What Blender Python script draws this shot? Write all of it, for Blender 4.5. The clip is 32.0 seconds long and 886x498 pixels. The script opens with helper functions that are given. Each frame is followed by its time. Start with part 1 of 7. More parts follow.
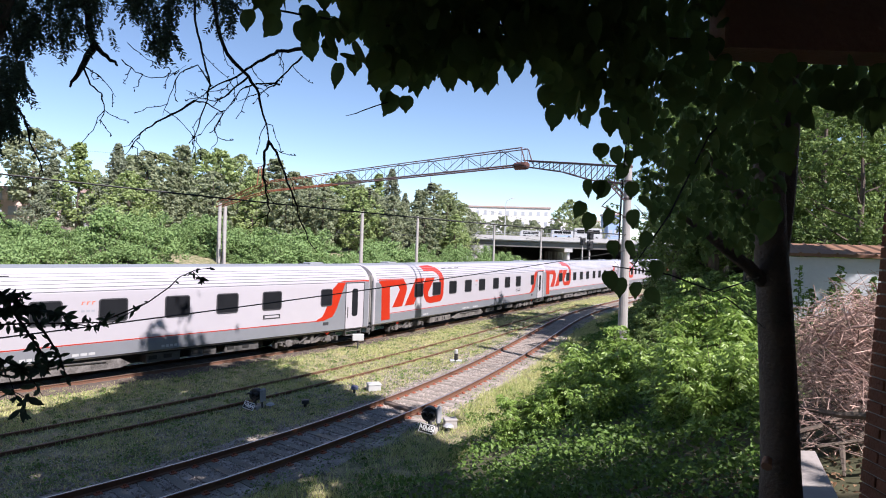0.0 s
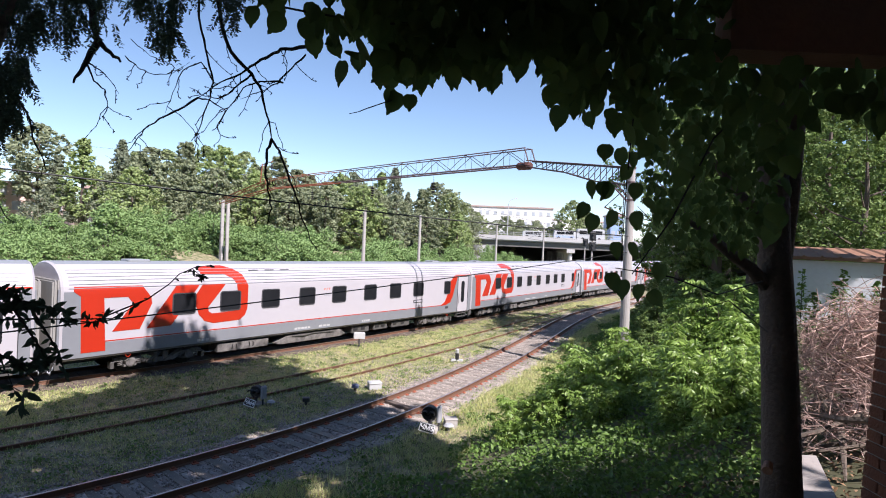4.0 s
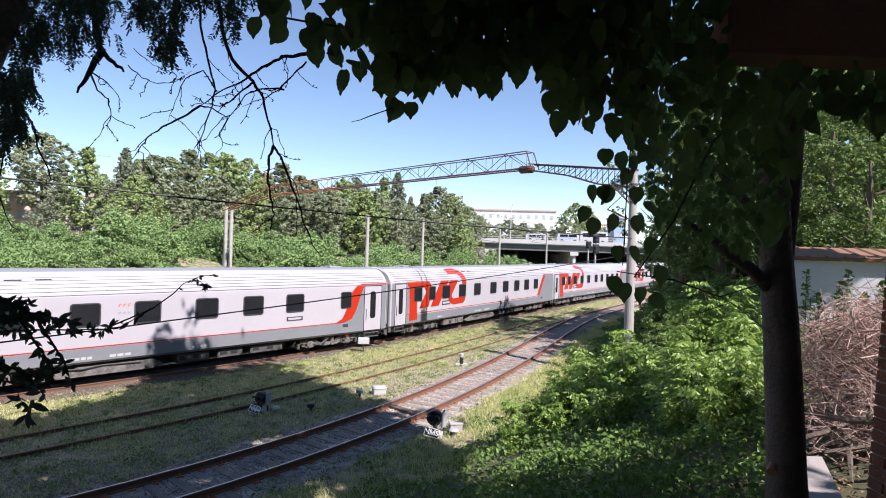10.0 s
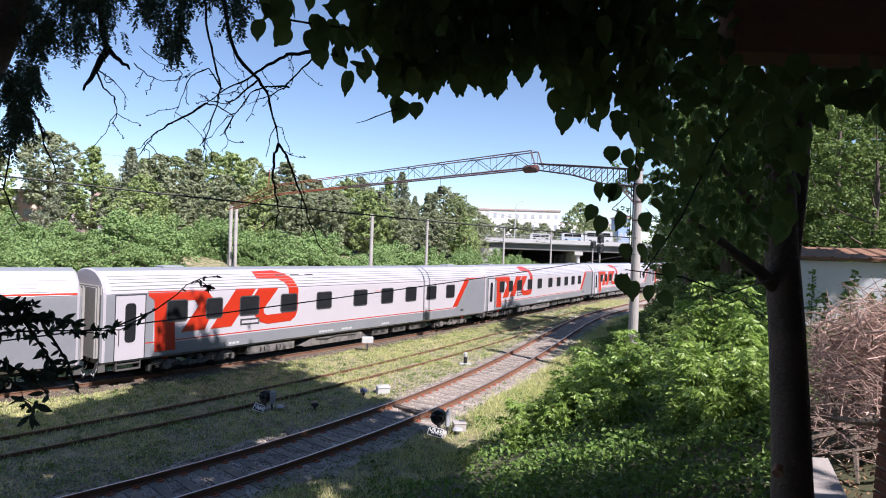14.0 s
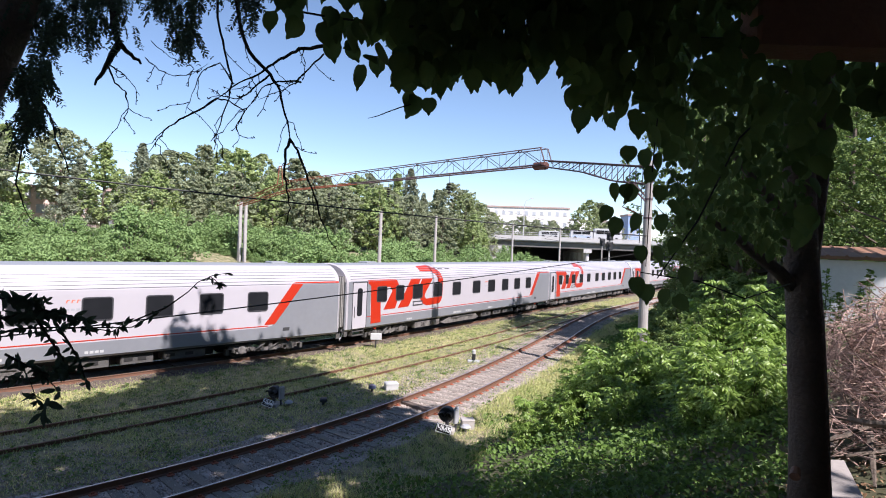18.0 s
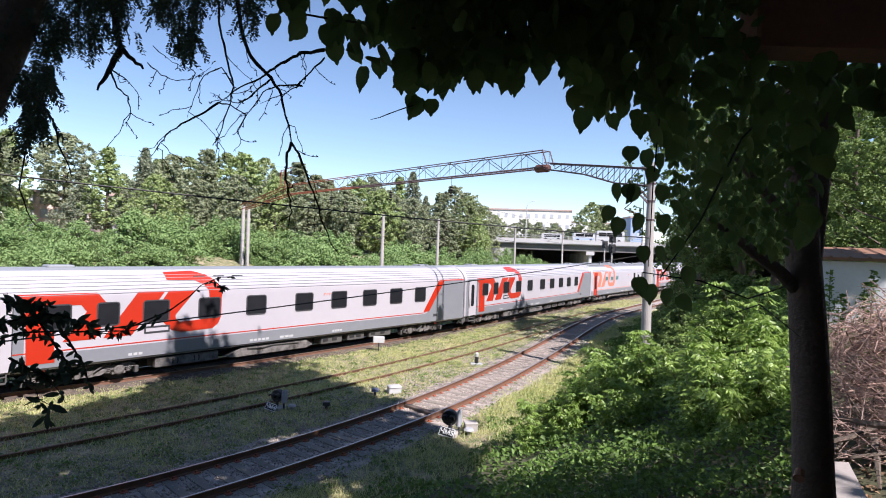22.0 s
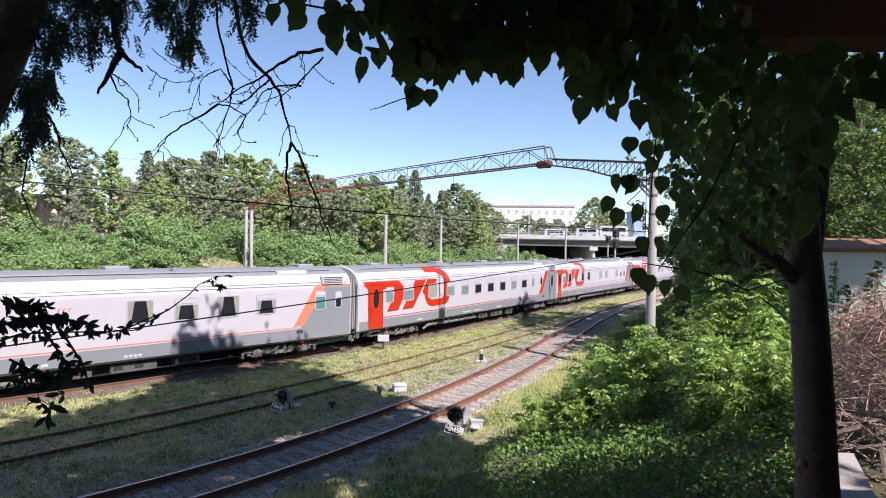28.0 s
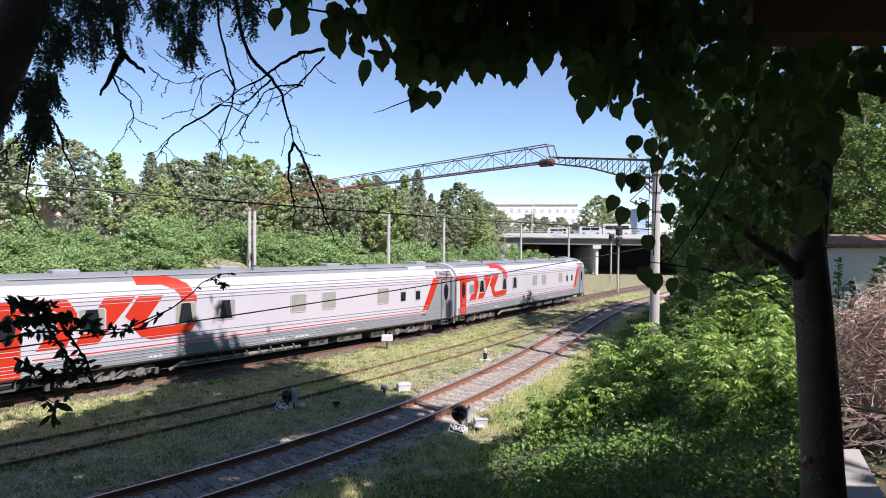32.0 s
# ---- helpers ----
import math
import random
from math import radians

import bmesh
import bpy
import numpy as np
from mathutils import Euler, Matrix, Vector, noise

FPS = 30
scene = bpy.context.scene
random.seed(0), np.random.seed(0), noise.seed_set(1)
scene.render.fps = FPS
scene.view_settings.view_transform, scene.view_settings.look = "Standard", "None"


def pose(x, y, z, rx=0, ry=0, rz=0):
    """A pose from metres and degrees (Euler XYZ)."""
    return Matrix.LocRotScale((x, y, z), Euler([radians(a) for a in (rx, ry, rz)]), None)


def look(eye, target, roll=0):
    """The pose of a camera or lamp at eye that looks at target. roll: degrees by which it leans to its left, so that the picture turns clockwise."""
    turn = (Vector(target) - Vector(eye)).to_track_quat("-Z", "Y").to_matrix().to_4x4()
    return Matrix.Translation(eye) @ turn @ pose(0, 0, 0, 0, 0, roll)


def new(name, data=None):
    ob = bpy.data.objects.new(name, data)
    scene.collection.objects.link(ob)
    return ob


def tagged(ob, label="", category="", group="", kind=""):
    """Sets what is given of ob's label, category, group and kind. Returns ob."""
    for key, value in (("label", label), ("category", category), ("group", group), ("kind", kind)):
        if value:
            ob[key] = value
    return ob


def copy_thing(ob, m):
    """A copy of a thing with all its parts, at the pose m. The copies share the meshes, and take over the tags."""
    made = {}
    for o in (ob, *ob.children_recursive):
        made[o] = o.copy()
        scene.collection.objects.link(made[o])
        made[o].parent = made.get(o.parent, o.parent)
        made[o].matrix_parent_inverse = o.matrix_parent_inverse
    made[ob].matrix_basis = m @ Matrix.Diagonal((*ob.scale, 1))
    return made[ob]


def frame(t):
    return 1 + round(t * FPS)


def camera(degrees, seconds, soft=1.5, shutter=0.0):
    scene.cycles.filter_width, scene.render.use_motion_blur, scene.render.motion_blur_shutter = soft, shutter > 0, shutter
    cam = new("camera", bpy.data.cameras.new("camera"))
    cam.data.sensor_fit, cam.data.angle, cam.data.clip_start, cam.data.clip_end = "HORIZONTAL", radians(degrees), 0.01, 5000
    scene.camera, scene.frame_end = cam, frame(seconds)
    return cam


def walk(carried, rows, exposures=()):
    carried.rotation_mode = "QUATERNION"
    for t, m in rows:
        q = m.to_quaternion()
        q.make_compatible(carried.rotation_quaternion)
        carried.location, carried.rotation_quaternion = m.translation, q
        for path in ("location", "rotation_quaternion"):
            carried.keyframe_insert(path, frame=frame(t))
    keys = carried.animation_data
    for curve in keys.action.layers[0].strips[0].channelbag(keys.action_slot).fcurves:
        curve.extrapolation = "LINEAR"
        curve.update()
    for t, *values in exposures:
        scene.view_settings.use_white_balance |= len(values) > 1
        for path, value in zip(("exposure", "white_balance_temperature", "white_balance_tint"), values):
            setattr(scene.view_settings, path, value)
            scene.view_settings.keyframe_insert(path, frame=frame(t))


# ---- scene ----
cam = camera(76.18, 32.0, 1.0)
# seconds, place and turn of the hand-held camera
PATH = [
    (0.0, 0.001, 0.000, 5.781, 89.587, -1.998, 0.018),
    (0.5, 0.001, 0.001, 5.780, 89.553, -2.198, 0.106),
    (1.0, 0.001, 0.003, 5.780, 89.573, -2.409, 0.245),
    (1.5, 0.001, 0.005, 5.780, 89.515, -2.311, 0.286),
    (2.0, 0.001, 0.006, 5.781, 89.481, -2.132, 0.291),
    (2.5, 0.002, 0.008, 5.782, 89.493, -2.316, 0.254),
    (3.0, 0.003, 0.009, 5.782, 89.534, -2.505, 0.174),
    (3.5, 0.003, 0.009, 5.783, 89.508, -2.678, 0.244),
    (5.5, 0.011, 0.002, 5.784, 89.606, -2.116, 0.492),
    (6.0, 0.013, -0.002, 5.786, 89.668, -2.001, 0.678),
    (6.5, 0.017, -0.008, 5.787, 89.828, -1.867, 0.763),
    (7.0, 0.022, -0.015, 5.790, 90.091, -1.864, 0.745),
    (7.5, 0.024, -0.021, 5.792, 90.101, -1.747, 0.763),
    (8.0, 0.021, -0.021, 5.792, 90.077, -1.790, 0.769),
    (8.5, 0.017, -0.018, 5.792, 89.997, -1.909, 0.713),
    (9.0, 0.015, -0.014, 5.791, 90.059, -2.257, 0.587),
    (9.5, 0.014, -0.010, 5.789, 89.936, -2.339, 0.556),
    (10.0, 0.013, -0.008, 5.789, 89.919, -1.963, 0.585),
    (10.5, 0.011, -0.007, 5.790, 89.927, -1.972, 0.691),
    (11.0, 0.008, -0.004, 5.790, 89.965, -2.072, 0.630),
    (11.5, 0.006, -0.003, 5.789, 89.921, -2.245, 0.793),
    (12.0, 0.006, -0.004, 5.789, 89.857, -2.339, 0.982),
    (12.5, 0.008, -0.004, 5.791, 89.861, -2.227, 1.026),
    (13.0, 0.010, -0.004, 5.791, 89.999, -2.281, 0.975),
    (13.5, 0.013, -0.003, 5.790, 89.924, -2.162, 0.931),
    (14.0, 0.014, -0.002, 5.789, 89.841, -2.088, 1.008),
    (14.5, 0.014, -0.000, 5.789, 89.826, -2.160, 1.031),
    (16.5, 0.001, 0.017, 5.786, 89.848, -2.476, 1.343),
    (17.0, -0.003, 0.023, 5.786, 89.777, -2.593, 1.538),
    (17.5, -0.008, 0.031, 5.787, 89.581, -2.432, 1.746),
    (18.0, -0.010, 0.036, 5.789, 89.497, -2.366, 1.857),
    (18.5, -0.009, 0.038, 5.789, 89.485, -2.190, 1.793),
    (19.0, -0.008, 0.039, 5.786, 89.461, -2.096, 1.694),
    (19.5, -0.008, 0.040, 5.785, 89.472, -2.121, 1.726),
    (20.0, -0.008, 0.040, 5.786, 89.478, -2.032, 1.766),
    (20.5, -0.007, 0.039, 5.786, 89.494, -2.036, 1.630),
    (21.0, -0.007, 0.037, 5.787, 89.641, -2.214, 1.713),
    (21.5, -0.007, 0.034, 5.788, 89.663, -2.220, 1.954),
    (22.0, -0.005, 0.031, 5.788, 89.789, -2.107, 2.105),
    (22.5, -0.004, 0.030, 5.788, 89.848, -2.102, 2.014),
    (23.0, -0.006, 0.033, 5.787, 89.849, -2.287, 1.870),
    (23.5, -0.008, 0.035, 5.787, 89.623, -2.101, 1.876),
    (24.0, -0.011, 0.038, 5.786, 89.560, -1.761, 1.827),
    (24.5, -0.014, 0.044, 5.783, 89.468, -1.873, 1.873),
    (25.0, -0.015, 0.048, 5.782, 89.386, -2.093, 2.124),
    (25.5, -0.013, 0.047, 5.783, 89.402, -2.035, 2.317),
    (27.5, 0.017, 0.028, 5.784, 89.570, -1.552, 2.424),
    (28.0, 0.018, 0.026, 5.785, 89.546, -1.164, 2.439),
    (28.5, 0.019, 0.025, 5.786, 89.616, -1.099, 2.505),
    (29.0, 0.019, 0.025, 5.785, 89.631, -0.965, 2.427),
    (29.5, 0.020, 0.023, 5.784, 89.608, -0.793, 2.389),
    (30.0, 0.024, 0.021, 5.781, 89.638, -0.750, 2.567),
    (30.5, 0.024, 0.024, 5.778, 89.589, -1.003, 2.678),
    (31.0, 0.020, 0.026, 5.778, 89.463, -1.105, 2.578),
    (31.5, 0.019, 0.025, 5.779, 89.454, -0.956, 2.760),
    (32.0, 0.020, 0.025, 5.780, 89.477, -0.715, 2.747)
]
walk(cam, [(r[0], pose(*r[1:])) for r in PATH])

# ---- light ----
SUN_EL, SUN_AZ = radians(48), radians(137)
world = bpy.data.worlds.new("world")
scene.world = world
world.use_nodes = True
wn = world.node_tree
sky = wn.nodes.new("ShaderNodeTexSky")
sky.sky_type, sky.sun_disc, sky.sun_elevation, sky.sun_rotation = "NISHITA", False, SUN_EL, SUN_AZ
sky.air_density, sky.dust_density, sky.ozone_density = 1.0, 0.0, 1.8
sky.altitude = 1500
wn.nodes["Background"].inputs["Strength"].default_value = 0.096
wn.links.new(sky.outputs[0], wn.nodes["Background"].inputs["Color"])
lamp = bpy.data.lights.new("sun", "SUN")
lamp.energy, lamp.angle, lamp.color = 5.0, radians(0.6), (1.0, 0.945, 0.93)
sun_from = Vector((math.sin(SUN_AZ) * math.cos(SUN_EL), math.cos(SUN_AZ) * math.cos(SUN_EL), math.sin(SUN_EL)))
new("sun", lamp).matrix_world = look(sun_from * 100, (0, 0, 0))
scene.view_settings.use_white_balance = True
scene.view_settings.white_balance_temperature, scene.view_settings.white_balance_tint = 6450, 14.5
scene.view_settings.exposure = 0.97

# ---- materials ----
def material(name, base, rough=0.7, metal=0.0, other=None, scale=4.0, fine=40.0, bump=0.0, spread=0.5,
             island=0.0, obj=0.0, through_light=0.0, spec=0.5, coat=0.0):
    """A surface that varies at two scales between base and other."""
    m = bpy.data.materials.new(name)
    m.use_nodes = True
    nt = m.node_tree
    bs = nt.nodes["Principled BSDF"]
    bs.inputs["Roughness"].default_value = rough
    bs.inputs["Metallic"].default_value = metal
    bs.inputs["Specular IOR Level"].default_value = spec
    bs.inputs["Coat Weight"].default_value = coat
    other = other or tuple(c * 0.75 for c in base)
    tc = nt.nodes.new("ShaderNodeTexCoord")
    n1 = nt.nodes.new("ShaderNodeTexNoise")
    n1.inputs["Scale"].default_value, n1.inputs["Detail"].default_value = scale, 5
    n2 = nt.nodes.new("ShaderNodeTexNoise")
    n2.inputs["Scale"].default_value, n2.inputs["Detail"].default_value = fine, 4
    for n in (n1, n2):
        nt.links.new(tc.outputs["Object"], n.inputs["Vector"])
    add = nt.nodes.new("ShaderNodeMath")
    add.operation = "MULTIPLY_ADD"
    nt.links.new(n2.outputs["Fac"], add.inputs[0])
    add.inputs[1].default_value = 0.6
    nt.links.new(n1.outputs["Fac"], add.inputs[2])
    last = add
    for weight, node, out in ((island, "ShaderNodeNewGeometry", "Random Per Island"), (obj, "ShaderNodeObjectInfo", "Random")):
        if weight:
            g = nt.nodes.new(node)
            mix = nt.nodes.new("ShaderNodeMath")
            mix.operation = "MULTIPLY_ADD"
            nt.links.new(g.outputs[out], mix.inputs[0])
            mix.inputs[1].default_value = weight
            nt.links.new(last.outputs[0], mix.inputs[2])
            last = mix
    mr = nt.nodes.new("ShaderNodeMapRange")
    mid = 0.8 + (island + obj) / 2
    mr.inputs["From Min"].default_value, mr.inputs["From Max"].default_value = mid - spread, mid + spread
    nt.links.new(last.outputs[0], mr.inputs["Value"])
    cm = nt.nodes.new("ShaderNodeMix")
    cm.data_type = "RGBA"
    cm.inputs[6].default_value, cm.inputs[7].default_value = (*other, 1), (*base, 1)
    nt.links.new(mr.outputs["Result"], cm.inputs[0])
    nt.links.new(cm.outputs[2], bs.inputs["Base Color"])
    if bump:
        b = nt.nodes.new("ShaderNodeBump")
        b.inputs["Strength"].default_value, b.inputs["Distance"].default_value = bump, 0.03
        nt.links.new(n2.outputs["Fac"], b.inputs["Height"])
        nt.links.new(b.outputs["Normal"], bs.inputs["Normal"])
    if through_light:
        tr = nt.nodes.new("ShaderNodeBsdfTranslucent")
        nt.links.new(cm.outputs[2], tr.inputs["Color"])
        mx = nt.nodes.new("ShaderNodeMixShader")
        mx.inputs[0].default_value = through_light
        nt.links.new(bs.outputs[0], mx.inputs[1])
        nt.links.new(tr.outputs[0], mx.inputs[2])
        nt.links.new(mx.outputs[0], nt.nodes["Material Output"].inputs["Surface"])
    return m


M = {}
M["grass"] = material("grass", (0.075, 0.1, 0.032), 0.95, other=(0.32, 0.262, 0.165), scale=2.2, fine=14, bump=0.8, spread=0.17)
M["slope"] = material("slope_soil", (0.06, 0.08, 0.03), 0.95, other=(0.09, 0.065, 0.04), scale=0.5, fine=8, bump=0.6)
M["blade"] = material("grass_blade", (0.32, 0.42, 0.115), 0.8, other=(0.74, 0.66, 0.37), scale=0.25, fine=3, island=0.7, spread=0.6, through_light=0.4)
M["ballast"] = material("ballast", (0.46, 0.395, 0.355), 0.95, other=(0.14, 0.118, 0.105), scale=1.2, fine=22, bump=1.0, spread=0.26)
M["ballast_old"] = material("old_ballast", (0.15, 0.115, 0.092), 0.95, other=(0.055, 0.042, 0.035), scale=1.1, fine=16, bump=1.0, spread=0.25)
M["stone"] = material("stone", (0.46, 0.395, 0.355), 0.95, other=(0.16, 0.138, 0.122), scale=1, fine=12, island=0.9, spread=0.6)
M["sleeper"] = material("sleeper_wood", (0.27, 0.235, 0.2), 0.9, other=(0.14, 0.12, 0.1), scale=2, fine=30, bump=0.5, obj=0.5)
M["sleeper_old"] = material("old_sleeper", (0.14, 0.105, 0.085), 0.9, other=(0.07, 0.055, 0.045), scale=2, fine=30, bump=0.5, obj=0.5)
M["rail"] = material("rail_rust", (0.19, 0.09, 0.052), 0.75, other=(0.09, 0.048, 0.033), scale=2, fine=25, bump=0.3)
M["rail_top"] = material("rail_head", (0.45, 0.42, 0.41), 0.32, metal=0.85, scale=2, fine=30)
M["coach_white"] = material("coach_white", (0.435, 0.412, 0.44), 0.35, other=(0.37, 0.35, 0.377), scale=0.5, fine=3, coat=0.2, spread=0.7)
M["coach_roof"] = material("coach_roof", (0.24, 0.255, 0.275), 0.5, other=(0.19, 0.2, 0.215), scale=0.6, fine=4)
M["coach_old_roof"] = material("old_roof", (0.21, 0.215, 0.225), 0.6, other=(0.13, 0.135, 0.145), scale=0.7, fine=5)
M["coach_grey"] = material("coach_grey", (0.205, 0.213, 0.232), 0.4, other=(0.165, 0.172, 0.188), scale=0.7, fine=5, coat=0.2)
M["coach_red"] = material("coach_red", (0.43, 0.024, 0.007), 0.4, other=(0.37, 0.021, 0.006), scale=0.8, fine=6, coat=0.2)
M["faded_red"] = material("faded_red", (0.6, 0.13, 0.07), 0.55, other=(0.54, 0.19, 0.13), scale=1.2, fine=7)
M["glass"] = material("dark_glass", (0.010, 0.011, 0.013), 0.08, other=(0.02, 0.021, 0.024), scale=0.5, fine=2, spec=0.08)
M["glass_pale"] = material("pale_glass", (0.2, 0.25, 0.27), 0.12, other=(0.12, 0.15, 0.165), scale=0.5, fine=2)
M["glass_teal"] = material("teal_glass", (0.10, 0.22, 0.22), 0.1, other=(0.06, 0.14, 0.14), scale=0.5, fine=2)
M["curtain"] = material("curtain", (0.27, 0.26, 0.22), 0.9, other=(0.17, 0.165, 0.145), scale=2, fine=14)
M["rubber"] = material("rubber", (0.035, 0.035, 0.037), 0.75, scale=3, fine=20)
M["under"] = material("underframe", (0.018, 0.017, 0.017), 0.8, other=(0.01, 0.01, 0.01), scale=2, fine=14, bump=0.3)
M["under_pale"] = material("underframe_dusty", (0.11, 0.105, 0.10), 0.8, other=(0.03, 0.028, 0.027), scale=2, fine=14)
M["bogie"] = material("dusty_bogie", (0.22, 0.203, 0.193), 0.8, other=(0.03, 0.027, 0.025), scale=3, fine=16, spread=0.3, bump=0.3)
M["frame_grey"] = material("frame_grey", (0.045, 0.045, 0.05), 0.5, scale=3, fine=20)
M["concrete"] = material("concrete", (0.41, 0.385, 0.37), 0.9, other=(0.29, 0.27, 0.255), scale=1.5, fine=18, bump=0.3)
M["truss"] = material("truss_paint", (0.095, 0.075, 0.085), 0.75, other=(0.12, 0.065, 0.06), scale=0.8, fine=9)
M["rust"] = material("rusty_steel", (0.36, 0.10, 0.05), 0.8, other=(0.22, 0.075, 0.045), scale=2, fine=15)
M["wire"] = material("wire", (0.008, 0.008, 0.008), 0.6, scale=3, fine=20)
M["white_paint"] = material("white_paint", (0.47, 0.475, 0.48), 0.6, other=(0.36, 0.36, 0.36), scale=3, fine=20)
M["sign_white"] = material("sign_white", (0.88, 0.88, 0.87), 0.5, other=(0.8, 0.8, 0.78), scale=3, fine=20)
M["black_paint"] = material("black_paint", (0.02, 0.02, 0.022), 0.5, scale=3, fine=20)
M["blue_paint"] = material("blue_paint", (0.10, 0.12, 0.21), 0.5, scale=3, fine=20)
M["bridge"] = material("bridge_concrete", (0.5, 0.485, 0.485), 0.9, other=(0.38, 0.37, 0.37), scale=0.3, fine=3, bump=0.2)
# bridge concrete darkened to hold the shade beneath the deck
M["bridge_shade"] = material("bridge_shaded", (0.16, 0.155, 0.15), 0.9, scale=0.3, fine=3)
M["stucco"] = material("white_stucco", (0.74, 0.72, 0.71), 0.9, other=(0.64, 0.61, 0.6), scale=0.3, fine=4)
M["pink_stucco"] = material("pink_stucco", (0.66, 0.50, 0.44), 0.9, other=(0.58, 0.45, 0.40), scale=0.3, fine=4)
M["roof_metal"] = material("roof_metal", (0.5, 0.36, 0.33), 0.6, scale=0.5, fine=4)
M["asphalt"] = material("asphalt", (0.055, 0.055, 0.058), 0.9, scale=1, fine=20)
M["bark"] = material("bark", (0.16, 0.125, 0.10), 0.95, other=(0.07, 0.055, 0.045), scale=3, fine=22, bump=0.8)
M["bark_near"] = material("smooth_bark", (0.14, 0.1, 0.08), 0.85, other=(0.05, 0.037, 0.03), scale=5, fine=45, bump=0.5)
M["twig"] = material("dark_twig", (0.022, 0.018, 0.016), 0.9, other=(0.014, 0.012, 0.01), scale=10, fine=80, bump=0.4)
M["leaf_far"] = material("far_foliage", (0.31, 0.365, 0.17), 0.75, other=(0.235, 0.28, 0.125), scale=0.12, fine=0.8, island=0.8, spread=0.75, through_light=0.3)
M["leaf_bank"] = material("bank_foliage", (0.28, 0.39, 0.11), 0.65, other=(0.075, 0.12, 0.036), scale=0.3, fine=2, island=0.8, spread=0.7, through_light=0.4)
M["leaf_pine"] = material("needle_foliage", (0.27, 0.305, 0.20), 0.75, other=(0.185, 0.21, 0.14), scale=0.12, fine=0.8, island=0.8, spread=0.75, through_light=0.3)
M["leaf_hedge"] = material("hedge_foliage", (0.24, 0.36, 0.13), 0.7, other=(0.16, 0.245, 0.082), scale=0.15, fine=1, island=0.8, spread=0.75, through_light=0.22)
M["leaf_bright"] = material("bright_foliage", (0.35, 0.43, 0.18), 0.7, other=(0.26, 0.33, 0.12), scale=0.12, fine=0.8, island=0.8, spread=0.75, through_light=0.3)
M["leaf_grey"] = material("grey_foliage", (0.32, 0.355, 0.21), 0.75, other=(0.23, 0.26, 0.155), scale=0.12, fine=0.8, island=0.8, spread=0.75, through_light=0.3)
M["leaf_bush"] = material("bush_foliage", (0.40, 0.56, 0.14), 0.38, other=(0.08, 0.155, 0.027), scale=0.4, fine=3, island=0.8, spread=0.75, through_light=0.42)
M["leaf_cover"] = material("creeper_foliage", (0.21, 0.36, 0.07), 0.55, other=(0.045, 0.08, 0.022), scale=0.5, fine=4, island=0.8, spread=0.75, through_light=0.4)
M["leaf_vine"] = material("vine_foliage", (0.125, 0.185, 0.058), 0.75, other=(0.062, 0.097, 0.033), scale=3, fine=30, island=0.6, spread=0.6, spec=0.15, through_light=0.45)
M["leaf_locust"] = material("locust_foliage", (0.075, 0.11, 0.075), 0.75, other=(0.04, 0.06, 0.042), scale=3, fine=30, island=0.6, spread=0.6, spec=0.15, through_light=0.25)
M["dead"] = material("dead_wood", (0.70, 0.49, 0.42), 0.9, other=(0.1, 0.062, 0.052), scale=2, fine=20, island=1.0, spread=0.6)
M["board"] = material("beam_wood", (0.34, 0.17, 0.11), 0.75, other=(0.2, 0.1, 0.065), scale=3, fine=40, bump=0.3)
M["brick"] = material("brick_red", (0.26, 0.095, 0.05), 0.9, other=(0.16, 0.06, 0.035), scale=6, fine=50, bump=0.5, obj=0.5)
M["mortar"] = material("mortar", (0.34, 0.30, 0.27), 0.95, scale=8, fine=60, bump=0.4)
M["shed_roof"] = material("shed_roof", (0.27, 0.14, 0.085), 0.8, other=(0.18, 0.09, 0.055), scale=1.5, fine=12)
M["path"] = material("path_concrete", (0.4, 0.36, 0.34), 0.9, other=(0.28, 0.25, 0.235), scale=2, fine=20, bump=0.3)
M["shed_wash"] = material("old_whitewash", (0.76, 0.78, 0.83), 0.95, other=(0.58, 0.6, 0.64), scale=1.2, fine=9, bump=0.3)
# plaster of the unseen wall, kept dark to cut bounced light
M["house_plaster"] = material("dull_plaster", (0.27, 0.21, 0.17), 0.95, other=(0.2, 0.155, 0.13), scale=0.6, fine=8)
M["bellows"] = material("bellows_rubber", (0.3, 0.29, 0.275), 0.8, other=(0.2, 0.193, 0.185), scale=2, fine=12)
M["case_grey"] = material("case_grey", (0.36, 0.37, 0.4), 0.6, other=(0.27, 0.275, 0.3), scale=3, fine=20)
M["joint"] = material("joint_steel", (0.075, 0.034, 0.032), 0.7, other=(0.13, 0.05, 0.035), scale=3, fine=12)
# window colour paled to carry the haze of distance
M["hazed_pane"] = material("hazed_window", (0.46, 0.48, 0.51), 0.4, other=(0.36, 0.38, 0.41), scale=0.4, fine=2, obj=0.6)
M["glass_blue"] = material("blue_plastic", (0.05, 0.09, 0.30), 0.2, scale=4, fine=20)
M["blue_pale"] = material("pale_blue_paint", (0.30, 0.42, 0.68), 0.6, scale=0.5, fine=3)
M["litter"] = material("dry_leaf", (0.30, 0.18, 0.10), 0.9, other=(0.12, 0.075, 0.045), scale=3, fine=20, island=0.8)
M["orange"] = material("orange_paint", (0.80, 0.16, 0.03), 0.6, scale=2, fine=10)


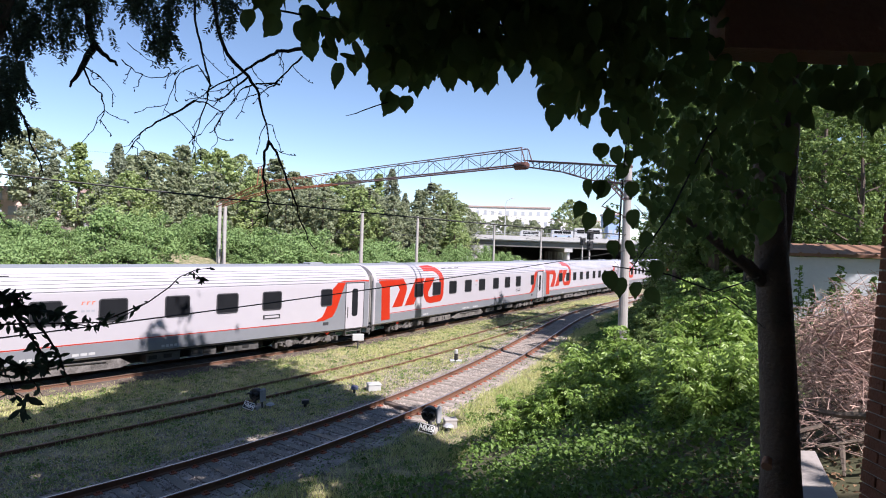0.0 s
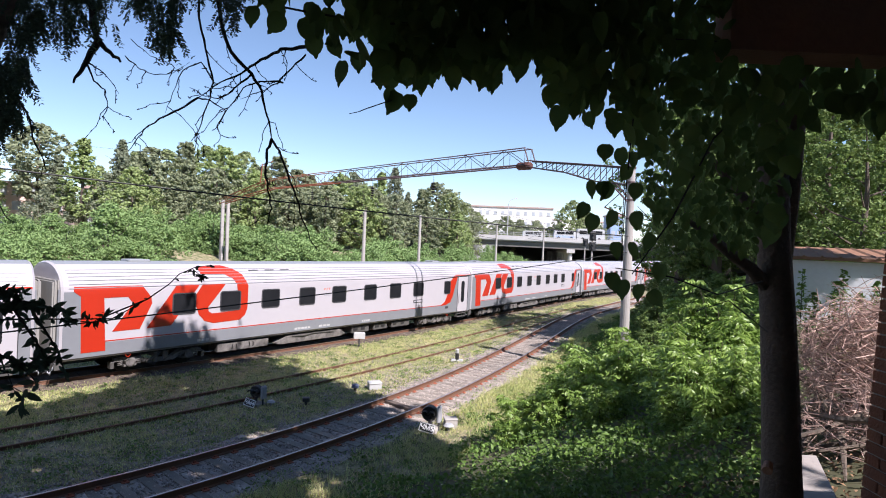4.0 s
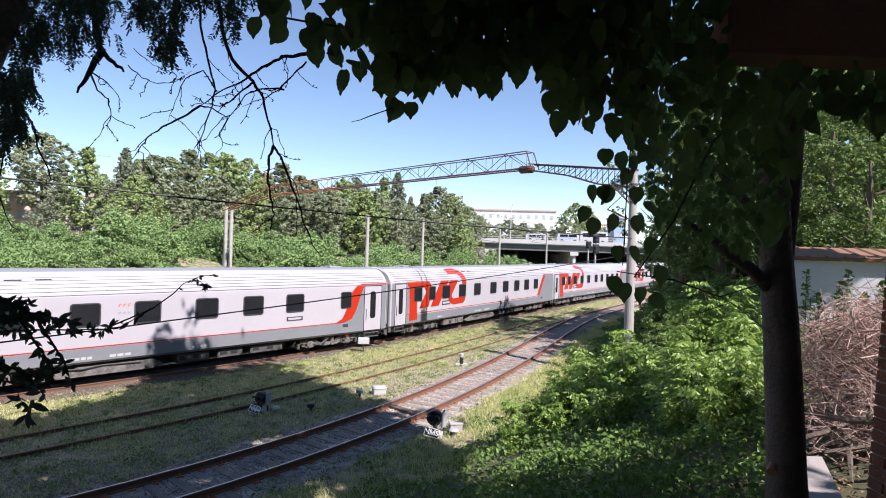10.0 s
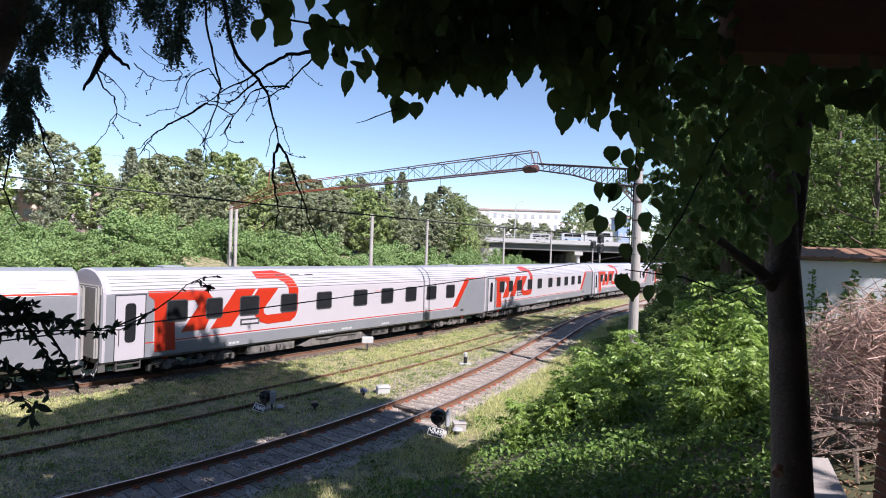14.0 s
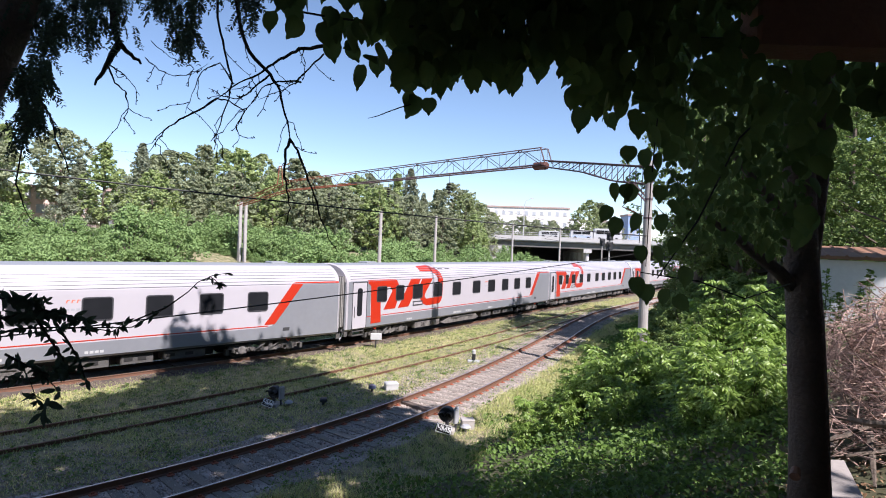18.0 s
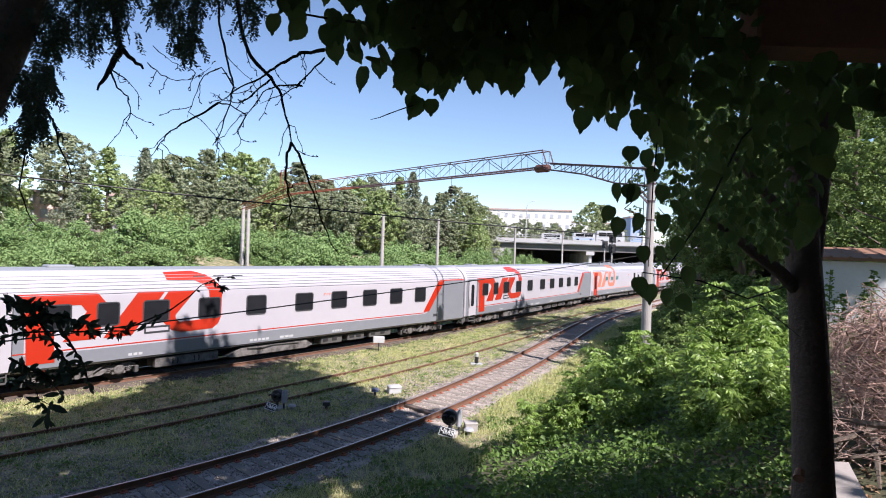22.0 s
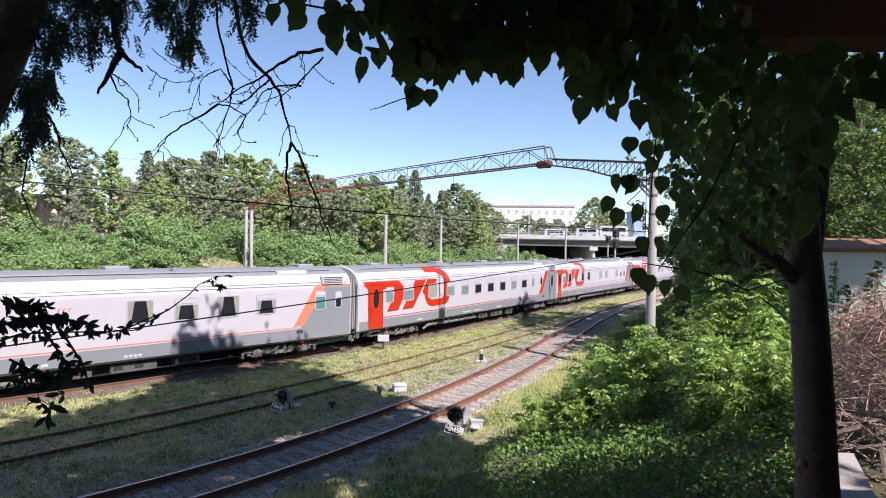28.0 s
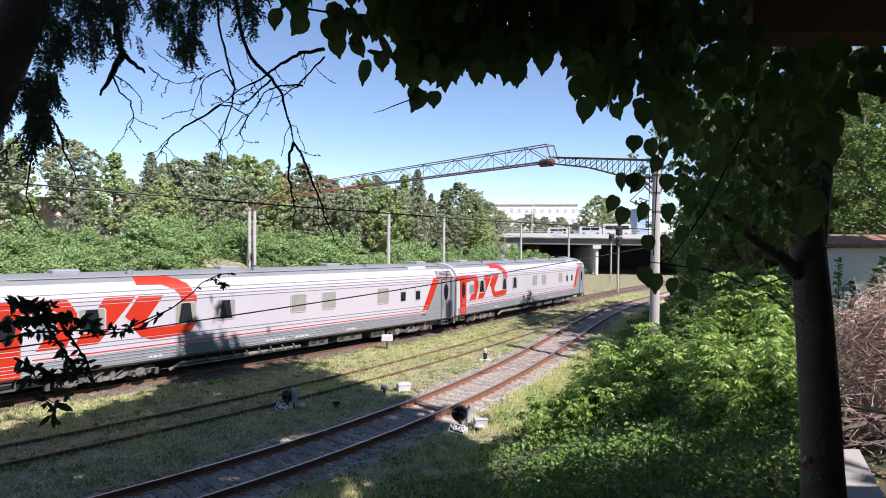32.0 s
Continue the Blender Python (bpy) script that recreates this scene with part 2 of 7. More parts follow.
# ---- shape helpers ----
class Geo:
    """Collects corners and faces of one mesh."""

    def __init__(self):
        self.v, self.f = [], []

    def add(self, verts, faces):
        n = len(self.v)
        self.v.extend(tuple(p) for p in verts)
        self.f.extend(tuple(i + n for i in f) for f in faces)
        return self

    def box(self, x0, x1, y0, y1, z0, z1, b=0.0):
        """A block with its upright and top edges cut by b."""
        if b <= 0:
            vs = [(x, y, z) for z in (z0, z1) for x, y in ((x0, y0), (x1, y0), (x1, y1), (x0, y1))]
            return self.add(vs, [(3, 2, 1, 0), (4, 5, 6, 7), (0, 1, 5, 4), (1, 2, 6, 5), (2, 3, 7, 6), (3, 0, 4, 7)])
        def ring(e, z):
            return [(x0 + b + e, y0 + e, z), (x1 - b - e, y0 + e, z), (x1 - e, y0 + b + e, z), (x1 - e, y1 - b - e, z),
                    (x1 - b - e, y1 - e, z), (x0 + b + e, y1 - e, z), (x0 + e, y1 - b - e, z), (x0 + e, y0 + b + e, z)]
        return self.rings([ring(0, z0), ring(0, z1 - b), ring(b * 0.8, z1)])

    def rings(self, rings, caps=True):
        n = len(rings[0])
        vs = [p for r in rings for p in r]
        fs = [(i * n + j, i * n + (j + 1) % n, (i + 1) * n + (j + 1) % n, (i + 1) * n + j) for i in range(len(rings) - 1) for j in range(n)]
        if caps:
            fs += [tuple(range(n - 1, -1, -1)), tuple((len(rings) - 1) * n + j for j in range(n))]
        return self.add(vs, fs)

    def tube(self, pts, radii, sides=6):
        pts = [Vector(p) for p in pts]
        if not hasattr(radii, "__len__"):
            radii = [radii] * len(pts)
        rs, ref = [], None
        for i, p in enumerate(pts):
            d = (pts[min(i + 1, len(pts) - 1)] - pts[max(i - 1, 0)]).normalized()
            if ref is None:
                ref = d.orthogonal().normalized()
            a = (ref - d * ref.dot(d)).normalized()
            ref = a
            b = d.cross(a)
            rs.append([p + (a * math.cos(2 * math.pi * k / sides) + b * math.sin(2 * math.pi * k / sides)) * radii[i] for k in range(sides)])
        return self.rings(rs)

    def make(self, name, mat, parent=None, label="", smooth=False):
        me = bpy.data.meshes.new(name)
        me.from_pydata([tuple(p) for p in self.v], [], self.f)
        me.materials.append(mat)
        if smooth:
            me.polygons.foreach_set("use_smooth", [True] * len(me.polygons))
        ob = new(name, me)
        if parent:
            ob.parent = parent
        if label:
            ob["label"] = label
        return ob


def mesh_arrays(name, verts, tris, mat, parent=None, smooth=False):
    """One mesh from numpy arrays of corners and triangles."""
    me = bpy.data.meshes.new(name)
    me.vertices.add(len(verts))
    me.vertices.foreach_set("co", np.asarray(verts, np.float32).ravel())
    me.loops.add(len(tris) * 3)
    me.loops.foreach_set("vertex_index", np.asarray(tris, np.int32).ravel())
    me.polygons.add(len(tris))
    me.polygons.foreach_set("loop_start", np.arange(0, len(tris) * 3, 3, dtype=np.int32))
    if smooth:
        me.polygons.foreach_set("use_smooth", np.ones(len(tris), bool))
    me.update(calc_edges=True)
    me.materials.append(mat)
    ob = new(name, me)
    if parent:
        ob.parent = parent
    return ob


def empty(name, m, label, category, group="", kind=""):
    ob = new(name)
    ob.matrix_basis = m
    return tagged(ob, label, category, group, kind)


def share(ob, name, m, parent):
    """Another object on the mesh of ob."""
    c = new(name, ob.data)
    c.parent = parent
    c.matrix_basis = m
    return c


# ---- the plan: three tracks along axes turned by 40 degrees ----
CO, SI = math.cos(radians(40)), math.sin(radians(40))
TRACK = {"near": ((13.365, 1.642, 14.86, -5.208), 0, 47), "middle": ((18.859, 3.773, 7.374, -2.27), 0, 47),
         "train": ((25.437, 3.157, 5.832, -1.52), -3, 55)}


def line_v(track, u):
    (a, b, c, d), lo, hi = TRACK[track]
    k = np.clip(u, lo, hi) / 30
    return a + b * k + c * k * k + d * k ** 3 + (b + 2 * c * k + 3 * d * k * k) / 30 * (u - np.clip(u, lo, hi))


def line_slope(track, u):
    (a, b, c, d), lo, hi = TRACK[track]
    k = np.clip(u, lo, hi) / 30
    return (b + 2 * c * k + 3 * d * k * k) / 30


def on_line(track, u, off=0.0):
    """The plan place on a track's centre line, off metres to its far side, and the heading."""
    v, d = line_v(track, u), line_slope(track, u)
    n = math.hypot(1, d)
    u2, v2 = u - d / n * off, v + off / n
    return float(u2 * CO - v2 * SI), float(u2 * SI + v2 * CO), math.atan2(d, 1) + radians(40)


def soft(e):
    e = np.clip(e, 0, 1)
    return e * e * (3 - 2 * e)


def ground_z(x, y):
    """Height of the ground: level at the tracks, a bank on the house's side and a rise behind the far hedge."""
    x, y = np.asarray(x, float), np.asarray(y, float)
    u, v = x * CO + y * SI, -x * SI + y * CO
    w = line_v("near", u) - v
    q = v - line_v("train", u)
    bumps = 0.05 * np.sin(x * 0.9 + 1.3 * np.sin(y * 0.5)) * np.cos(y * 0.8) * soft((w - 2.5) / 2)
    bank = 4.15 * soft((w - 3.0) / 11.5)
    return bank + bumps + 4.0 * soft((q - 17) / 18) * (1 - soft((u - 70) / 25)) - 0.02


GAP0, SPEED, RAIL_TOP = -9.32, 10.64, 0.17
_u = np.linspace(-420, 240, 13201)
_v = line_v("train", _u)
_s = np.concatenate([[0], np.cumsum(np.hypot(np.diff(_u), np.diff(_v)))])
_s -= np.interp(0, _u, _s)


def on_run(s):
    """Plan place on the train's line at arc length s."""
    u = float(np.interp(s, _s, _u))
    x, y, _ = on_line("train", u)
    return Vector((x, y, RAIL_TOP))


# ---- ground ----
def build_ground():
    g = Geo()
    # fine sheet round the tracks, coarse sheet out to the horizon
    xs = np.unique(np.concatenate([np.arange(-60, 60.1, 1.0), np.arange(-400, 401, 20.0), [-3000, -1500, -800, 800, 1500, 3000]]))
    ys = np.unique(np.concatenate([np.arange(-20, 90.1, 1.0), np.arange(-300, 401, 20.0), [-3000, -1500, -800, 800, 1500, 3000]]))
    X, Y = np.meshgrid(xs, ys, indexing="ij")
    Z = ground_z(X, Y)
    nx, ny = X.shape
    verts = np.stack([X, Y, Z], -1).reshape(-1, 3)
    i, j = np.meshgrid(np.arange(nx - 1), np.arange(ny - 1), indexing="ij")
    a = (i * ny + j).ravel()
    tris = np.concatenate([np.stack([a, a + ny, a + ny + 1], 1), np.stack([a, a + ny + 1, a + 1], 1)])
    ob = mesh_arrays("ground", verts, tris, M["grass"], smooth=True)
    tagged(ob, "dry mown grass with bare earth beside the tracks", "ground", kind="structure")
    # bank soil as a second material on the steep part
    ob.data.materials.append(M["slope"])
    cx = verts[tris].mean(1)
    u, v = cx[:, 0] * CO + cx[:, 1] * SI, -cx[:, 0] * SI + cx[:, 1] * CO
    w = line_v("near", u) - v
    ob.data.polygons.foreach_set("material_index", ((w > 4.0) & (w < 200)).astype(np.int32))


build_ground()


def strip(name, track, u0, u1, half, top, mat, label):
    """A bed of stones along a track with a ragged edge."""
    g, rows = Geo(), []
    us = np.arange(u0, u1 + 0.01, 0.5)
    vs = []
    for k, u in enumerate(us):
        ra = half + 0.35 * noise.noise((u * 0.9, 3.1 + half, 0)) + 0.2 * noise.noise((u * 3.1, 7.7, half))
        rb = half + 0.35 * noise.noise((u * 0.9, 9.1, half)) + 0.2 * noise.noise((u * 3.1, 1.7, half))
        for off, z in ((-rb - 0.35, -0.10), (-rb, top * 0.5), (-0.8, top), (0, top - 0.015), (0.8, top), (ra, top * 0.5), (ra + 0.35, -0.10)):
            x, y, _ = on_line(track, float(u), off)
            vs.append((x, y, z + 0.012 * noise.noise((x * 3, y * 3, 0))))
    n = 7
    fs = [(i * n + j, (i + 1) * n + j, (i + 1) * n + j + 1, i * n + j + 1) for i in range(len(us) - 1) for j in range(n - 1)]
    ob = Geo().add(vs, fs).make(name, mat)
    return tagged(ob, label, "ballast", kind="structure")


strip("ballast_bed_near", "near", -30, 110, 1.55, 0.02, M["ballast"], "grey crushed-stone ballast bed of the near track")
strip("ballast_bed_train", "train", -60, 150, 1.5, 0.03, M["ballast_old"], "grey ballast bed under the moving train")


def rail_geo(track, off, u0, u1):
    prof = [(-0.075, 0.0), (0.075, 0.0), (0.075, 0.02), (0.012, 0.04), (0.012, 0.13), (0.037, 0.14), (0.037, 0.165), (0.028, 0.172), (-0.028, 0.172), (-0.037, 0.165), (-0.037, 0.14), (-0.012, 0.13), (-0.012, 0.04), (-0.075, 0.02)]
    rings = []
    for u in np.arange(u0, u1 + 0.01, 1.5):
        rings.append([(*on_line(track, float(u), off + a)[:2], z + 0.0) for a, z in prof])
    return Geo().rings(rings)


def build_track(track, u0, u1, raised, label, spacing=0.55, sl0=None, sl1=None):
    t = empty("railway_track", pose(0, 0, 0), label, "railway track", "railway tracks", kind="structure")
    for off in (-0.795, 0.795):
        r = rail_geo(track, off, u0, u1).make("rail", M["rail"], t)
        r.location.z = raised
        r.data.materials.append(M["rail_top"])
        if track != "middle":
            idx = [0] * len(r.data.polygons)
            for k, p in enumerate(r.data.polygons):
                if k < len(r.data.polygons) - 2 and k % 14 == 7:
                    idx[k] = 1
            r.data.polygons.foreach_set("material_index", idx)
    return t


track_near = build_track("near", -30, 108, 0.03, "near curved track with rusty rails on dark wooden sleepers")
track_middle = build_track("middle", -30, 49, -0.075, "disused middle track with rusty rails sunk in grass")
track_train = build_track("train", -60, 150, 0.0, "far main track with worn rails under the train")

# ---- the train ----
PROFILE = [(1.40, 0.80), (1.545, 0.90), (1.55, 1.4), (1.55, 2.0), (1.55, 2.6), (1.55, 3.2), (1.545, 3.35), (1.52, 3.5), (1.46, 3.68), (1.36, 3.84),
           (1.20, 4.0), (1.0, 4.13), (0.72, 4.25), (0.38, 4.32), (0.0, 4.35)]


def side_y(z):
    """Half width of a coach at height z."""
    pz, py = [p[1] for p in PROFILE], [p[0] for p in PROFILE]
    return float(np.interp(z, pz, py))


def plate(poly, out=0.008, step=0.28):
    """A thin plate on the coach's near side with the outline poly of (length, height), cut into strips so that it follows the side."""
    bm = bmesh.new()
    bm.faces.new([bm.verts.new((x, 0, z)) for x, z in poly])
    z0, z1 = min(p[1] for p in poly), max(p[1] for p in poly)
    cuts = [z for z in (0.9, 3.2, 3.35, 3.5, 3.68, 3.84, 4.0, 4.13, 4.25) if z0 < z < z1]
    for z in cuts:
        bmesh.ops.bisect_plane(bm, geom=bm.verts[:] + bm.edges[:] + bm.faces[:], plane_co=(0, 0, z), plane_no=(0, 0, 1))
    bmesh.ops.triangulate(bm, faces=bm.faces[:])
    g = Geo()
    bm.verts.index_update()
    vs = [(v.co.x, -side_y(v.co.z) - out, v.co.z + out * 0.3) for v in bm.verts]
    fs = [tuple(v.index for v in f.verts) for f in bm.faces]
    # face outwards
    fixed = []
    for f in fs:
        a, b, c = (Vector(vs[i]) for i in f)
        fixed.append(f if (b - a).cross(c - a).y < 0 else f[::-1])
    edge = [tuple(v.index for v in e.verts) for e in bm.edges if len(e.link_faces) == 1]
    n = len(vs)
    back = [(x, y + out + 0.002, z) for x, y, z in vs]
    g.add(vs + back, fixed + [(a, b, b + n, a + n) for a, b in edge])
    bm.free()
    return g


def rounded(x0, x1, z0, z1, r=0.1, n=3):
    out = []
    for cx, cz, a0 in ((x1 - r, z0 + r, -90), (x1 - r, z1 - r, 0), (x0 + r, z1 - r, 90), (x0 + r, z0 + r, 180)):
        for k in range(n + 1):
            a = radians(a0 + 90 * k / n)
            out.append((cx + r * math.cos(a), cz + r * math.sin(a)))
    return out


def ring_plate(x0, x1, z0, z1, w, out, r=0.1):
    """A rounded frame round an opening."""
    o, i = rounded(x0, x1, z0, z1, r), rounded(x0 + w, x1 - w, z0 + w, z1 - w, max(r - w, 0.02))
    n = len(o)
    def p(q, d):
        return (q[0], -side_y(q[1]) - d, q[1])
    vs = [p(q, out) for q in o] + [p(q, out) for q in i] + [p(q, -0.01) for q in o] + [p(q, -0.01) for q in i]
    fs = []
    for k in range(n):
        m = (k + 1) % n
        fs += [(k, m, n + m, n + k), (2 * n + k, 2 * n + m, m, k), (n + k, n + m, 3 * n + m, 3 * n + k)]
    return Geo().add(vs, fs)


LOGO = {
    "stem": [(0.0, 3.48), (0.0, 3.3), (0.22, 3.12), (0.28, 1.06), (1.08, 1.06), (0.98, 3.04), (1.81, 3.04), (1.99, 2.78), (1.29, 1.75), (2.27, 1.76), (2.70, 2.74), (2.66, 2.98), (2.31, 3.46)],
    "slash": [(2.53, 1.76), (3.47, 1.78), (4.64, 3.44), (3.66, 3.44)],
    "loop": [(4.77, 3.44), (5.82, 3.42), (5.04, 2.44), (5.06, 2.25), (5.22, 2.14), (6.25, 2.18), (6.41, 2.35), (6.41, 3.0), (6.36, 3.4), (6.18, 3.64), (5.8, 3.84), (4.75, 3.86), (4.75, 4.16),
             (5.92, 4.2), (6.35, 4.06), (6.66, 3.84), (6.93, 3.3), (6.92, 2.25), (6.8, 1.95), (6.55, 1.76), (5.29, 1.72), (4.9, 1.84), (4.62, 2.15), (4.52, 2.46), (4.3, 2.7)],
}


def bogie(at, parent, seed):
    """Two-axle running gear."""
    b = new("bogie")
    b.parent = parent
    b.location = (at, 0, 0)
    g = Geo()
    for s in (-1, 1):
        y = s * 1.22
        # cast side frame that dips between the axles
        prof = [(-1.8, 0.62), (-1.55, 0.68), (-0.75, 0.60), (-0.5, 0.46), (0.5, 0.46), (0.75, 0.60), (1.55, 0.68), (1.8, 0.62), (1.8, 0.50), (1.5, 0.50), (0.85, 0.44), (0.55, 0.30), (-0.55, 0.30), (-0.85, 0.44), (-1.5, 0.50), (-1.8, 0.50)]
        g.rings([[(px, y, pz) for px, pz in prof], [(px, y - s * 0.16, pz) for px, pz in prof]])
    g.box(-0.2, 0.2, -1.05, 1.05, 0.5, 0.8)
    g.make("bogie_frame", M["bogie"], b)
    for s in (-1, 1):
        y = s * 1.24
        for x in (-1.2, 1.2):
            k = Geo().tube([(x, y - s * 0.2, 0.45), (x, y + s * 0.05, 0.45), (x, y + s * 0.08, 0.45)], [0.2, 0.19, 0.13], 12)
            k.box(x - 0.24, x + 0.24, min(y - s * 0.14, y), max(y - s * 0.14, y), 0.28, 0.36)
            k.make("axle_box", M["bogie"], b)
            for dx in (-0.36, 0.36):
                pts = [(x + dx + 0.075 * math.cos(q * 1.05), y - s * 0.06 + 0.075 * math.sin(q * 1.05), 0.32 + 0.012 * q) for q in range(31)]
                Geo().tube(pts, 0.02, 5).make("spring", M["bogie"], b)
        d = Geo().tube([(-0.62, y + s * 0.05, 0.36), (-0.1, y + s * 0.05, 0.66)], 0.05, 8).tube([(0.1, y + s * 0.04, 0.34), (0.75, y + s * 0.04, 0.74)], 0.035, 7)
        d.tube([(-1.9, y + s * 0.03, 0.74), (-0.9, y + s * 0.05, 0.78), (0.9, y + s * 0.05, 0.76), (1.9, y + s * 0.03, 0.72)], 0.022, 6)
        d.make("damper", M["under_pale"], b)
        for x in (-0.22, 0.22):
            Geo().tube([(x, y - s * 0.04, 0.30), (x, y - s * 0.04, 0.72)], 0.11, 10).make("bolster_spring", M["bogie"], b)
        for x in (-1.86, 1.86):
            Geo().box(x - 0.07, x + 0.07, min(y, y - s * 0.3), max(y, y - s * 0.3), 0.26, 0.52, 0.02).make("brake_hanger", M["under_pale"], b)
    for x in (-1.2, 1.2):
        w = Geo()
        for y in (-0.86, 0.72):
            w.rings([[(x + r * math.cos(a), yy, 0.475 + r * math.sin(a)) for a in np.linspace(0, 2 * math.pi, 21)[:-1]]
                     for yy, r in ((y, 0.3), (y, 0.45), (y + 0.02, 0.475), (y + 0.11, 0.475), (y + 0.14, 0.50), (y + 0.14, 0.3))])
        w.tube([(x, -0.9, 0.475), (x, 0.9, 0.475)], 0.08, 8)
        w.make("wheelset", M["under"], b, smooth=False)
    return b


def coach_body(L, old, parent, ribs):
    a, z = 0.36, 0.0
    prof = [(-y, h) for y, h in PROFILE] + [(y, h) for y, h in PROFILE[-2::-1]]
    xs = [0.2, 0.27, L - 0.27, L - 0.2]
    rings = []
    for i, x in enumerate(xs):
        e = 0.05 if i in (0, 3) else 0.0
        rings.append([(x, y * (1 - e / 1.55), h - (e if h > 3 else 0)) for y, h in prof])
    g = Geo().rings(rings)
    body = g.make("body", M["coach_white"], parent)
    body.data.materials.append(M["coach_old_roof"] if old else M["coach_roof"])
    lim = 4.06 if old else 4.2
    body.data.polygons.foreach_set("material_index", [1 if p.center.z > lim and abs(p.normal.x) < 0.5 else 0 for p in body.data.polygons])
    # long pressed ribs on the roof's shoulder
    r = Geo()
    for h in ribs:
        y = side_y(h)
        for s in (-1, 1):
            r.tube([(0.45, s * (y + 0.004), h), (L - 0.45, s * (y + 0.004), h)], 0.019, 5)
    r.make("roof_rib", M["coach_grey"], parent)
    return body


def make_coach(style, L):
    """A sleeping coach, front coupling plane at x = 0. style: curve, slant (new) or diner, couchette, ribbed (old)."""
    old = style in ("diner", "couchette", "ribbed")
    words = {"curve": "white sleeping coach, grey lower band, curved red sweep, black windows",
             "slant": "white sleeping coach with slanted red stripe and grey end",
             "diner": "older white dining coach with faded red emblem and wide windows",
             "couchette": "older white coach with red door and divided windows",
             "ribbed": "older white coach with ribbed sides and curtained windows"}[style]
    c = empty("railway_coach", pose(0, 0, 0), words, "railway coach", "coaches of the passing train")
    ribs = (3.42, 3.56, 3.7, 3.83, 3.95, 4.06) if not old else (3.5, 3.62)
    if style == "ribbed":
        ribs = (0.98, 1.1, 1.22, 1.34, 1.66, 1.82, 3.22, 3.36, 3.5, 3.66)
    coach_body(L, old, c, ribs)
    end = L - 0.28
    # grey lower band, red line
    if style == "curve":
        low = [(0.28, 0.84), (end, 0.84), (end, 3.42), (L - 1.9, 3.42), (L - 2.3, 3.36), (L - 2.55, 3.0), (L - 3.0, 2.0), (L - 3.2, 1.64), (L - 3.6, 1.42), (1.15, 1.38), (0.92, 3.3), (0.28, 3.3)]
        plate(low, 0.004).make("lower_band", M["coach_grey"], c)
        plate([(end, 3.42), (end, 3.5), (L - 2.0, 3.5), (L - 2.4, 3.42), (L - 2.75, 3.1), (L - 3.2, 2.0), (L - 3.4, 1.66), (L - 3.75, 1.5), (L - 3.75, 1.42), (L - 3.3, 1.45),
               (L - 2.75, 1.62), (L - 2.5, 2.0), (L - 2.15, 2.9), (L - 1.95, 3.36), (L - 1.7, 3.44)], 0.010).make("sweep", M["coach_red"], c, "curved red sweep")
        plate([(1.6, 1.40), (L - 3.7, 1.43), (L - 3.7, 1.468), (1.6, 1.438)], 0.009).make("stripe", M["coach_red"], c)
    else:
        red = M["faded_red"] if style == "diner" else M["coach_red"]
        t0, t1 = {"slant": (2.55, 4.2), "diner": (2.0, 3.4), "couchette": (2.45, 3.95), "ribbed": (2.0, 3.2)}[style]
        plate([(0.28, 0.84), (end, 0.84), (end, 3.42), (L - t0, 3.42), (L - t1 + 0.3, 1.5), (L - t1, 1.42), (0.28, 1.38)], 0.004).make("lower_band", M["coach_grey"], c)
        plate([(end, 3.42), (end, 3.5), (L - t0 - 0.15, 3.5), (L - t0 - 0.35, 3.44), (L - t1 - 0.1, 1.55), (L - t1 + 0.42, 1.55), (L - t0 + 0.22, 3.42)], 0.010).make("slant_stripe", red, c, "slanted red stripe")
        plate([(1.6, 1.44), (L - t1 + 0.1, 1.47), (L - t1 + 0.1, 1.51), (1.6, 1.48)], 0.009).make("stripe", red, c)
        if style == "slant":
            plate([(0.28, 1.36), (2.05, 1.36), (2.05, 3.42), (0.28, 3.42)], 0.006).make("end_panel", M["coach_grey"], c)
    # emblem in three plain shapes
    marks = (0, 0.28, 1.08, 1.29, 1.81, 2.27, 2.7, 3.47, 4.64, 5.82, 6.93)
    places = {"curve": [0.6 + 1.04 * q for q in marks], "slant": [1.82 + 1.06 * q for q in marks], "diner": [0.75 + 1.06 * q for q in marks],
              "couchette": (0.59, 0.99, 2.23, 2.54, 3.0, 3.53, 4.2, 4.95, 6.25, 7.46, 8.9), "ribbed": (0.15, 0.55, 1.27, 1.7, 2.2, 2.6, 2.95, 3.6, 4.9, 5.95, 7.3)}[style]
    for n in ("stem", "slash", "loop"):
        plate([(float(np.interp(x, marks, places)), z) for x, z in LOGO[n]], 0.013).make("emblem", M["faded_red"] if style == "diner" else M["coach_red"], c)

    def window(x, w=1.02, z0=2.2, z1=3.1, glass="glass", split=0.0, cur=False):
        win = ring_plate(x - w / 2, x + w / 2, z0, z1, 0.05, 0.022, 0.12).make("window", M["frame_grey"] if not old else M["case_grey"], c)
        pane = plate(rounded(x - w / 2 + 0.045, x + w / 2 - 0.045, z0 + 0.045, z1 - 0.045, 0.08), 0.015)
        pane.make("pane", M[glass], win)
        if split:
            plate([(x - w / 2 + 0.04, z1 - split), (x + w / 2 - 0.04, z1 - split), (x + w / 2 - 0.04, z1 - split + 0.07), (x - w / 2 + 0.04, z1 - split + 0.07)], 0.021).make("glazing_bar", M["case_grey"], win)
            plate([(x - w / 2 + 0.05, z1 - split + 0.08), (x + w / 2 - 0.05, z1 - split + 0.08), (x + w / 2 - 0.05, z1 - 0.06), (x - w / 2 + 0.05, z1 - 0.06)], 0.0185).make("blind", M["coach_white"], win)
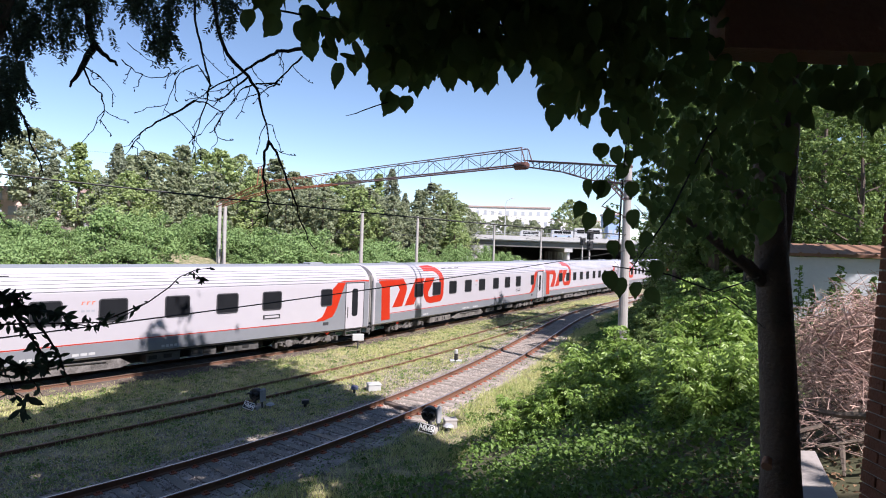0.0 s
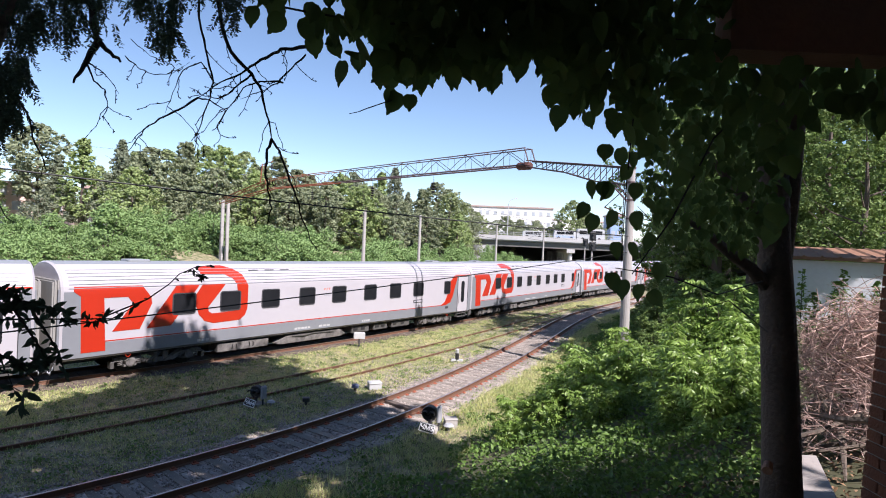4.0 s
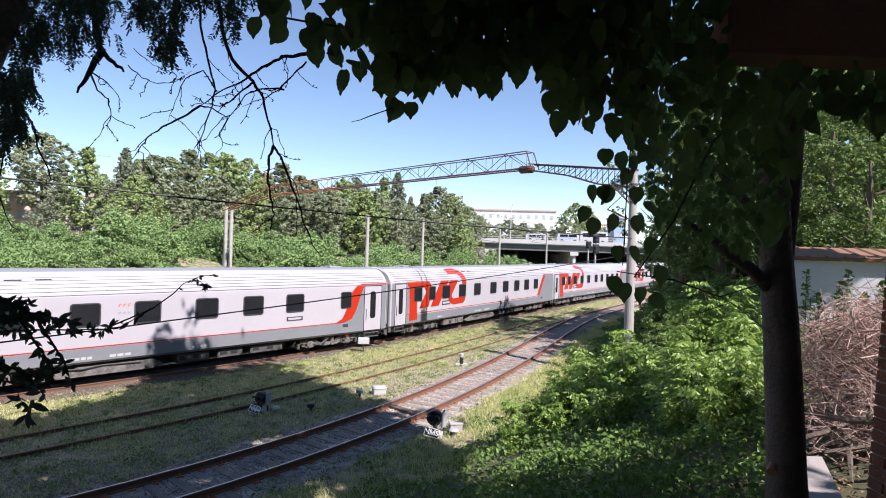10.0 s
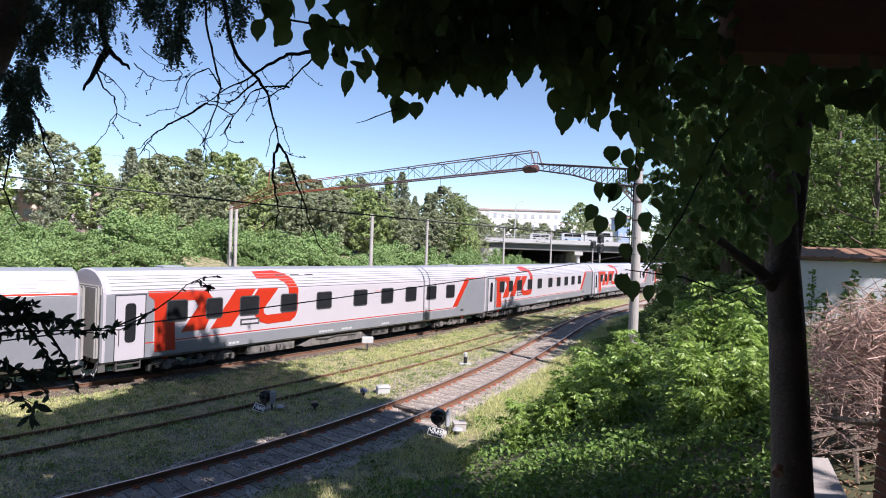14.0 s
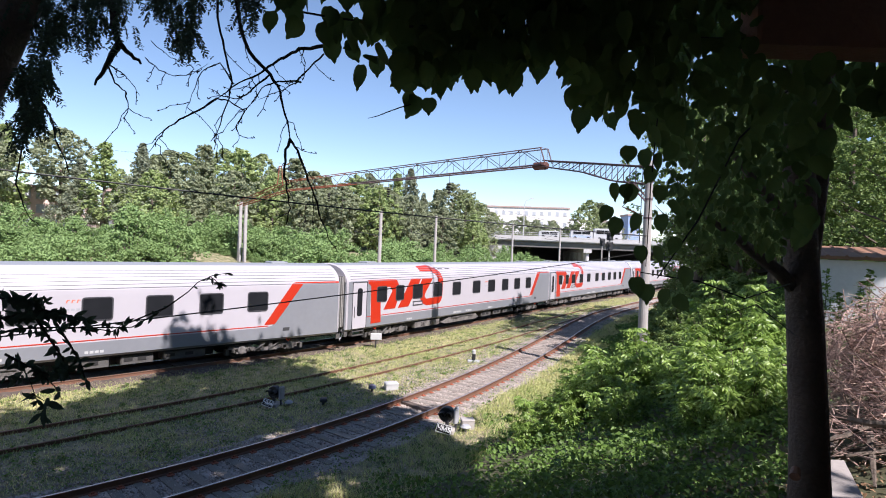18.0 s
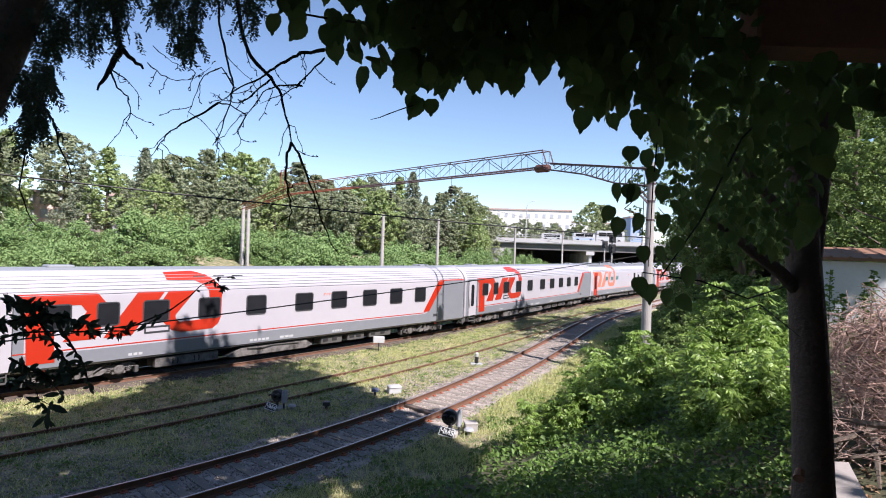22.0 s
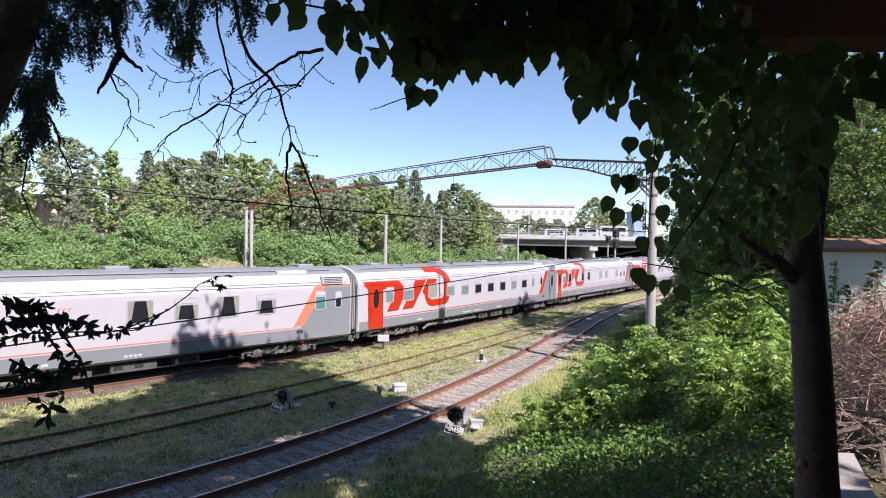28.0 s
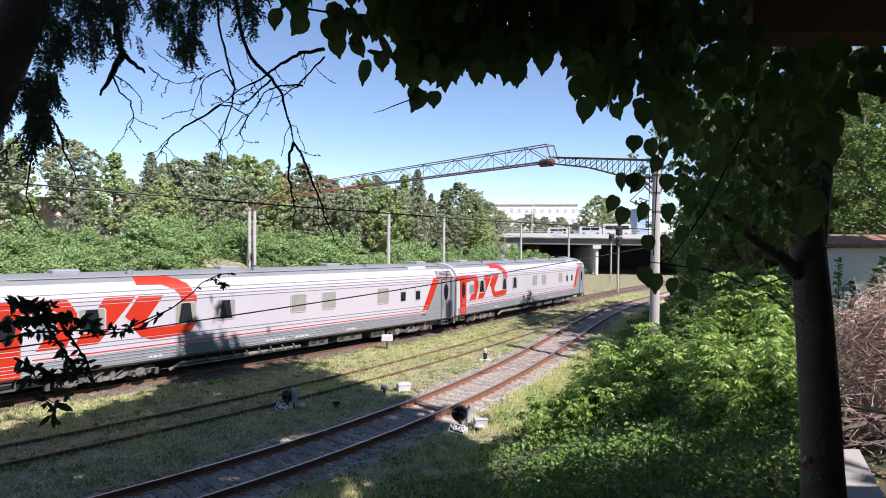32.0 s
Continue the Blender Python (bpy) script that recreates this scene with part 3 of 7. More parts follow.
        if cur:
            for s in (-1, 1):
                xa = x + s * (w / 2 - 0.05)
                plate([(xa, z0 + 0.06), (xa, z1 - 0.06), (xa - s * w * 0.24, z1 - 0.06), (xa - s * w * 0.12, z0 + 0.06)], 0.0175).make("curtain", M["curtain"], win)
        return win

    def door(x0, x1, oval=False, red=False, z0=0.9, z1=3.36):
        d = plate(rounded(x0, x1, z0, z1, 0.06), 0.016).make("door", M["coach_red"] if red else (M["coach_grey"] if oval else M["coach_white"]), c)
        xm = (x0 + x1) / 2
        if oval:
            o = [(xm + 0.22 * math.cos(a), 2.55 + 0.52 * math.sin(a)) for a in np.linspace(0, 2 * math.pi, 17)[:-1]]
            plate(o, 0.024).make("door_window", M["glass"], d)
        else:
            plate(rounded(xm - 0.2, xm + 0.2, 1.55, 3.05, 0.14), 0.024).make("door_window", M["glass"], d)
        fr = Geo()
        for xa in (x0 - 0.03, x1 + 0.005):
            fr.box(xa, xa + 0.025, -1.58, -1.55, z0, z1)
        fr.box(x0 - 0.03, x1 + 0.03, -1.58, -1.55, z1 + 0.005, z1 + 0.03)
        fr.make("door_seal", M["coach_red"] if red else M["frame_grey"], d)
        Geo().tube([(x0 + 0.12, -1.60, 1.5), (x0 + 0.12, -1.60, 2.1)], 0.015, 5).make("handle", M["under_pale"], d)
        st = Geo()
        for k, z in enumerate((0.72, 0.5)):
            st.box(x0 + 0.1, x1 - 0.1, -1.5 - 0.02 * k, -1.22, z, z + 0.04)
        st.box(x0 + 0.08, x0 + 0.12, -1.5, -1.25, 0.5, 0.9)
        st.box(x1 - 0.12, x1 - 0.08, -1.5, -1.25, 0.5, 0.9)
        st.make("doorstep", M["under_pale"], d)

    if style == "curve":
        for x in (4.75, 6.92, 9.08, 11.33, 13.55, 16.0, 18.22, 20.48):
            window(x, 1.04)
        window(23.68, 0.74)
        door(24.97, 26.2)
        plate([(20.02, 1.78), (20.94, 1.78), (20.94, 1.98), (20.02, 1.98)], 0.012).make("vent", M["frame_grey"], c)
        plate([(20.1, 1.83), (20.86, 1.83), (20.86, 1.93), (20.1, 1.93)], 0.016).make("vent_slot", M["coach_white"], c)
    elif style == "slant":
        for x, w in ((3.0, 0.9), (4.65, 0.8), (6.4, 1.04), (8.62, 1.0), (10.88, 1.04), (13.55, 1.08), (15.78, 1.06), (17.98, 1.06), (20.08, 1.04), (22.2, 1.0)):
            window(x, w)
        door(0.62, 1.7)
        plate([(5.95, 1.78), (6.95, 1.78), (6.95, 2.06), (5.95, 2.06)], 0.015).make("vent", M["frame_grey"], c)
        plate([(6.02, 1.85), (6.88, 1.85), (6.88, 1.98), (6.02, 1.98)], 0.019).make("vent_slot", M["coach_white"], c)
    elif style == "diner":
        for x in (5.2, 7.05, 8.9):
            window(x, 0.98, 2.4, 3.25, "glass_teal", 0.42)
        for x, sp in ((15.95, 0), (17.72, 0.32), (19.5, 0), (21.28, 0.32)):
            window(x, 1.0, 2.25, 3.2, "glass", sp, cur=True)
        window(24.15, 0.62, 2.25, 3.2, "glass_teal", 0.3)
        window(25.2, 0.4, 2.3, 3.15, "glass", 0.4)
        door(1.15, 2.0, red=True)
    elif style == "couchette":
        door(1.06, 2.12, oval=True, red=True)
        for x, w in ((2.75, 0.72), (4.5, 1.0), (9.0, 0.95)):
            window(x, w, 2.25, 3.15, "glass_pale", 0.3)
        window(6.98, 0.98, 2.25, 3.15, "curtain", 0.0)
        for k, x in enumerate((10.8, 12.55, 14.35, 16.2, 18.05, 19.9)):
            window(x, 0.92, 2.2, 3.2, "glass" if k % 4 else "glass_pale", 0.38)
        window(21.58, 0.5, 2.25, 3.2, "glass_pale", 0.36)
        window(23.2, 0.44, 2.3, 3.2, "glass", 0.3)
        door(25.0, 25.95, oval=True)
    else:
        door(0.58, 1.24, oval=True, red=True)
        window(1.98, 0.66, 2.2, 3.1, "glass_pale", 0.3)
        window(3.4, 0.95, 2.2, 3.1, "glass", cur=True)
        for x in (6.85, 8.6):
            window(x, 0.9, 2.2, 3.1, "glass", cur=True)
        for x in (12.35, 14.2, 18.0):
            window(x, 0.92, 2.2, 3.1, "curtain", 0.0)
        for x in (19.6, 20.85):
            window(x, 0.5, 2.2, 3.1, "glass", 0.34)
        door(L - 1.55, L - 0.7, oval=True)
    # small plate of writing too small to read
    for k in range(3):
        xm = (14.75 if style == "slant" else 12.45 if style != "diner" else 13.2) + k * 0.17
        plate([(xm, 2.9), (xm + 0.045, 2.9), (xm + 0.075, 3.02), (xm + 0.03, 3.02)], 0.006).make("small_mark", M["faded_red"], c)
        plate([(xm + 0.07, 2.99), (xm + 0.13, 2.99), (xm + 0.13, 3.02), (xm + 0.07, 3.02)], 0.006).make("small_mark", M["faded_red"], c)
        plate([(xm, 2.62), (xm + 0.12, 2.62), (xm + 0.12, 2.7), (xm, 2.7)], 0.006).make("small_mark", M["case_grey"], c)
    # lettering too small to read on the lower band, hooks and warning marks
    for x0, n, w in ((10.6, 5, 0.16), (12.2, 3, 0.22), (15.4, 4, 0.12), (5.4, 3, 0.14)):
        for k in range(n):
            plate([(x0 + k * (w + 0.05), 0.98), (x0 + k * (w + 0.05) + w, 0.98), (x0 + k * (w + 0.05) + w, 1.08), (x0 + k * (w + 0.05), 1.08)], 0.008).make("small_mark", M["white_paint"], c)
    for x in (2.6, L - 3.0):
        ring = [(x + 0.09 * math.cos(a), -1.47, 0.80 + 0.09 * math.sin(a)) for a in np.linspace(math.pi, 2 * math.pi, 9)]
        Geo().tube(ring, 0.018, 5).make("lifting_hook", M["coach_red"], c, "red lifting hook")
    plate([(L - 3.35, 1.2), (L - 3.0, 1.2), (L - 3.0, 1.36), (L - 3.35, 1.36)], 0.012).make("socket_cover", M["frame_grey"], c)
    # underframe, boxes, tanks
    Geo().box(0.5, L - 0.5, -1.32, 1.32, 0.72, 0.86).make("underframe", M["under"], c)
    rng = random.Random(len(style))
    if not old:
        # ribbed case with handles, and a tank with sloping ends
        Geo().box(6.5, 9.2, -1.38, -0.6, 0.36, 0.72, 0.03).make("equipment_box", M["bogie"], c, "dusty grey equipment case")
        for k, x in enumerate((7.2, 7.4, 8.1, 8.3)):
            Geo().tube([(x, -1.38, 0.44), (x, -1.42, 0.48), (x, -1.42, 0.6), (x, -1.38, 0.64)], 0.022, 5).make("handle", M["under"], c)
        prof = [(9.6, 0.40), (10.3, 0.70), (13.9, 0.70), (14.3, 0.44), (13.9, 0.32), (9.9, 0.32)]
        Geo().rings([[(x, -1.36, z) for x, z in prof], [(x, -0.62, z) for x, z in prof]]).make("sloping_tank", M["bogie"], c, "dusty grey sloping tank")
        Geo().tube([(10.6, -1.39, 0.66), (11.3, -1.42, 0.62), (12.0, -1.39, 0.68), (13.4, -1.4, 0.64)], 0.03, 6).make("pipe", M["under_pale"], c)
        spans = ((14.9, 1.4), (16.7, 1.2), (18.3, 1.7))
    else:
        # long dusty pipe with hanging loops
        g = Geo().tube([(6.3, -1.30, 0.34), (6.8, -1.34, 0.56), (9.4, -1.36, 0.52), (12.6, -1.34, 0.50)], [0.07, 0.085, 0.085, 0.07], 8)
        g.make("heating_pipe", M["bogie"], c, "dusty heating pipe")
        for x in np.arange(7.2, 12.4, 0.62):
            Geo().tube([(x, -1.36, 0.72), (x + 0.04, -1.44, 0.62), (x + 0.1, -1.45, 0.50), (x + 0.2, -1.42, 0.44)], 0.03, 6).make("pipe_loop", M["bogie"], c)
        spans = ((13.2, 1.2), (15.0, 1.7), (17.4, 1.0))
    for x0, ln in spans:
        d = rng.uniform(-0.06, 0.1)
        Geo().box(x0, x0 + ln, -1.30, -0.6, 0.32 + d, 0.72, 0.04).make("equipment_box", M["under_pale"], c)
        n = max(2, int(ln / 0.6))
        for k in range(n):
            xx = x0 + 0.1 + (ln - 0.2) * k / n
            Geo().box(xx, xx + 0.32, -1.32, -1.30, 0.44 + d, 0.64).make("box_lid", M["under"], c)
    # dark blocks added to close the view below and keep the gap black
    Geo().box(6.2, L - 6.2, -0.58, 0.45, 0.28, 0.715, 0.05).make("underfloor_screen", M["under"], c)
    Geo().box(0.6, 6.1, 0.92, 1.02, 0.2, 0.72).make("dark_screen", M["under"], c)
    Geo().box(L - 6.1, L - 0.6, 0.92, 1.02, 0.2, 0.72).make("dark_screen", M["under"], c)
    Geo().tube([(6.4, 0.75, 0.5), (8.4, 0.75, 0.5)], 0.22, 12).make("air_tank", M["under"], c)
    for x in (4.0, L - 4.0):
        bogie(x, c, x)
    # couplers, gangways, hoses
    for x, s in ((0.2, -1), (L - 0.2, 1)):
        g = Geo()
        for k in range(4):
            xa = x + s * 0.049 * k
            w = 1.36 - 0.06 * (k % 2)
            g.box(min(xa, xa + s * 0.049), max(xa, xa + s * 0.049), -w, w, 1.05, 3.72 - 0.06 * (k % 2))
        g.make("gangway", M["bellows"], c, "pale grey rubber bellows")
        for k in range(2):
            hs = [(x - s * 0.05, -1.3 + 0.1 * k, 1.0), (x + s * 0.12, -1.38, 0.75 - 0.1 * k), (x + s * 0.2, -1.36, 0.38 + 0.06 * k), (x + s * 0.26, -1.3, 0.5)]
            Geo().tube(hs, 0.028, 6).make("hose", M["case_grey"] if k else M["under"], c)
        g = Geo().box(min(x, x + s * 0.2), max(x, x + s * 0.2), -0.16, 0.16, 0.78, 1.04)
        g.tube([(x, -0.55, 0.95), (x + s * 0.16, -0.6, 0.6), (x + s * 0.34, -0.55, 0.5)], 0.025, 6)
        g.tube([(x, -1.15, 1.0), (x + s * 0.15, -1.2, 0.55), (x + s * 0.35, -1.15, 0.42)], 0.022, 6)
        g.make("coupler", M["under"], c)
        for y in (-1.46, 1.38):
            Geo().box(min(x, x + s * 0.06), max(x, x + s * 0.06), y, y + 0.08, 0.9, 3.4).make("end_post", M["coach_grey"], c)
        Geo().box(x - 0.12, x + 0.12, -1.52, -1.46, 0.55, 0.80).make("buffer_step", M["under_pale"], c)
    # roof fittings
    for x in ((3.0, L - 3.4) if not old else (2.5, 9.0, 15.0, L - 2.6)):
        Geo().box(x, x + 0.9, -0.35, 0.35, 4.3, 4.42 + (0.05 if old else 0), 0.04).make("roof_vent", M["coach_roof"], c)
    if old:
        Geo().box(L - 4.2, L - 2.6, -1.15, -0.7, 4.02, 4.2, 0.03).make("roof_hatch", M["white_paint"], c)
        # louvred box on the roof's shoulder over the end door
        lv = Geo().box(L - 2.0, L - 0.75, -1.60, -1.30, 3.52, 3.92, 0.03).make("louvre_box", M["coach_white"], c, "white louvred box")
        for k in range(4):
            Geo().box(L - 1.92, L - 0.83, -1.615, -1.598, 3.58 + 0.085 * k, 3.61 + 0.085 * k).make("louvre_slot", M["frame_grey"], lv)
        for x in (5.0, 10.5, 17.5):
            Geo().tube([(x, -0.7, 4.2), (x, -0.7, 4.46), (x, -0.7, 4.5)], [0.11, 0.11, 0.16], 10).make("roof_cowl", M["coach_roof"], c)
        Geo().tube([(1.0, -0.95, 4.19), (8.0, -0.95, 4.19), (16.0, -0.95, 4.2), (L - 1.2, -0.95, 4.19)], 0.03, 5).make("roof_pipe", M["coach_old_roof"], c)
    else:
        for x in (8.0, 8.9, 9.8):
            Geo().box(x, x + 0.5, -1.26, -1.20, 3.98, 4.01).make("roof_step", M["frame_grey"], c)
    return c


STYLES = ["curve"] * 5 + ["slant"] * 6 + ["diner", "couchette", "ribbed", "ribbed"]
PITCH = [26.85] * 11 + [26.2, 26.85, 24.6, 24.6]


def build_train():
    first, made, s = {}, [], GAP0
    for st, L in zip(STYLES, PITCH):
        if st in first:
            c = copy_thing(first[st], pose(0, 0, 0))
        else:
            c = first[st] = make_coach(st, L)
        made.append((c, s, L))
        s += L
    return made


TRAIN = build_train()


def coach_pose(s, L):
    a, b = on_run(s + 4.0), on_run(s + L - 4.0)
    d = (b - a).normalized()
    h = math.atan2(d.y, d.x)
    m = (a + b) / 2 - Vector((math.cos(h), math.sin(h), 0)) * L / 2
    return Matrix.Translation(m) @ Matrix.Rotation(h, 4, "Z")

# ---- beside the tracks ----
EYE = Vector((0.0, 0.0, 5.78))
_axes = pose(0, 0, 0, 89.59, -2.0, 0).to_3x3()


def spot(r, dn, d):
    """The place at depth d from the first standpoint, r to the right and dn down in thousandths of the depth."""
    return EYE + _axes @ Vector((r / 1000 * d, -dn / 1000 * d, -d))


def g_z(x, y):
    return float(ground_z(x, y))


PORT_A, PORT_D = Vector((8.39, 26.0, 0)), Vector((-0.7, 0.714, 0)).normalized()


def portal():
    p = empty("catenary_portal", pose(0, 0, 0), "lattice steel portal over the tracks on concrete posts", "catenary portal")
    def at(l, z, side=0.0):
        q = PORT_A + PORT_D * l
        n = Vector((PORT_D.y, -PORT_D.x, 0))
        return Vector((q.x + n.x * side, q.y + n.y * side, z))
    g = Geo().tube([at(0, 0.6), at(0, 5), at(0, 9.95)], [0.225, 0.20, 0.16], 16)
    g.make("concrete_post", M["concrete"], p, "round tapered concrete post", smooth=False)
    for dl in (0.0, 0.75):
        sd = dl * 0.75
        g = Geo().tube([at(44.9, 2.0, sd), at(44.9, 6, sd), at(44.9, 9.3 - dl * 0.3, sd)], [0.22, 0.195, 0.165], 12)
        g.make("concrete_post", M["concrete"], p)
    # bands on the post
    for z in (7.3, 8.15, 8.95, 9.62):
        Geo().tube([at(0, z), at(0, z + 0.09)], 0.195, 14).make("steel_band", M["truss"], p)

    def chord_z(l, top):
        ls = [6.0, 34.5, 45.2]
        zt, zb = [11.1, 10.9, 9.35], [10.2, 10.05, 8.9]
        return float(np.interp(l, ls, zt if top else zb))

    w = 0.27
    for top in (True, False):
        for side in (-w, w):
            for ls, mat in (([6.0, 14, 24], M["truss"]), ([24, 34.5, 45.2], M["rust"])):
                Geo().tube([at(l, chord_z(l, top), side) for l in ls], 0.034 if top else 0.048, 5).make("chord", mat, p)
    n = 27
    for k in range(n + 1):
        l = 6.0 + 39.2 * k / n
        l2 = 6.0 + 39.2 * (k + 1) / n
        mat = M["rust"] if k > 12 else M["truss"]
        for side in (-w, w):
            Geo().tube([at(l, chord_z(l, True), side), at(l, chord_z(l, False), side)], 0.014, 4).make("strut", mat, p)
            if k < n:
                a, b = (l, l2) if k % 2 else (l2, l)
                Geo().tube([at(a, chord_z(a, True), side), at(b, chord_z(b, False), side)], 0.018, 4).make("brace", mat, p)
        Geo().tube([at(l, chord_z(l, k % 2 == 0), -w), at(l, chord_z(l, k % 2 == 0), w)], 0.014, 4).make("cross_bar", mat, p)
    # joint box and the arm to the near post
    Geo().tube([at(5.75, 10.16), at(5.85, 10.16), at(6.55, 10.18), at(6.65, 10.18)], [0.16, 0.22, 0.22, 0.16], 8).make("joint_box", M["joint"], p, "rust-red joint box")
    for side in (-0.32, 0.32):
        Geo().tube([at(6.0, 11.1, side), at(5.7, 10.3, side)], 0.035, 5).make("end_post", M["truss"], p)
    for side in (-w, w):
        Geo().tube([at(5.9, 10.42, side), at(2.7, 10.02, side), at(0.1, 9.68, side)], 0.032, 5).make("chord", M["truss"], p)
        Geo().tube([at(5.9, 10.1, side), at(3.6, 9.68, side), at(1.8, 9.12, side), at(0.1, 8.9, side)], 0.032, 5).make("chord", M["truss"], p)
        for k in range(8):
            l = 5.2 - 5.0 * k / 8
            zt = float(np.interp(l, [0.1, 2.7, 5.5], [9.68, 10.02, 10.42]))
            l2 = l - 0.62
            zb = float(np.interp(l2, [0.1, 1.8, 3.6, 5.5], [8.9, 9.12, 9.68, 10.1]))
            zb0 = float(np.interp(l, [0.1, 1.8, 3.6, 5.5], [8.9, 9.12, 9.68, 10.1]))
            Geo().tube([at(l, zt, side), at(l, zb0, side)], 0.022, 4).make("strut", M["truss"], p)
            if k < 7:
                Geo().tube([at(l, zb0, side), at(l2, float(np.interp(l2, [0.1, 2.7, 5.5], [9.68, 10.02, 10.42])), side)], 0.02, 4).make("brace", M["truss"], p)
        Geo().tube([at(0.9, 9.0, side), at(0.0, 8.1, side)], 0.045, 5).make("knee_brace", M["truss"], p)
    # earth wire and bracket on the near post
    Geo().tube([at(0.27, 9.7, -0.1), at(0.29, 8.0, -0.1), at(0.30, 6.2, -0.1)], 0.018, 5).make("earth_wire", M["wire"], p)
    Geo().tube([at(0.1, 7.4), at(1.3, 7.9)], 0.03, 5).make("bracket", M["rust"], p)
    Geo().tube([at(1.3, 7.9), at(0.15, 8.85)], 0.02, 5).make("bracket_stay", M["wire"], p)
    # hanging insulators
    for l in (13.3, 19.6, 27.6, 40.8):
        zb = chord_z(l, False)
        ins = Geo().tube([at(l, zb), at(l, zb - 0.55)], 0.015, 4)
        for k in range(4):
            z = zb - 0.55 - 0.17 * k
            ins.tube([at(l, z), at(l, z - 0.05), at(l, z - 0.13)], [0.06, 0.15, 0.05], 10)
        ins.make("insulator", M["black_paint"], p, "dark disc insulator string")
    # rusty bracket standing on the truss
    zb = chord_z(36.3, True)
    for side in (-w, w):
        Geo().tube([at(36.3, zb - 0.1, side), at(36.3, zb + 1.75, side * 0.4)], 0.04, 5).make("bracket_post", M["rust"], p)
    Geo().tube([at(36.9, zb + 1.68), at(34.6, zb + 1.85)], 0.035, 5).make("bracket_arm", M["rust"], p)
    for l in (36.7, 34.7):
        Geo().tube([at(l, zb + 1.6), at(l, zb + 1.5), at(l, zb + 1.3), at(l, zb + 1.2)], [0.04, 0.12, 0.12, 0.04], 8).make("insulator", M["black_paint"], p)
    return p


portal()


def pole(x, y, top, r, label, cross=False):
    z = g_z(x, y) - 0.3
    p = empty("catenary_mast", pose(x, y, z), label, "mast", "concrete catenary masts")
    Geo().tube([(0, 0, 0), (0, 0, (top - z) * 0.5), (0, 0, top - z)], [r, r * 0.85, r * 0.7], 12).make("shaft", M["concrete"], p)
    Geo().tube([(0, 0, top - z), (0, 0, top - z + 0.05)], [r * 0.75, r * 0.6], 12).make("cap", M["concrete"], p)
    if cross:
        Geo().tube([(-2.6, 0.6, top - z - 2.0), (0, 0, top - z - 2.3)], 0.03, 5).make("cantilever", M["frame_grey"], p)
        Geo().tube([(-2.6, 0.6, top - z - 2.0), (0, 0, top - z - 0.6)], 0.025, 5).make("stay", M["frame_grey"], p)
    return p


pole(-7.81, 54.0, 8.65, 0.21, "grey concrete catenary mast beside the hedge", True)
pole(-3.02, 65.0, 8.95, 0.20, "grey concrete catenary mast beside the hedge", True)
for r, dn, d in ((91, -45, 85), (174, -38, 100)):
    q = spot(r, dn, d)
    pole(q.x, q.y, q.z, 0.19, "far concrete catenary mast near the bridge", True)


def wire(name, a, b, sag, r, label):
    pts = []
    for k in range(25):
        f = k / 24
        p = Vector(a).lerp(Vector(b), f)
        p.z -= sag * 4 * f * (1 - f)
        pts.append(p)
    ob = Geo().tube(pts, r, 5).make(name, M["wire"])
    return tagged(ob, label, "cable", "overhead cables")


wire("overhead_cable", spot(-900, -146, 13), spot(326, -25, 25.9), 0.12, 0.022, "thick black cable slung to the concrete post")
wire("overhead_cable", spot(-900, 172, 10), spot(322, 3, 25.9), 0.1, 0.016, "thin black cable slung low across the tracks")
wire("overhead_cable", spot(-800, -192, 60), spot(-300, -150, 75), 0.3, 0.012, "thin far wire above the trees")
for dl, z in ((13.3, 8.75), (19.6, 8.7), (27.6, 8.7)):
    q = PORT_A + PORT_D * dl
    far = q + Vector((0.53, 0.85, 0)) * 75
    wire("overhead_cable", (q.x, q.y, z), (far.x, far.y, 7.8), 0.6, 0.008, "thin contact wire along the tracks")


def letters(text, size, m, mat, parent):
    cu = bpy.data.curves.new("lettering", "FONT")
    cu.body, cu.size, cu.align_x, cu.align_y, cu.extrude, cu.offset = text, size, "CENTER", "CENTER", 0.002, size * 0.035
    cu.materials.append(mat)
    ob = new("lettering", cu)
    ob.parent = parent
    ob.matrix_basis = m
    return ob


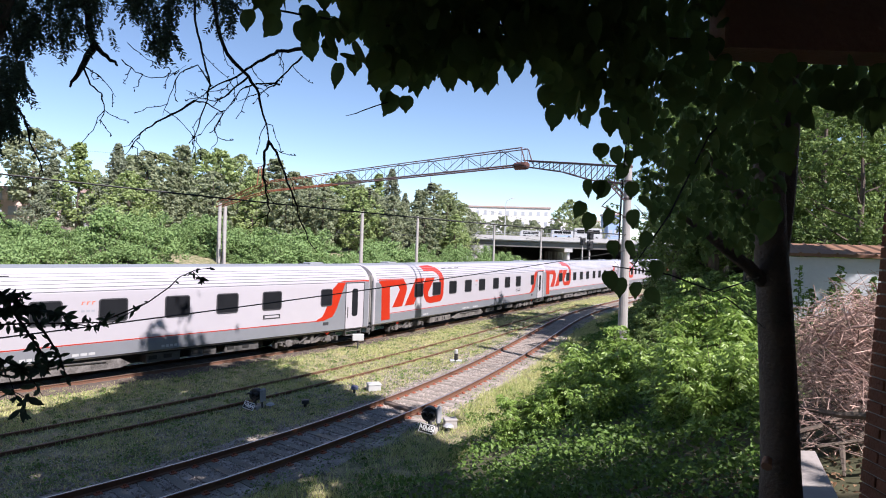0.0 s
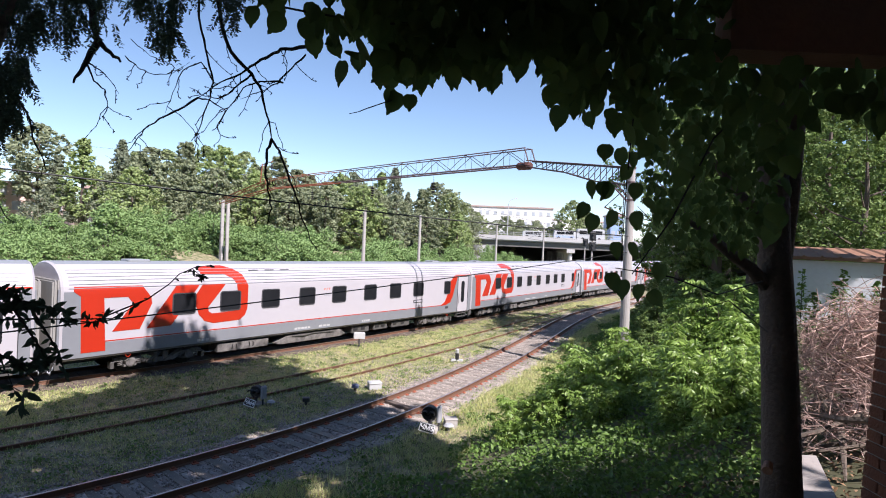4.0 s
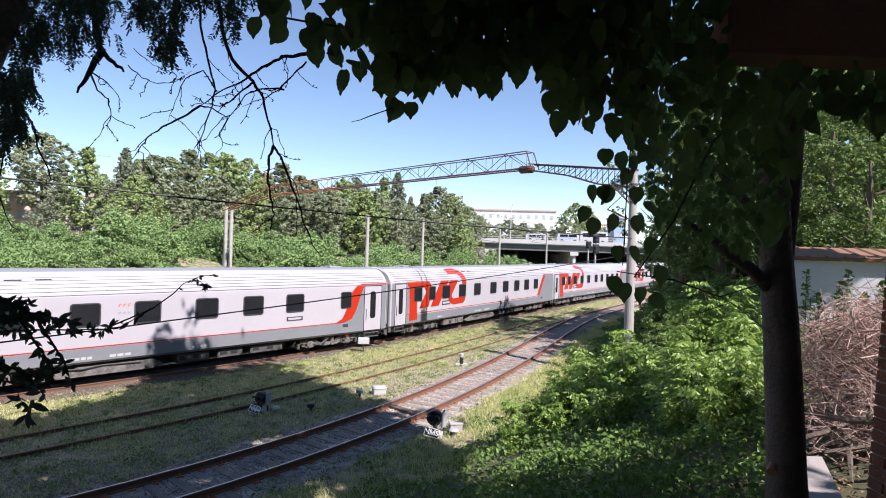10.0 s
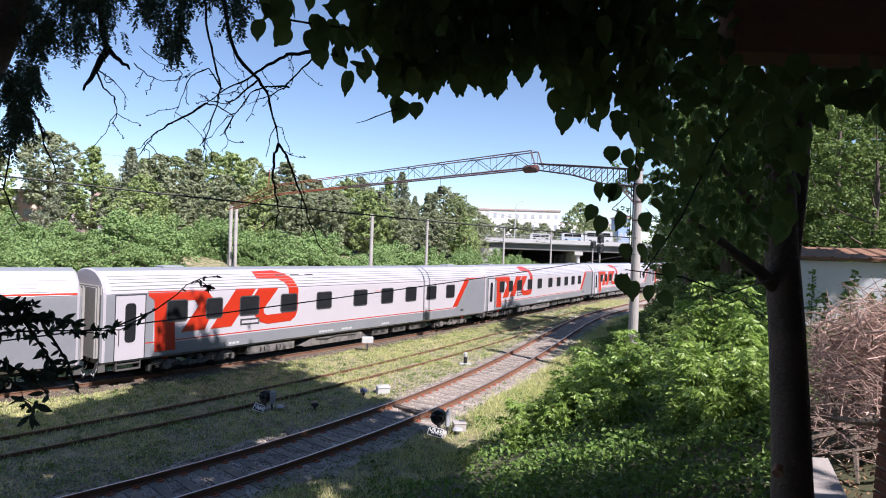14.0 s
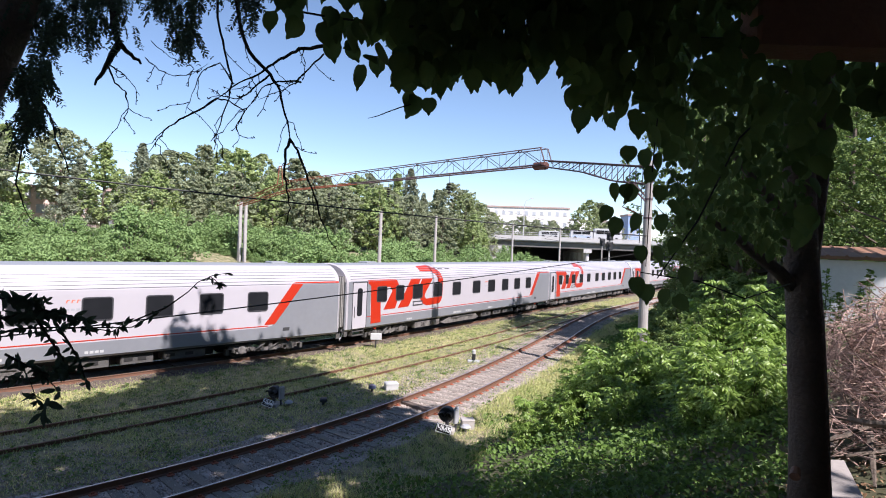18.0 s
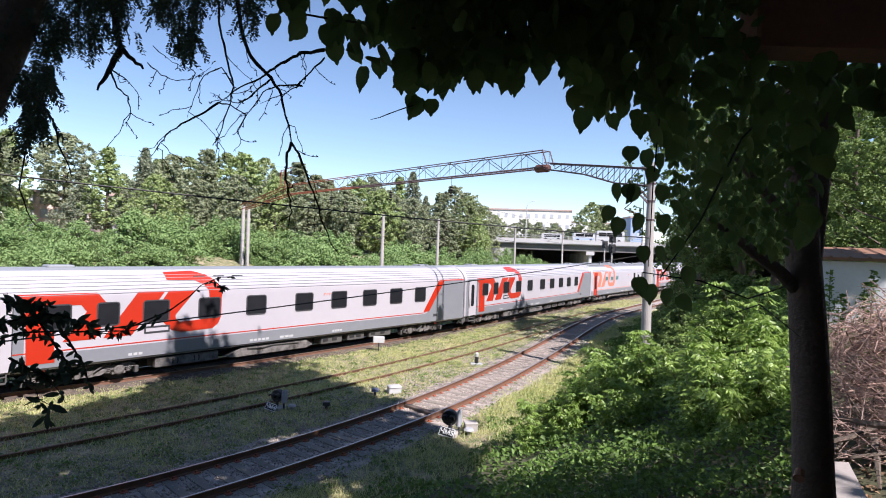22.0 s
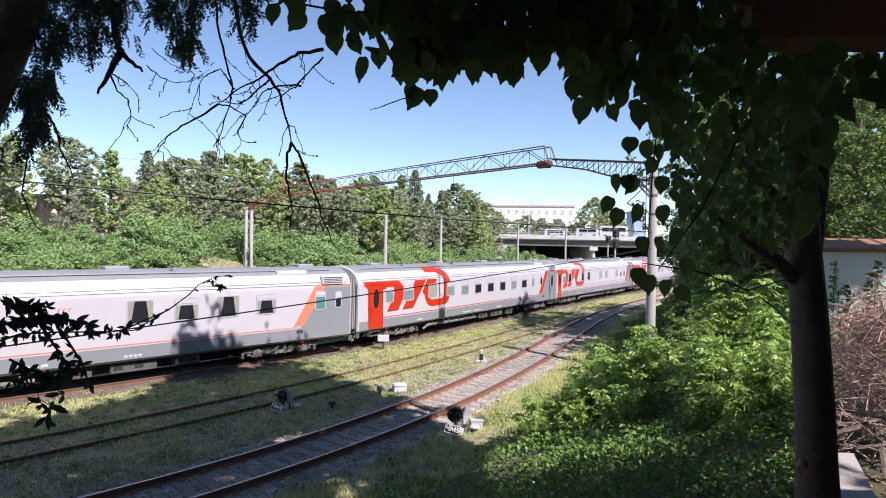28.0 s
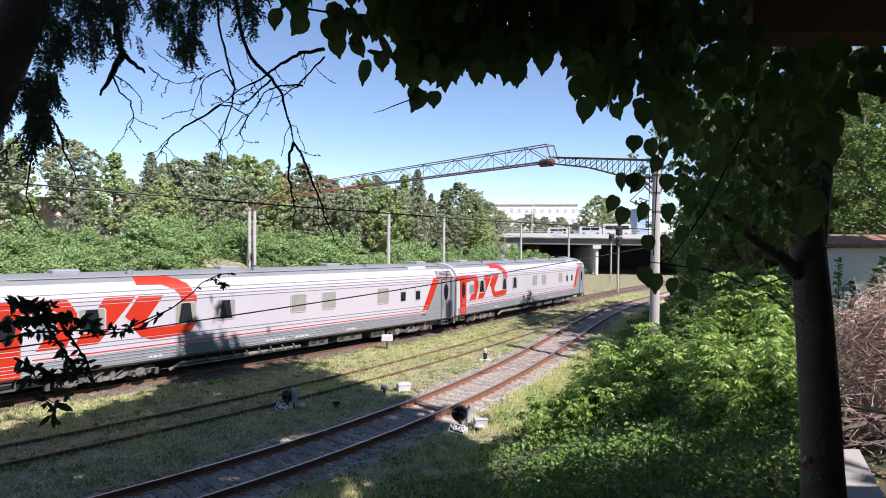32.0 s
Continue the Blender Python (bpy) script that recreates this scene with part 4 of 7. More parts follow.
def dwarf_signal(x, y, turn, text, size, label):
    s = empty("dwarf_signal", pose(x, y, g_z(x, y), 0, 0, turn) @ Matrix.Diagonal((size, size, size, 1)), label, "signal", "dwarf signals")
    Geo().box(-0.28, 0.28, -0.28, 0.28, -0.1, 0.14, 0.03).make("foundation", M["concrete"], s)
    Geo().tube([(0, 0, 0.1), (0, 0, 0.4)], 0.07, 10).make("stem", M["frame_grey"], s)
    Geo().tube([(-0.05, -0.02, 0.56), (-0.05, 0.02, 0.56), (-0.05, 0.22, 0.57), (-0.05, 0.27, 0.57)], [0.25, 0.27, 0.27, 0.2], 14).make("head", M["black_paint"], s)
    Geo().box(0.21, 0.35, -0.03, 0.30, 0.30, 0.84, 0.05).make("relay_case", M["case_grey"], s, "pale grey relay case")
    Geo().tube([(0.28, 0.1, -0.05), (0.28, 0.1, 0.31)], 0.04, 8).make("case_stem", M["frame_grey"], s)
    for k, sx in enumerate((-0.12, 0.12)):
        a = np.linspace(0, math.pi, 9)
        g = Geo()
        vs = [(sx - 0.05 + 0.11 * math.cos(t), yy, 0.58 + 0.12 * math.sin(t)) for yy in (-0.02, -0.24) for t in a]
        g.add(vs, [(i, i + 1, i + 10, i + 9) for i in range(8)])
        g.make("visor", M["black_paint"], s)
        Geo().tube([(sx, -0.025, 0.57), (sx, -0.04, 0.57)], 0.085, 12).make("lens", M["glass"], s)
    pl = Geo().box(-0.235, 0.235, -0.025, 0.0, -0.125, 0.125).make("name_plate", M["black_paint"], s, "black plate with white lettering")
    pl.matrix_basis = pose(-0.02, -0.38, 0.20, -24, 10, 0)
    Geo().box(-0.26, 0.26, -0.018, 0.004, -0.15, 0.15).make("plate_rim", M["sign_white"], pl)
    letters(text, 0.225, pose(0, -0.032, 0, 90, 0, 0), M["sign_white"], pl)
    Geo().tube([(0.0, -0.3, 0.0), (0.0, -0.36, 0.2)], 0.02, 6).make("plate_stay", M["frame_grey"], s)
    Geo().tube([(0.62, 0.2, -0.05), (0.62, 0.2, 0.14), (0.62, 0.2, 0.17), (0.62, 0.2, 0.24)], [0.05, 0.06, 0.19, 0.12], 12).make("cable_box", M["case_grey"], s)
    return s


dwarf_signal(-6.24, 19.29, -18, "ЧМ4", 0.8, "dark dwarf signal with black name plate in the grass")
dwarf_signal(-0.22, 17.54, -12, "ЧМ5", 0.9, "dark dwarf signal with black name plate beside the near track")
c = empty("cable_box", pose(0.42, 17.95, 0, 0, 0, 10), "pale concrete cable box behind the dwarf signal", "cable box", "trackside boxes")
Geo().box(-0.2, 0.2, -0.16, 0.16, -0.05, 0.24, 0.02).make("case", M["concrete"], c)
Geo().box(-0.215, 0.215, -0.175, 0.175, 0.244, 0.28, 0.015).make("lid", M["concrete"], c)
c = empty("cable_trough", pose(-1.32, 19.74, 0.075, 0, 0, -42.5), "dark boards laid across between the near rails", "cable trough")
for k in range(2):
    Geo().box(-0.68, 0.68, -0.13 + 0.14 * k, -0.005 + 0.14 * k, -0.05, 0.05 - 0.01 * k, 0.01).make("board", M["sleeper_old"], c)

q = spot(661 - 784, 690 - 441, 22.2)
c = empty("cable_box", pose(q.x, q.y, 0, 0, 0, 20), "small white cable box standing in the grass", "cable box", "trackside boxes")
Geo().box(-0.25, 0.25, -0.19, 0.19, 0.0, 0.22, 0.02).make("case", M["white_paint"], c)
Geo().box(-0.27, 0.27, -0.21, 0.21, 0.222, 0.27, 0.025).make("lid", M["white_paint"], c)
for r, dn, d, sc in ((627 - 784, 690 - 441, 21.7, 0.76), (540 - 784, 717 - 441, 19.6, 0.7)):
    q = spot(r, dn, d)
    c = empty("junction_box", pose(q.x, q.y, 0, 0, 0, 15), "small bluish-grey junction box in the grass", "junction box", "trackside boxes")
    Geo().tube([(0, 0, -0.02), (0, 0, 0.14)], 0.05, 8).make("stand", M["frame_grey"], c)
    Geo().box(-0.17 * sc, 0.17 * sc, -0.12, 0.12, 0.13, 0.26, 0.03).make("case", M["blue_paint"] if sc > 0.75 else M["frame_grey"], c)

c = empty("trackside_board", pose(-4.45, 30.7, 0, 0, 0, 12), "white board on a short post in the grass", "sign board")
Geo().tube([(0, 0, -0.05), (0, 0, 0.45)], 0.04, 8).make("post", M["frame_grey"], c)
Geo().box(-0.31, 0.31, -0.09, 0.09, 0.44, 0.78, 0.03).make("board", M["white_paint"], c)
c = empty("limit_post", pose(0.84, 28.2, 0), "black and white striped clearance post on a white slab", "marker post")
Geo().box(-0.3, 0.3, -0.2, 0.2, -0.02, 0.07, 0.03).make("slab", M["white_paint"], c)
for k in range(3):
    Geo().tube([(0, 0, 0.07 + 0.16 * k), (0, 0, 0.228 + 0.16 * k)], 0.095, 12).make("band", M["black_paint"] if k != 2 else M["white_paint"], c)
Geo().tube([(0, 0, 0.55), (0, 0, 0.6)], [0.095, 0.05], 12).make("cap", M["white_paint"], c)


def colour_signal(x, y, top, heads, label):
    s = empty("signal_mast", pose(x, y, -0.1), label, "signal mast", "tall signals by the bridge")
    Geo().tube([(0, 0, 0), (0, 0, top)], 0.10, 10).make("mast", M["concrete"], s)
    for z in heads:
        hd = Geo().box(-0.42, 0.42, -0.25, -0.05, z, z + 1.15, 0.12).make("head", M["black_paint"], s)
        for k in range(2):
            Geo().tube([(0, -0.26, z + 0.32 + 0.5 * k), (0, -0.5, z + 0.34 + 0.5 * k)], 0.14, 10).make("lamp_hood", M["black_paint"], hd)
    lad = Geo()
    for k in range(8):
        lad.box(-0.18, 0.18, 0.14, 0.17, 0.6 + k * 0.6, 0.63 + k * 0.6)
    for xx in (-0.2, 0.18):
        lad.box(xx, xx + 0.03, 0.14, 0.17, 0.3, 5.4)
    lad.make("ladder", M["frame_grey"], s)
    return s


q = spot(256, 78, 72)
colour_signal(q.x, q.y, 8.2, (5.9, 7.2), "tall railway signal with black lamp heads by the bridge")
q = spot(244, 60, 88)
colour_signal(q.x, q.y, 7.6, (6.6,), "tall railway signal with one black lamp head by the bridge")


def bridge():
    b = empty("road_bridge", pose(30, 119, 0, 0, 0, -3), "grey concrete road bridge with railing over the tracks", "bridge")
    # deck and girders run far back to keep the opening dark
    Geo().box(-62, 62, -6, 36, 7.1, 7.75).make("deck", M["bridge"], b)
    for y in (-5.2, -1.8, 1.8, 5.2, 9, 13, 17, 21, 25, 29, 33):
        Geo().box(-62, 62, y - 0.35, y + 0.35, 5.95, 7.095).make("girder", M["bridge_shade"], b)
    Geo().box(-62, 62, -6.25, -5.9, 7.3, 8.15).make("parapet", M["bridge"], b)
    Geo().box(-62, 62, 35.9, 36.25, 7.3, 8.15).make("parapet", M["bridge"], b)
    for z in (8.45, 8.8):
        Geo().box(-62, 62, -6.12, -6.05, z, z + 0.07).make("rail", M["white_paint"], b)
    for k in range(52):
        x = -61.8 + k * 2.4
        Geo().box(x, x + 0.08, -6.12, -6.04, 8.14, 8.87).make("rail_post", M["white_paint"], b)
    for x in (-4.5, 22.0):
        Geo().box(x - 0.8, x + 0.8, -5.6, 33, 5.2, 5.945).make("pier_cap", M["bridge"], b)
        for y in (-4.8, -1.6, 1.6, 4.8, 9, 14, 19, 24, 29):
            Geo().tube([(x, y, -0.5), (x, y, 5.25)], 0.42, 12).make("column", M["bridge"], b)
    for x in (-24, 48):
        Geo().box(x - 4, x + 4, -5.8, 35.8, -0.5, 5.94).make("abutment", M["bridge"], b)
    # added dark wall shuts the far side, standing in for deep shade
    Geo().box(-20, 44, 35.0, 35.5, -0.5, 7.05).make("shade_wall", M["bridge_shade"], b)
    # embankments at both ends
    for s, x0 in ((-1, -28), (1, 52)):
        Geo().rings([[(x0, -7, 7.05), (x0, 37, 7.05), (x0, 46, -0.3), (x0, -16, -0.3)], [(x0 + s * 90, -7, 7.05), (x0 + s * 90, 37, 7.05), (x0 + s * 90, 46, -0.3), (x0 + s * 90, -16, -0.3)]]).make("embankment", M["slope"], b)
    return b


bridge()


def vehicle(m, ln, h, low, mats, label, cat):
    v = empty(cat, m, label, cat, "traffic on the bridge")
    prof = [(0, 0.35), (0, h * 0.55), (0.12 * low, h * 0.95), (0.3 * low + 0.1, h), (ln - 0.25, h), (ln - 0.05, h * 0.9), (ln, h * 0.5), (ln, 0.35)]
    Geo().rings([[(x, -1.0 + (0.06 if z > h * 0.6 else 0), z) for x, z in prof], [(x, 1.0 - (0.06 if z > h * 0.6 else 0), z) for x, z in prof]]).make("body", M[mats[0]], v)
    n = max(2, int(ln / 1.5))
    for k in range(n):
        x = 0.5 + (ln - 0.9) * k / n
        Geo().box(x, x + (ln - 0.9) / n - 0.12, -1.02, -0.95, h * 0.55, h * 0.85).make("window", M["glass"], v)
    Geo().box(0.3, ln - 0.3, -1.015, -0.98, 0.55, h * 0.45).make("side_panel", M[mats[1]], v)
    for x in (ln * 0.2, ln * 0.8):
        Geo().tube([(x, -1.02, 0.36), (x, 1.02, 0.36)], 0.36, 14).make("wheel", M["rubber"], v)
    return v


def building(x, y, turn, w, dp, h, z, mat, label, storeys, bays, roof="flat"):
    b = empty("apartment_building", pose(x, y, z, 0, 0, turn), label, "building", "houses behind the trees")
    Geo().box(-w / 2, w / 2, 0, dp, -2, h).make("wall", mat, b)
    if roof == "flat":
        Geo().box(-w / 2 - 0.3, w / 2 + 0.3, -0.3, dp + 0.3, h, h + 0.5).make("roof", M["roof_metal"], b)
    else:
        Geo().rings([[(-w / 2 - 0.4, -0.5, h), (-w / 2 - 0.4, dp / 2, h + 3), (-w / 2 - 0.4, dp + 0.5, h)], [(w / 2 + 0.4, -0.5, h), (w / 2 + 0.4, dp / 2, h + 3), (w / 2 + 0.4, dp + 0.5, h)]]).make("roof", M["roof_metal"], b)
    pane = ledge = None
    for i in range(storeys):
        for k in range(bays):
            xx = -w / 2 + w * (k + 0.5) / bays
            zz = h * (i + 0.3) / storeys
            if pane is None:
                pane = Geo().box(-0.55, 0.55, -0.03, 0.02, 0, 1.3).make("window", M["hazed_pane"], b)
                ledge = Geo().box(-0.75, 0.75, -0.08, 0.02, -0.1, -0.0).make("sill", M["white_paint"], pane)
                pane.location = (xx, 0, zz)
            else:
                p2 = share(pane, "window", pose(xx, 0, zz), b)
                share(ledge, "sill", Matrix.Identity(4), p2)
    return b


q = spot(112, 0, 205)
building(q.x, q.y, -8, 30, 12, 14.6, 5.5, M["stucco"], "long white apartment block on the hill beyond the bridge", 4, 11)
q = spot(232, 0, 230)
building(q.x + 2, q.y + 20, 4, 30, 12, 12.5, 6, M["stucco"], "pale apartment block beyond the bridge", 4, 9)
q = spot(300, 0, 170)
building(q.x, q.y, 0, 3.4, 8, 13.5, 3, M["blue_pale"], "narrow blue building beyond the bridge", 4, 2)
q = spot(-752, 0, 88)
building(q.x, q.y, 25, 11, 9, 9.0, 3, M["pink_stucco"], "pink apartment house behind the trees", 4, 6)
q = spot(-632, 0, 86)
building(q.x, q.y, 20, 1.7, 8, 8.8, 3, M["stucco"], "narrow white house end between the trees", 4, 1)

# street lamp on the bridge
q = spot(108, 0, 121)
lamp_post = empty("street_lamp", pose(q.x, q.y, 7.76), "thin white street lamp on the bridge", "street lamp")
Geo().tube([(0, 0, 0), (0, 0, 7.0), (0.3, 0, 8.0), (1.2, 0, 8.5)], [0.12, 0.09, 0.07, 0.05], 8).make("pole", M["white_paint"], lamp_post)
Geo().box(1.1, 1.9, -0.12, 0.12, 8.42, 8.56, 0.03).make("lamp_head", M["white_paint"], lamp_post)

# ---- foliage ----
def leaf_cloud(points, size, rng, up=0.3, long=1.6, jitter=0.35, fold=0.25, hang=0.0, out=None):
    """Corners and triangles of folded leaves at the points; size in metres across."""
    n = len(points)
    d = rng.normal(size=(n, 3))
    d[:, 2] = d[:, 2] * 0.6 - hang
    d /= np.linalg.norm(d, axis=1)[:, None]
    nrm = rng.normal(size=(n, 3))
    if out is None:
        nrm[:, 2] += up * 3
    else:
        nrm = nrm * 0.45 + out
        nrm[:, 2] += up * 1.5
    nrm -= d * (nrm * d).sum(1)[:, None]
    nrm /= np.linalg.norm(nrm, axis=1)[:, None]
    side = np.cross(d, nrm)
    sz = (size * (1 + jitter * rng.uniform(-1, 1, n)))[:, None]
    base = points - d * sz * long / 2
    tip = points + d * sz * long / 2 - nrm * sz * fold * 0.6
    mid = points - d * sz * long * 0.08
    left = mid + side * sz / 2 + nrm * sz * fold
    right = mid - side * sz / 2 + nrm * sz * fold
    verts = np.stack([base, left, tip, right], 1).reshape(-1, 3)
    a = np.arange(n)[:, None] * 4
    tris = np.concatenate([a + [0, 2, 1], a + [0, 3, 2]], 1).reshape(-1, 3)
    return verts, tris


def leaf_fan(places, sizes, normals, downs, outline, curl=0.12):
    """Leaves as fans round a midrib point. places: stalk ends; downs: tip ways; normals: faces."""
    o = np.array(outline)
    n, m = len(places), len(o)
    d = downs / np.linalg.norm(downs, axis=1)[:, None]
    nm = normals - d * (normals * d).sum(1)[:, None]
    nm /= np.linalg.norm(nm, axis=1)[:, None]
    sd = np.cross(d, nm)
    s = sizes[:, None]
    ctr = places + d * s * 0.45 + nm * s * curl
    ring = places[:, None] + d[:, None] * (s * -o[:, 1])[:, :, None] + sd[:, None] * (s * o[:, 0])[:, :, None] - nm[:, None] * (s * curl * 0.4 * (o[:, 0] ** 2)[None] * 4)[:, :, None]
    verts = np.concatenate([ctr[:, None], ring], 1).reshape(-1, 3)
    base = np.arange(n)[:, None] * (m + 1)
    tri = np.array([(0, 1 + k, 1 + (k + 1) % m) for k in range(m)]).reshape(1, -1)
    return verts, (base + tri).reshape(-1, 3)


def crown_points(rng, clumps, per, shape, clump_r):
    """Leaf places in clumps; shape(rng) gives a clump centre and its scale."""
    out, face = [], []
    for _ in range(clumps):
        c, s = shape(rng)
        v = rng.normal(size=(per, 3))
        v /= np.linalg.norm(v, axis=1)[:, None]
        r = clump_r * s * (0.55 + 0.45 * rng.random(per) ** 0.5)
        p = v * r[:, None] * [1, 1, 0.75]
        out.append(p + c)
        # leaves face outwards from their clump and from the stem
        side = np.array([c[0], c[1], 0.0])
        face.append(v * 0.8 + side / (np.linalg.norm(side) + 0.5) * 0.7)
    return np.concatenate(out), np.concatenate(face)


def limbs(g, rng, h, spread, n, r0, lean=0.0):
    """Trunk and limbs of a tree of height h."""
    trunk = [(0, 0, -0.4), (lean * 0.2, 0.05, h * 0.3), (lean * 0.5, -0.1, h * 0.62), (lean, 0.1, h * 0.93)]
    g.tube(trunk, [r0 * 1.25, r0 * 0.85, r0 * 0.5, r0 * 0.12], 8)
    for k in range(n):
        z = h * (0.25 + 0.6 * k / n)
        a = k * 2.4 + rng.uniform(-0.4, 0.4)
        ln = spread * rng.uniform(0.5, 1.0) * (1.1 - 0.6 * k / n)
        b = Vector((lean * z / h, 0, z))
        e = b + Vector((math.cos(a) * ln, math.sin(a) * ln, ln * rng.uniform(0.35, 0.8)))
        m = b.lerp(e, 0.5) + Vector((0, 0, -0.06 * ln))
        rr = r0 * 0.4 * (1 - 0.6 * k / n)
        g.tube([b, m, e], [rr, rr * 0.6, rr * 0.15], 5)


def make_tree(seed, h, spread, kind, leaf, size, clumps, per, label, low=0.25):
    rng = np.random.default_rng(seed)
    t = empty("tree", pose(0, 0, 0), label, "tree", "trees behind the hedge")
    g = Geo()
    limbs(g, rng, h, spread, 9, 0.02 * h)
    g.make("trunk", M["bark"], t)

    def shape(r):
        if kind == "column":
            f = r.random()
            rad = spread * (1 - 0.8 * f ** 1.6) * math.sqrt(r.random())
        elif kind == "cone":
            f = r.random() ** 1.3
            rad = spread * (1.02 - f) * (0.55 + 0.45 * r.random())
        else:
            f = r.random()
            rad = spread * math.sqrt(max(0.04, 1 - (2 * f - 0.9) ** 2 * 0.9)) * (0.45 + 0.55 * r.random())
        a = r.uniform(0, 2 * math.pi)
        rad *= 1 + 0.3 * math.sin(3 * a + seed) + 0.2 * math.sin(7 * f + seed * 2)
        return np.array([rad * math.cos(a), rad * math.sin(a), h * (low + (1.0 - low) * f)]), r.uniform(0.6, 1.25) * (1.1 - 0.5 * f)

    pts, face = crown_points(rng, clumps, per, shape, spread * (0.128 if size > 0.16 else 0.115))
    v, f = leaf_cloud(pts, size, rng, out=face)
    mesh_arrays("crown", v, f, M[leaf], t)
    return t


def far_trees():
    kinds = [make_tree(11, 15, 4.2, "round", "leaf_far", 0.245, 480, 20, "tall broadleaf tree with uneven green crown", 0.15),
             make_tree(12, 17, 3.4, "column", "leaf_bright", 0.245, 400, 20, "slender light green broadleaf tree with loose crown"),
             make_tree(13, 16, 4.4, "cone", "leaf_pine", 0.245, 480, 20, "dark grey-green pine with drooping boughs"),
             make_tree(14, 12, 3.8, "round", "leaf_grey", 0.245, 480, 20, "broad grey-green tree behind the hedge", 0.1),
             make_tree(15, 14, 3.9, "round", "leaf_bright", 0.245, 450, 20, "bright green broadleaf tree behind the hedge", 0.1),
             make_tree(16, 15, 3.2, "column", "leaf_grey", 0.245, 400, 20, "slender grey-green tree behind the hedge"),
             make_tree(17, 16, 3.9, "round", "leaf_grey", 0.245, 430, 20, "tall thin grey-green tree with a high crown", 0.36)]
    # right, depth and height of the top over the ground of each tree
    rows = [(-835, 82, 18.5, 1), (-728, 84, 17.5, 6), (-694, 80, 14.5, 2), (-648, 80, 15.8, 1), (-580, 82, 16.6, 2), (-556, 95, 16.5, 0), (-528, 88, 17, 3), (-500, 98, 19, 0),
            (-465, 92, 18, 3), (-430, 100, 18, 0), (-398, 95, 17, 4), (-362, 100, 17, 0), (-330, 94, 15.5, 3), (-300, 104, 17, 0), (-268, 98, 15.5, 3), (-240, 104, 15, 0),
            (-215, 96, 14, 3), (-190, 92, 14.5, 4), (-165, 100, 15.5, 2), (-140, 92, 13, 3), (-118, 104, 15.5, 1), (-95, 98, 15.5, 2), (-70, 108, 14, 2), (-45, 102, 12, 3),
            (-20, 104, 13.5, 3), (5, 100, 13, 0), (30, 108, 12, 3), (55, 116, 10.5, 0), (80, 122, 10, 3), (100, 128, 9, 3), (-900, 78, 19, 3), (-960, 75, 18, 0),
            (-560, 74, 11, 4), (-480, 78, 12, 3), (-410, 80, 12.5, 3), (-340, 82, 12, 4), (-280, 82, 12, 3), (-215, 84, 11, 3), (-150, 86, 11, 4), (-90, 88, 10, 3), (-35, 92, 10, 3), (20, 96, 9.5, 4),
            (222, 162, 20.5, 0), (240, 165, 21, 3), (260, 160, 16, 3), (197, 162, 13, 3), (205, 160, 11, 0), (104, 163, 17, 3), (130, 164, 16, 0), (158, 166, 15, 3), (184, 163, 14, 0), (118, 170, 14, 4)]
    rng = random.Random(5)
    base = [15, 17, 16, 12, 14, 15, 16]
    for i, (r, d, top, k) in enumerate(rows):
        q = spot(r, 0, d)
        z = g_z(q.x, q.y)
        if i % 5 == 3 and k in (0, 3):
            k = 5
        s = top / base[k] * rng.uniform(0.82, 0.98)
        w = s * rng.uniform(0.9, 1.15)
        copy_thing(kinds[k], Matrix.Translation((q.x, q.y, z - 0.2)) @ Matrix.Rotation(rng.uniform(0, 6.28), 4, "Z") @ Matrix.Diagonal((w, w, s, 1)))
    # the patterns themselves stand in the second row
    for k, t in enumerate(kinds):
        q = spot(-620 + 75 * k, 0, 118)
        t.matrix_basis = Matrix.Translation((q.x, q.y, g_z(q.x, q.y) - 0.2))
    return kinds


TREES = far_trees()


def make_shrub(seed, r, h, leaf, size, clumps, per, label, cat="shrub", group="hedge shrubs", long=1.6, stems=6):
    rng = np.random.default_rng(seed)
    t = empty("shrub", pose(0, 0, 0), label, cat, group)
    g = Geo()
    for k in range(stems):
        a = 6.283 * k / stems + rng.uniform(-0.4, 0.4)
        e = (math.cos(a) * r * 0.6, math.sin(a) * r * 0.6, h * rng.uniform(0.65, 0.95))
        g.tube([(math.cos(a) * 0.08, math.sin(a) * 0.08, -0.3), (e[0] * 0.4, e[1] * 0.4, e[2] * 0.55), e], [0.02 * h, 0.013 * h, 0.004 * h], 5)
    g.make("stem", M["bark"], t)

    def shape(q):
        f = q.random()
        a = q.uniform(0, 2 * math.pi)
        rad = r * math.sqrt(max(0.05, 1 - f * f * 0.85)) * (0.35 + 0.65 * q.random()) * (1 + 0.25 * math.sin(3 * a + seed))
        return np.array([rad * math.cos(a), rad * math.sin(a), h * (0.08 + 0.9 * f) * (1 + 0.12 * math.sin(2 * a + seed))]), q.uniform(0.7, 1.3)

    pts, face = crown_points(rng, clumps, per, shape, r * 0.15)
    v, f = leaf_cloud(pts, size, rng, up=0.4, long=long, out=face)
    mesh_arrays("foliage", v, f, M[leaf], t)
    return t


LEG = PORT_A + PORT_D * 44.9
YARD_GAP = spot(-638, 0, 64)


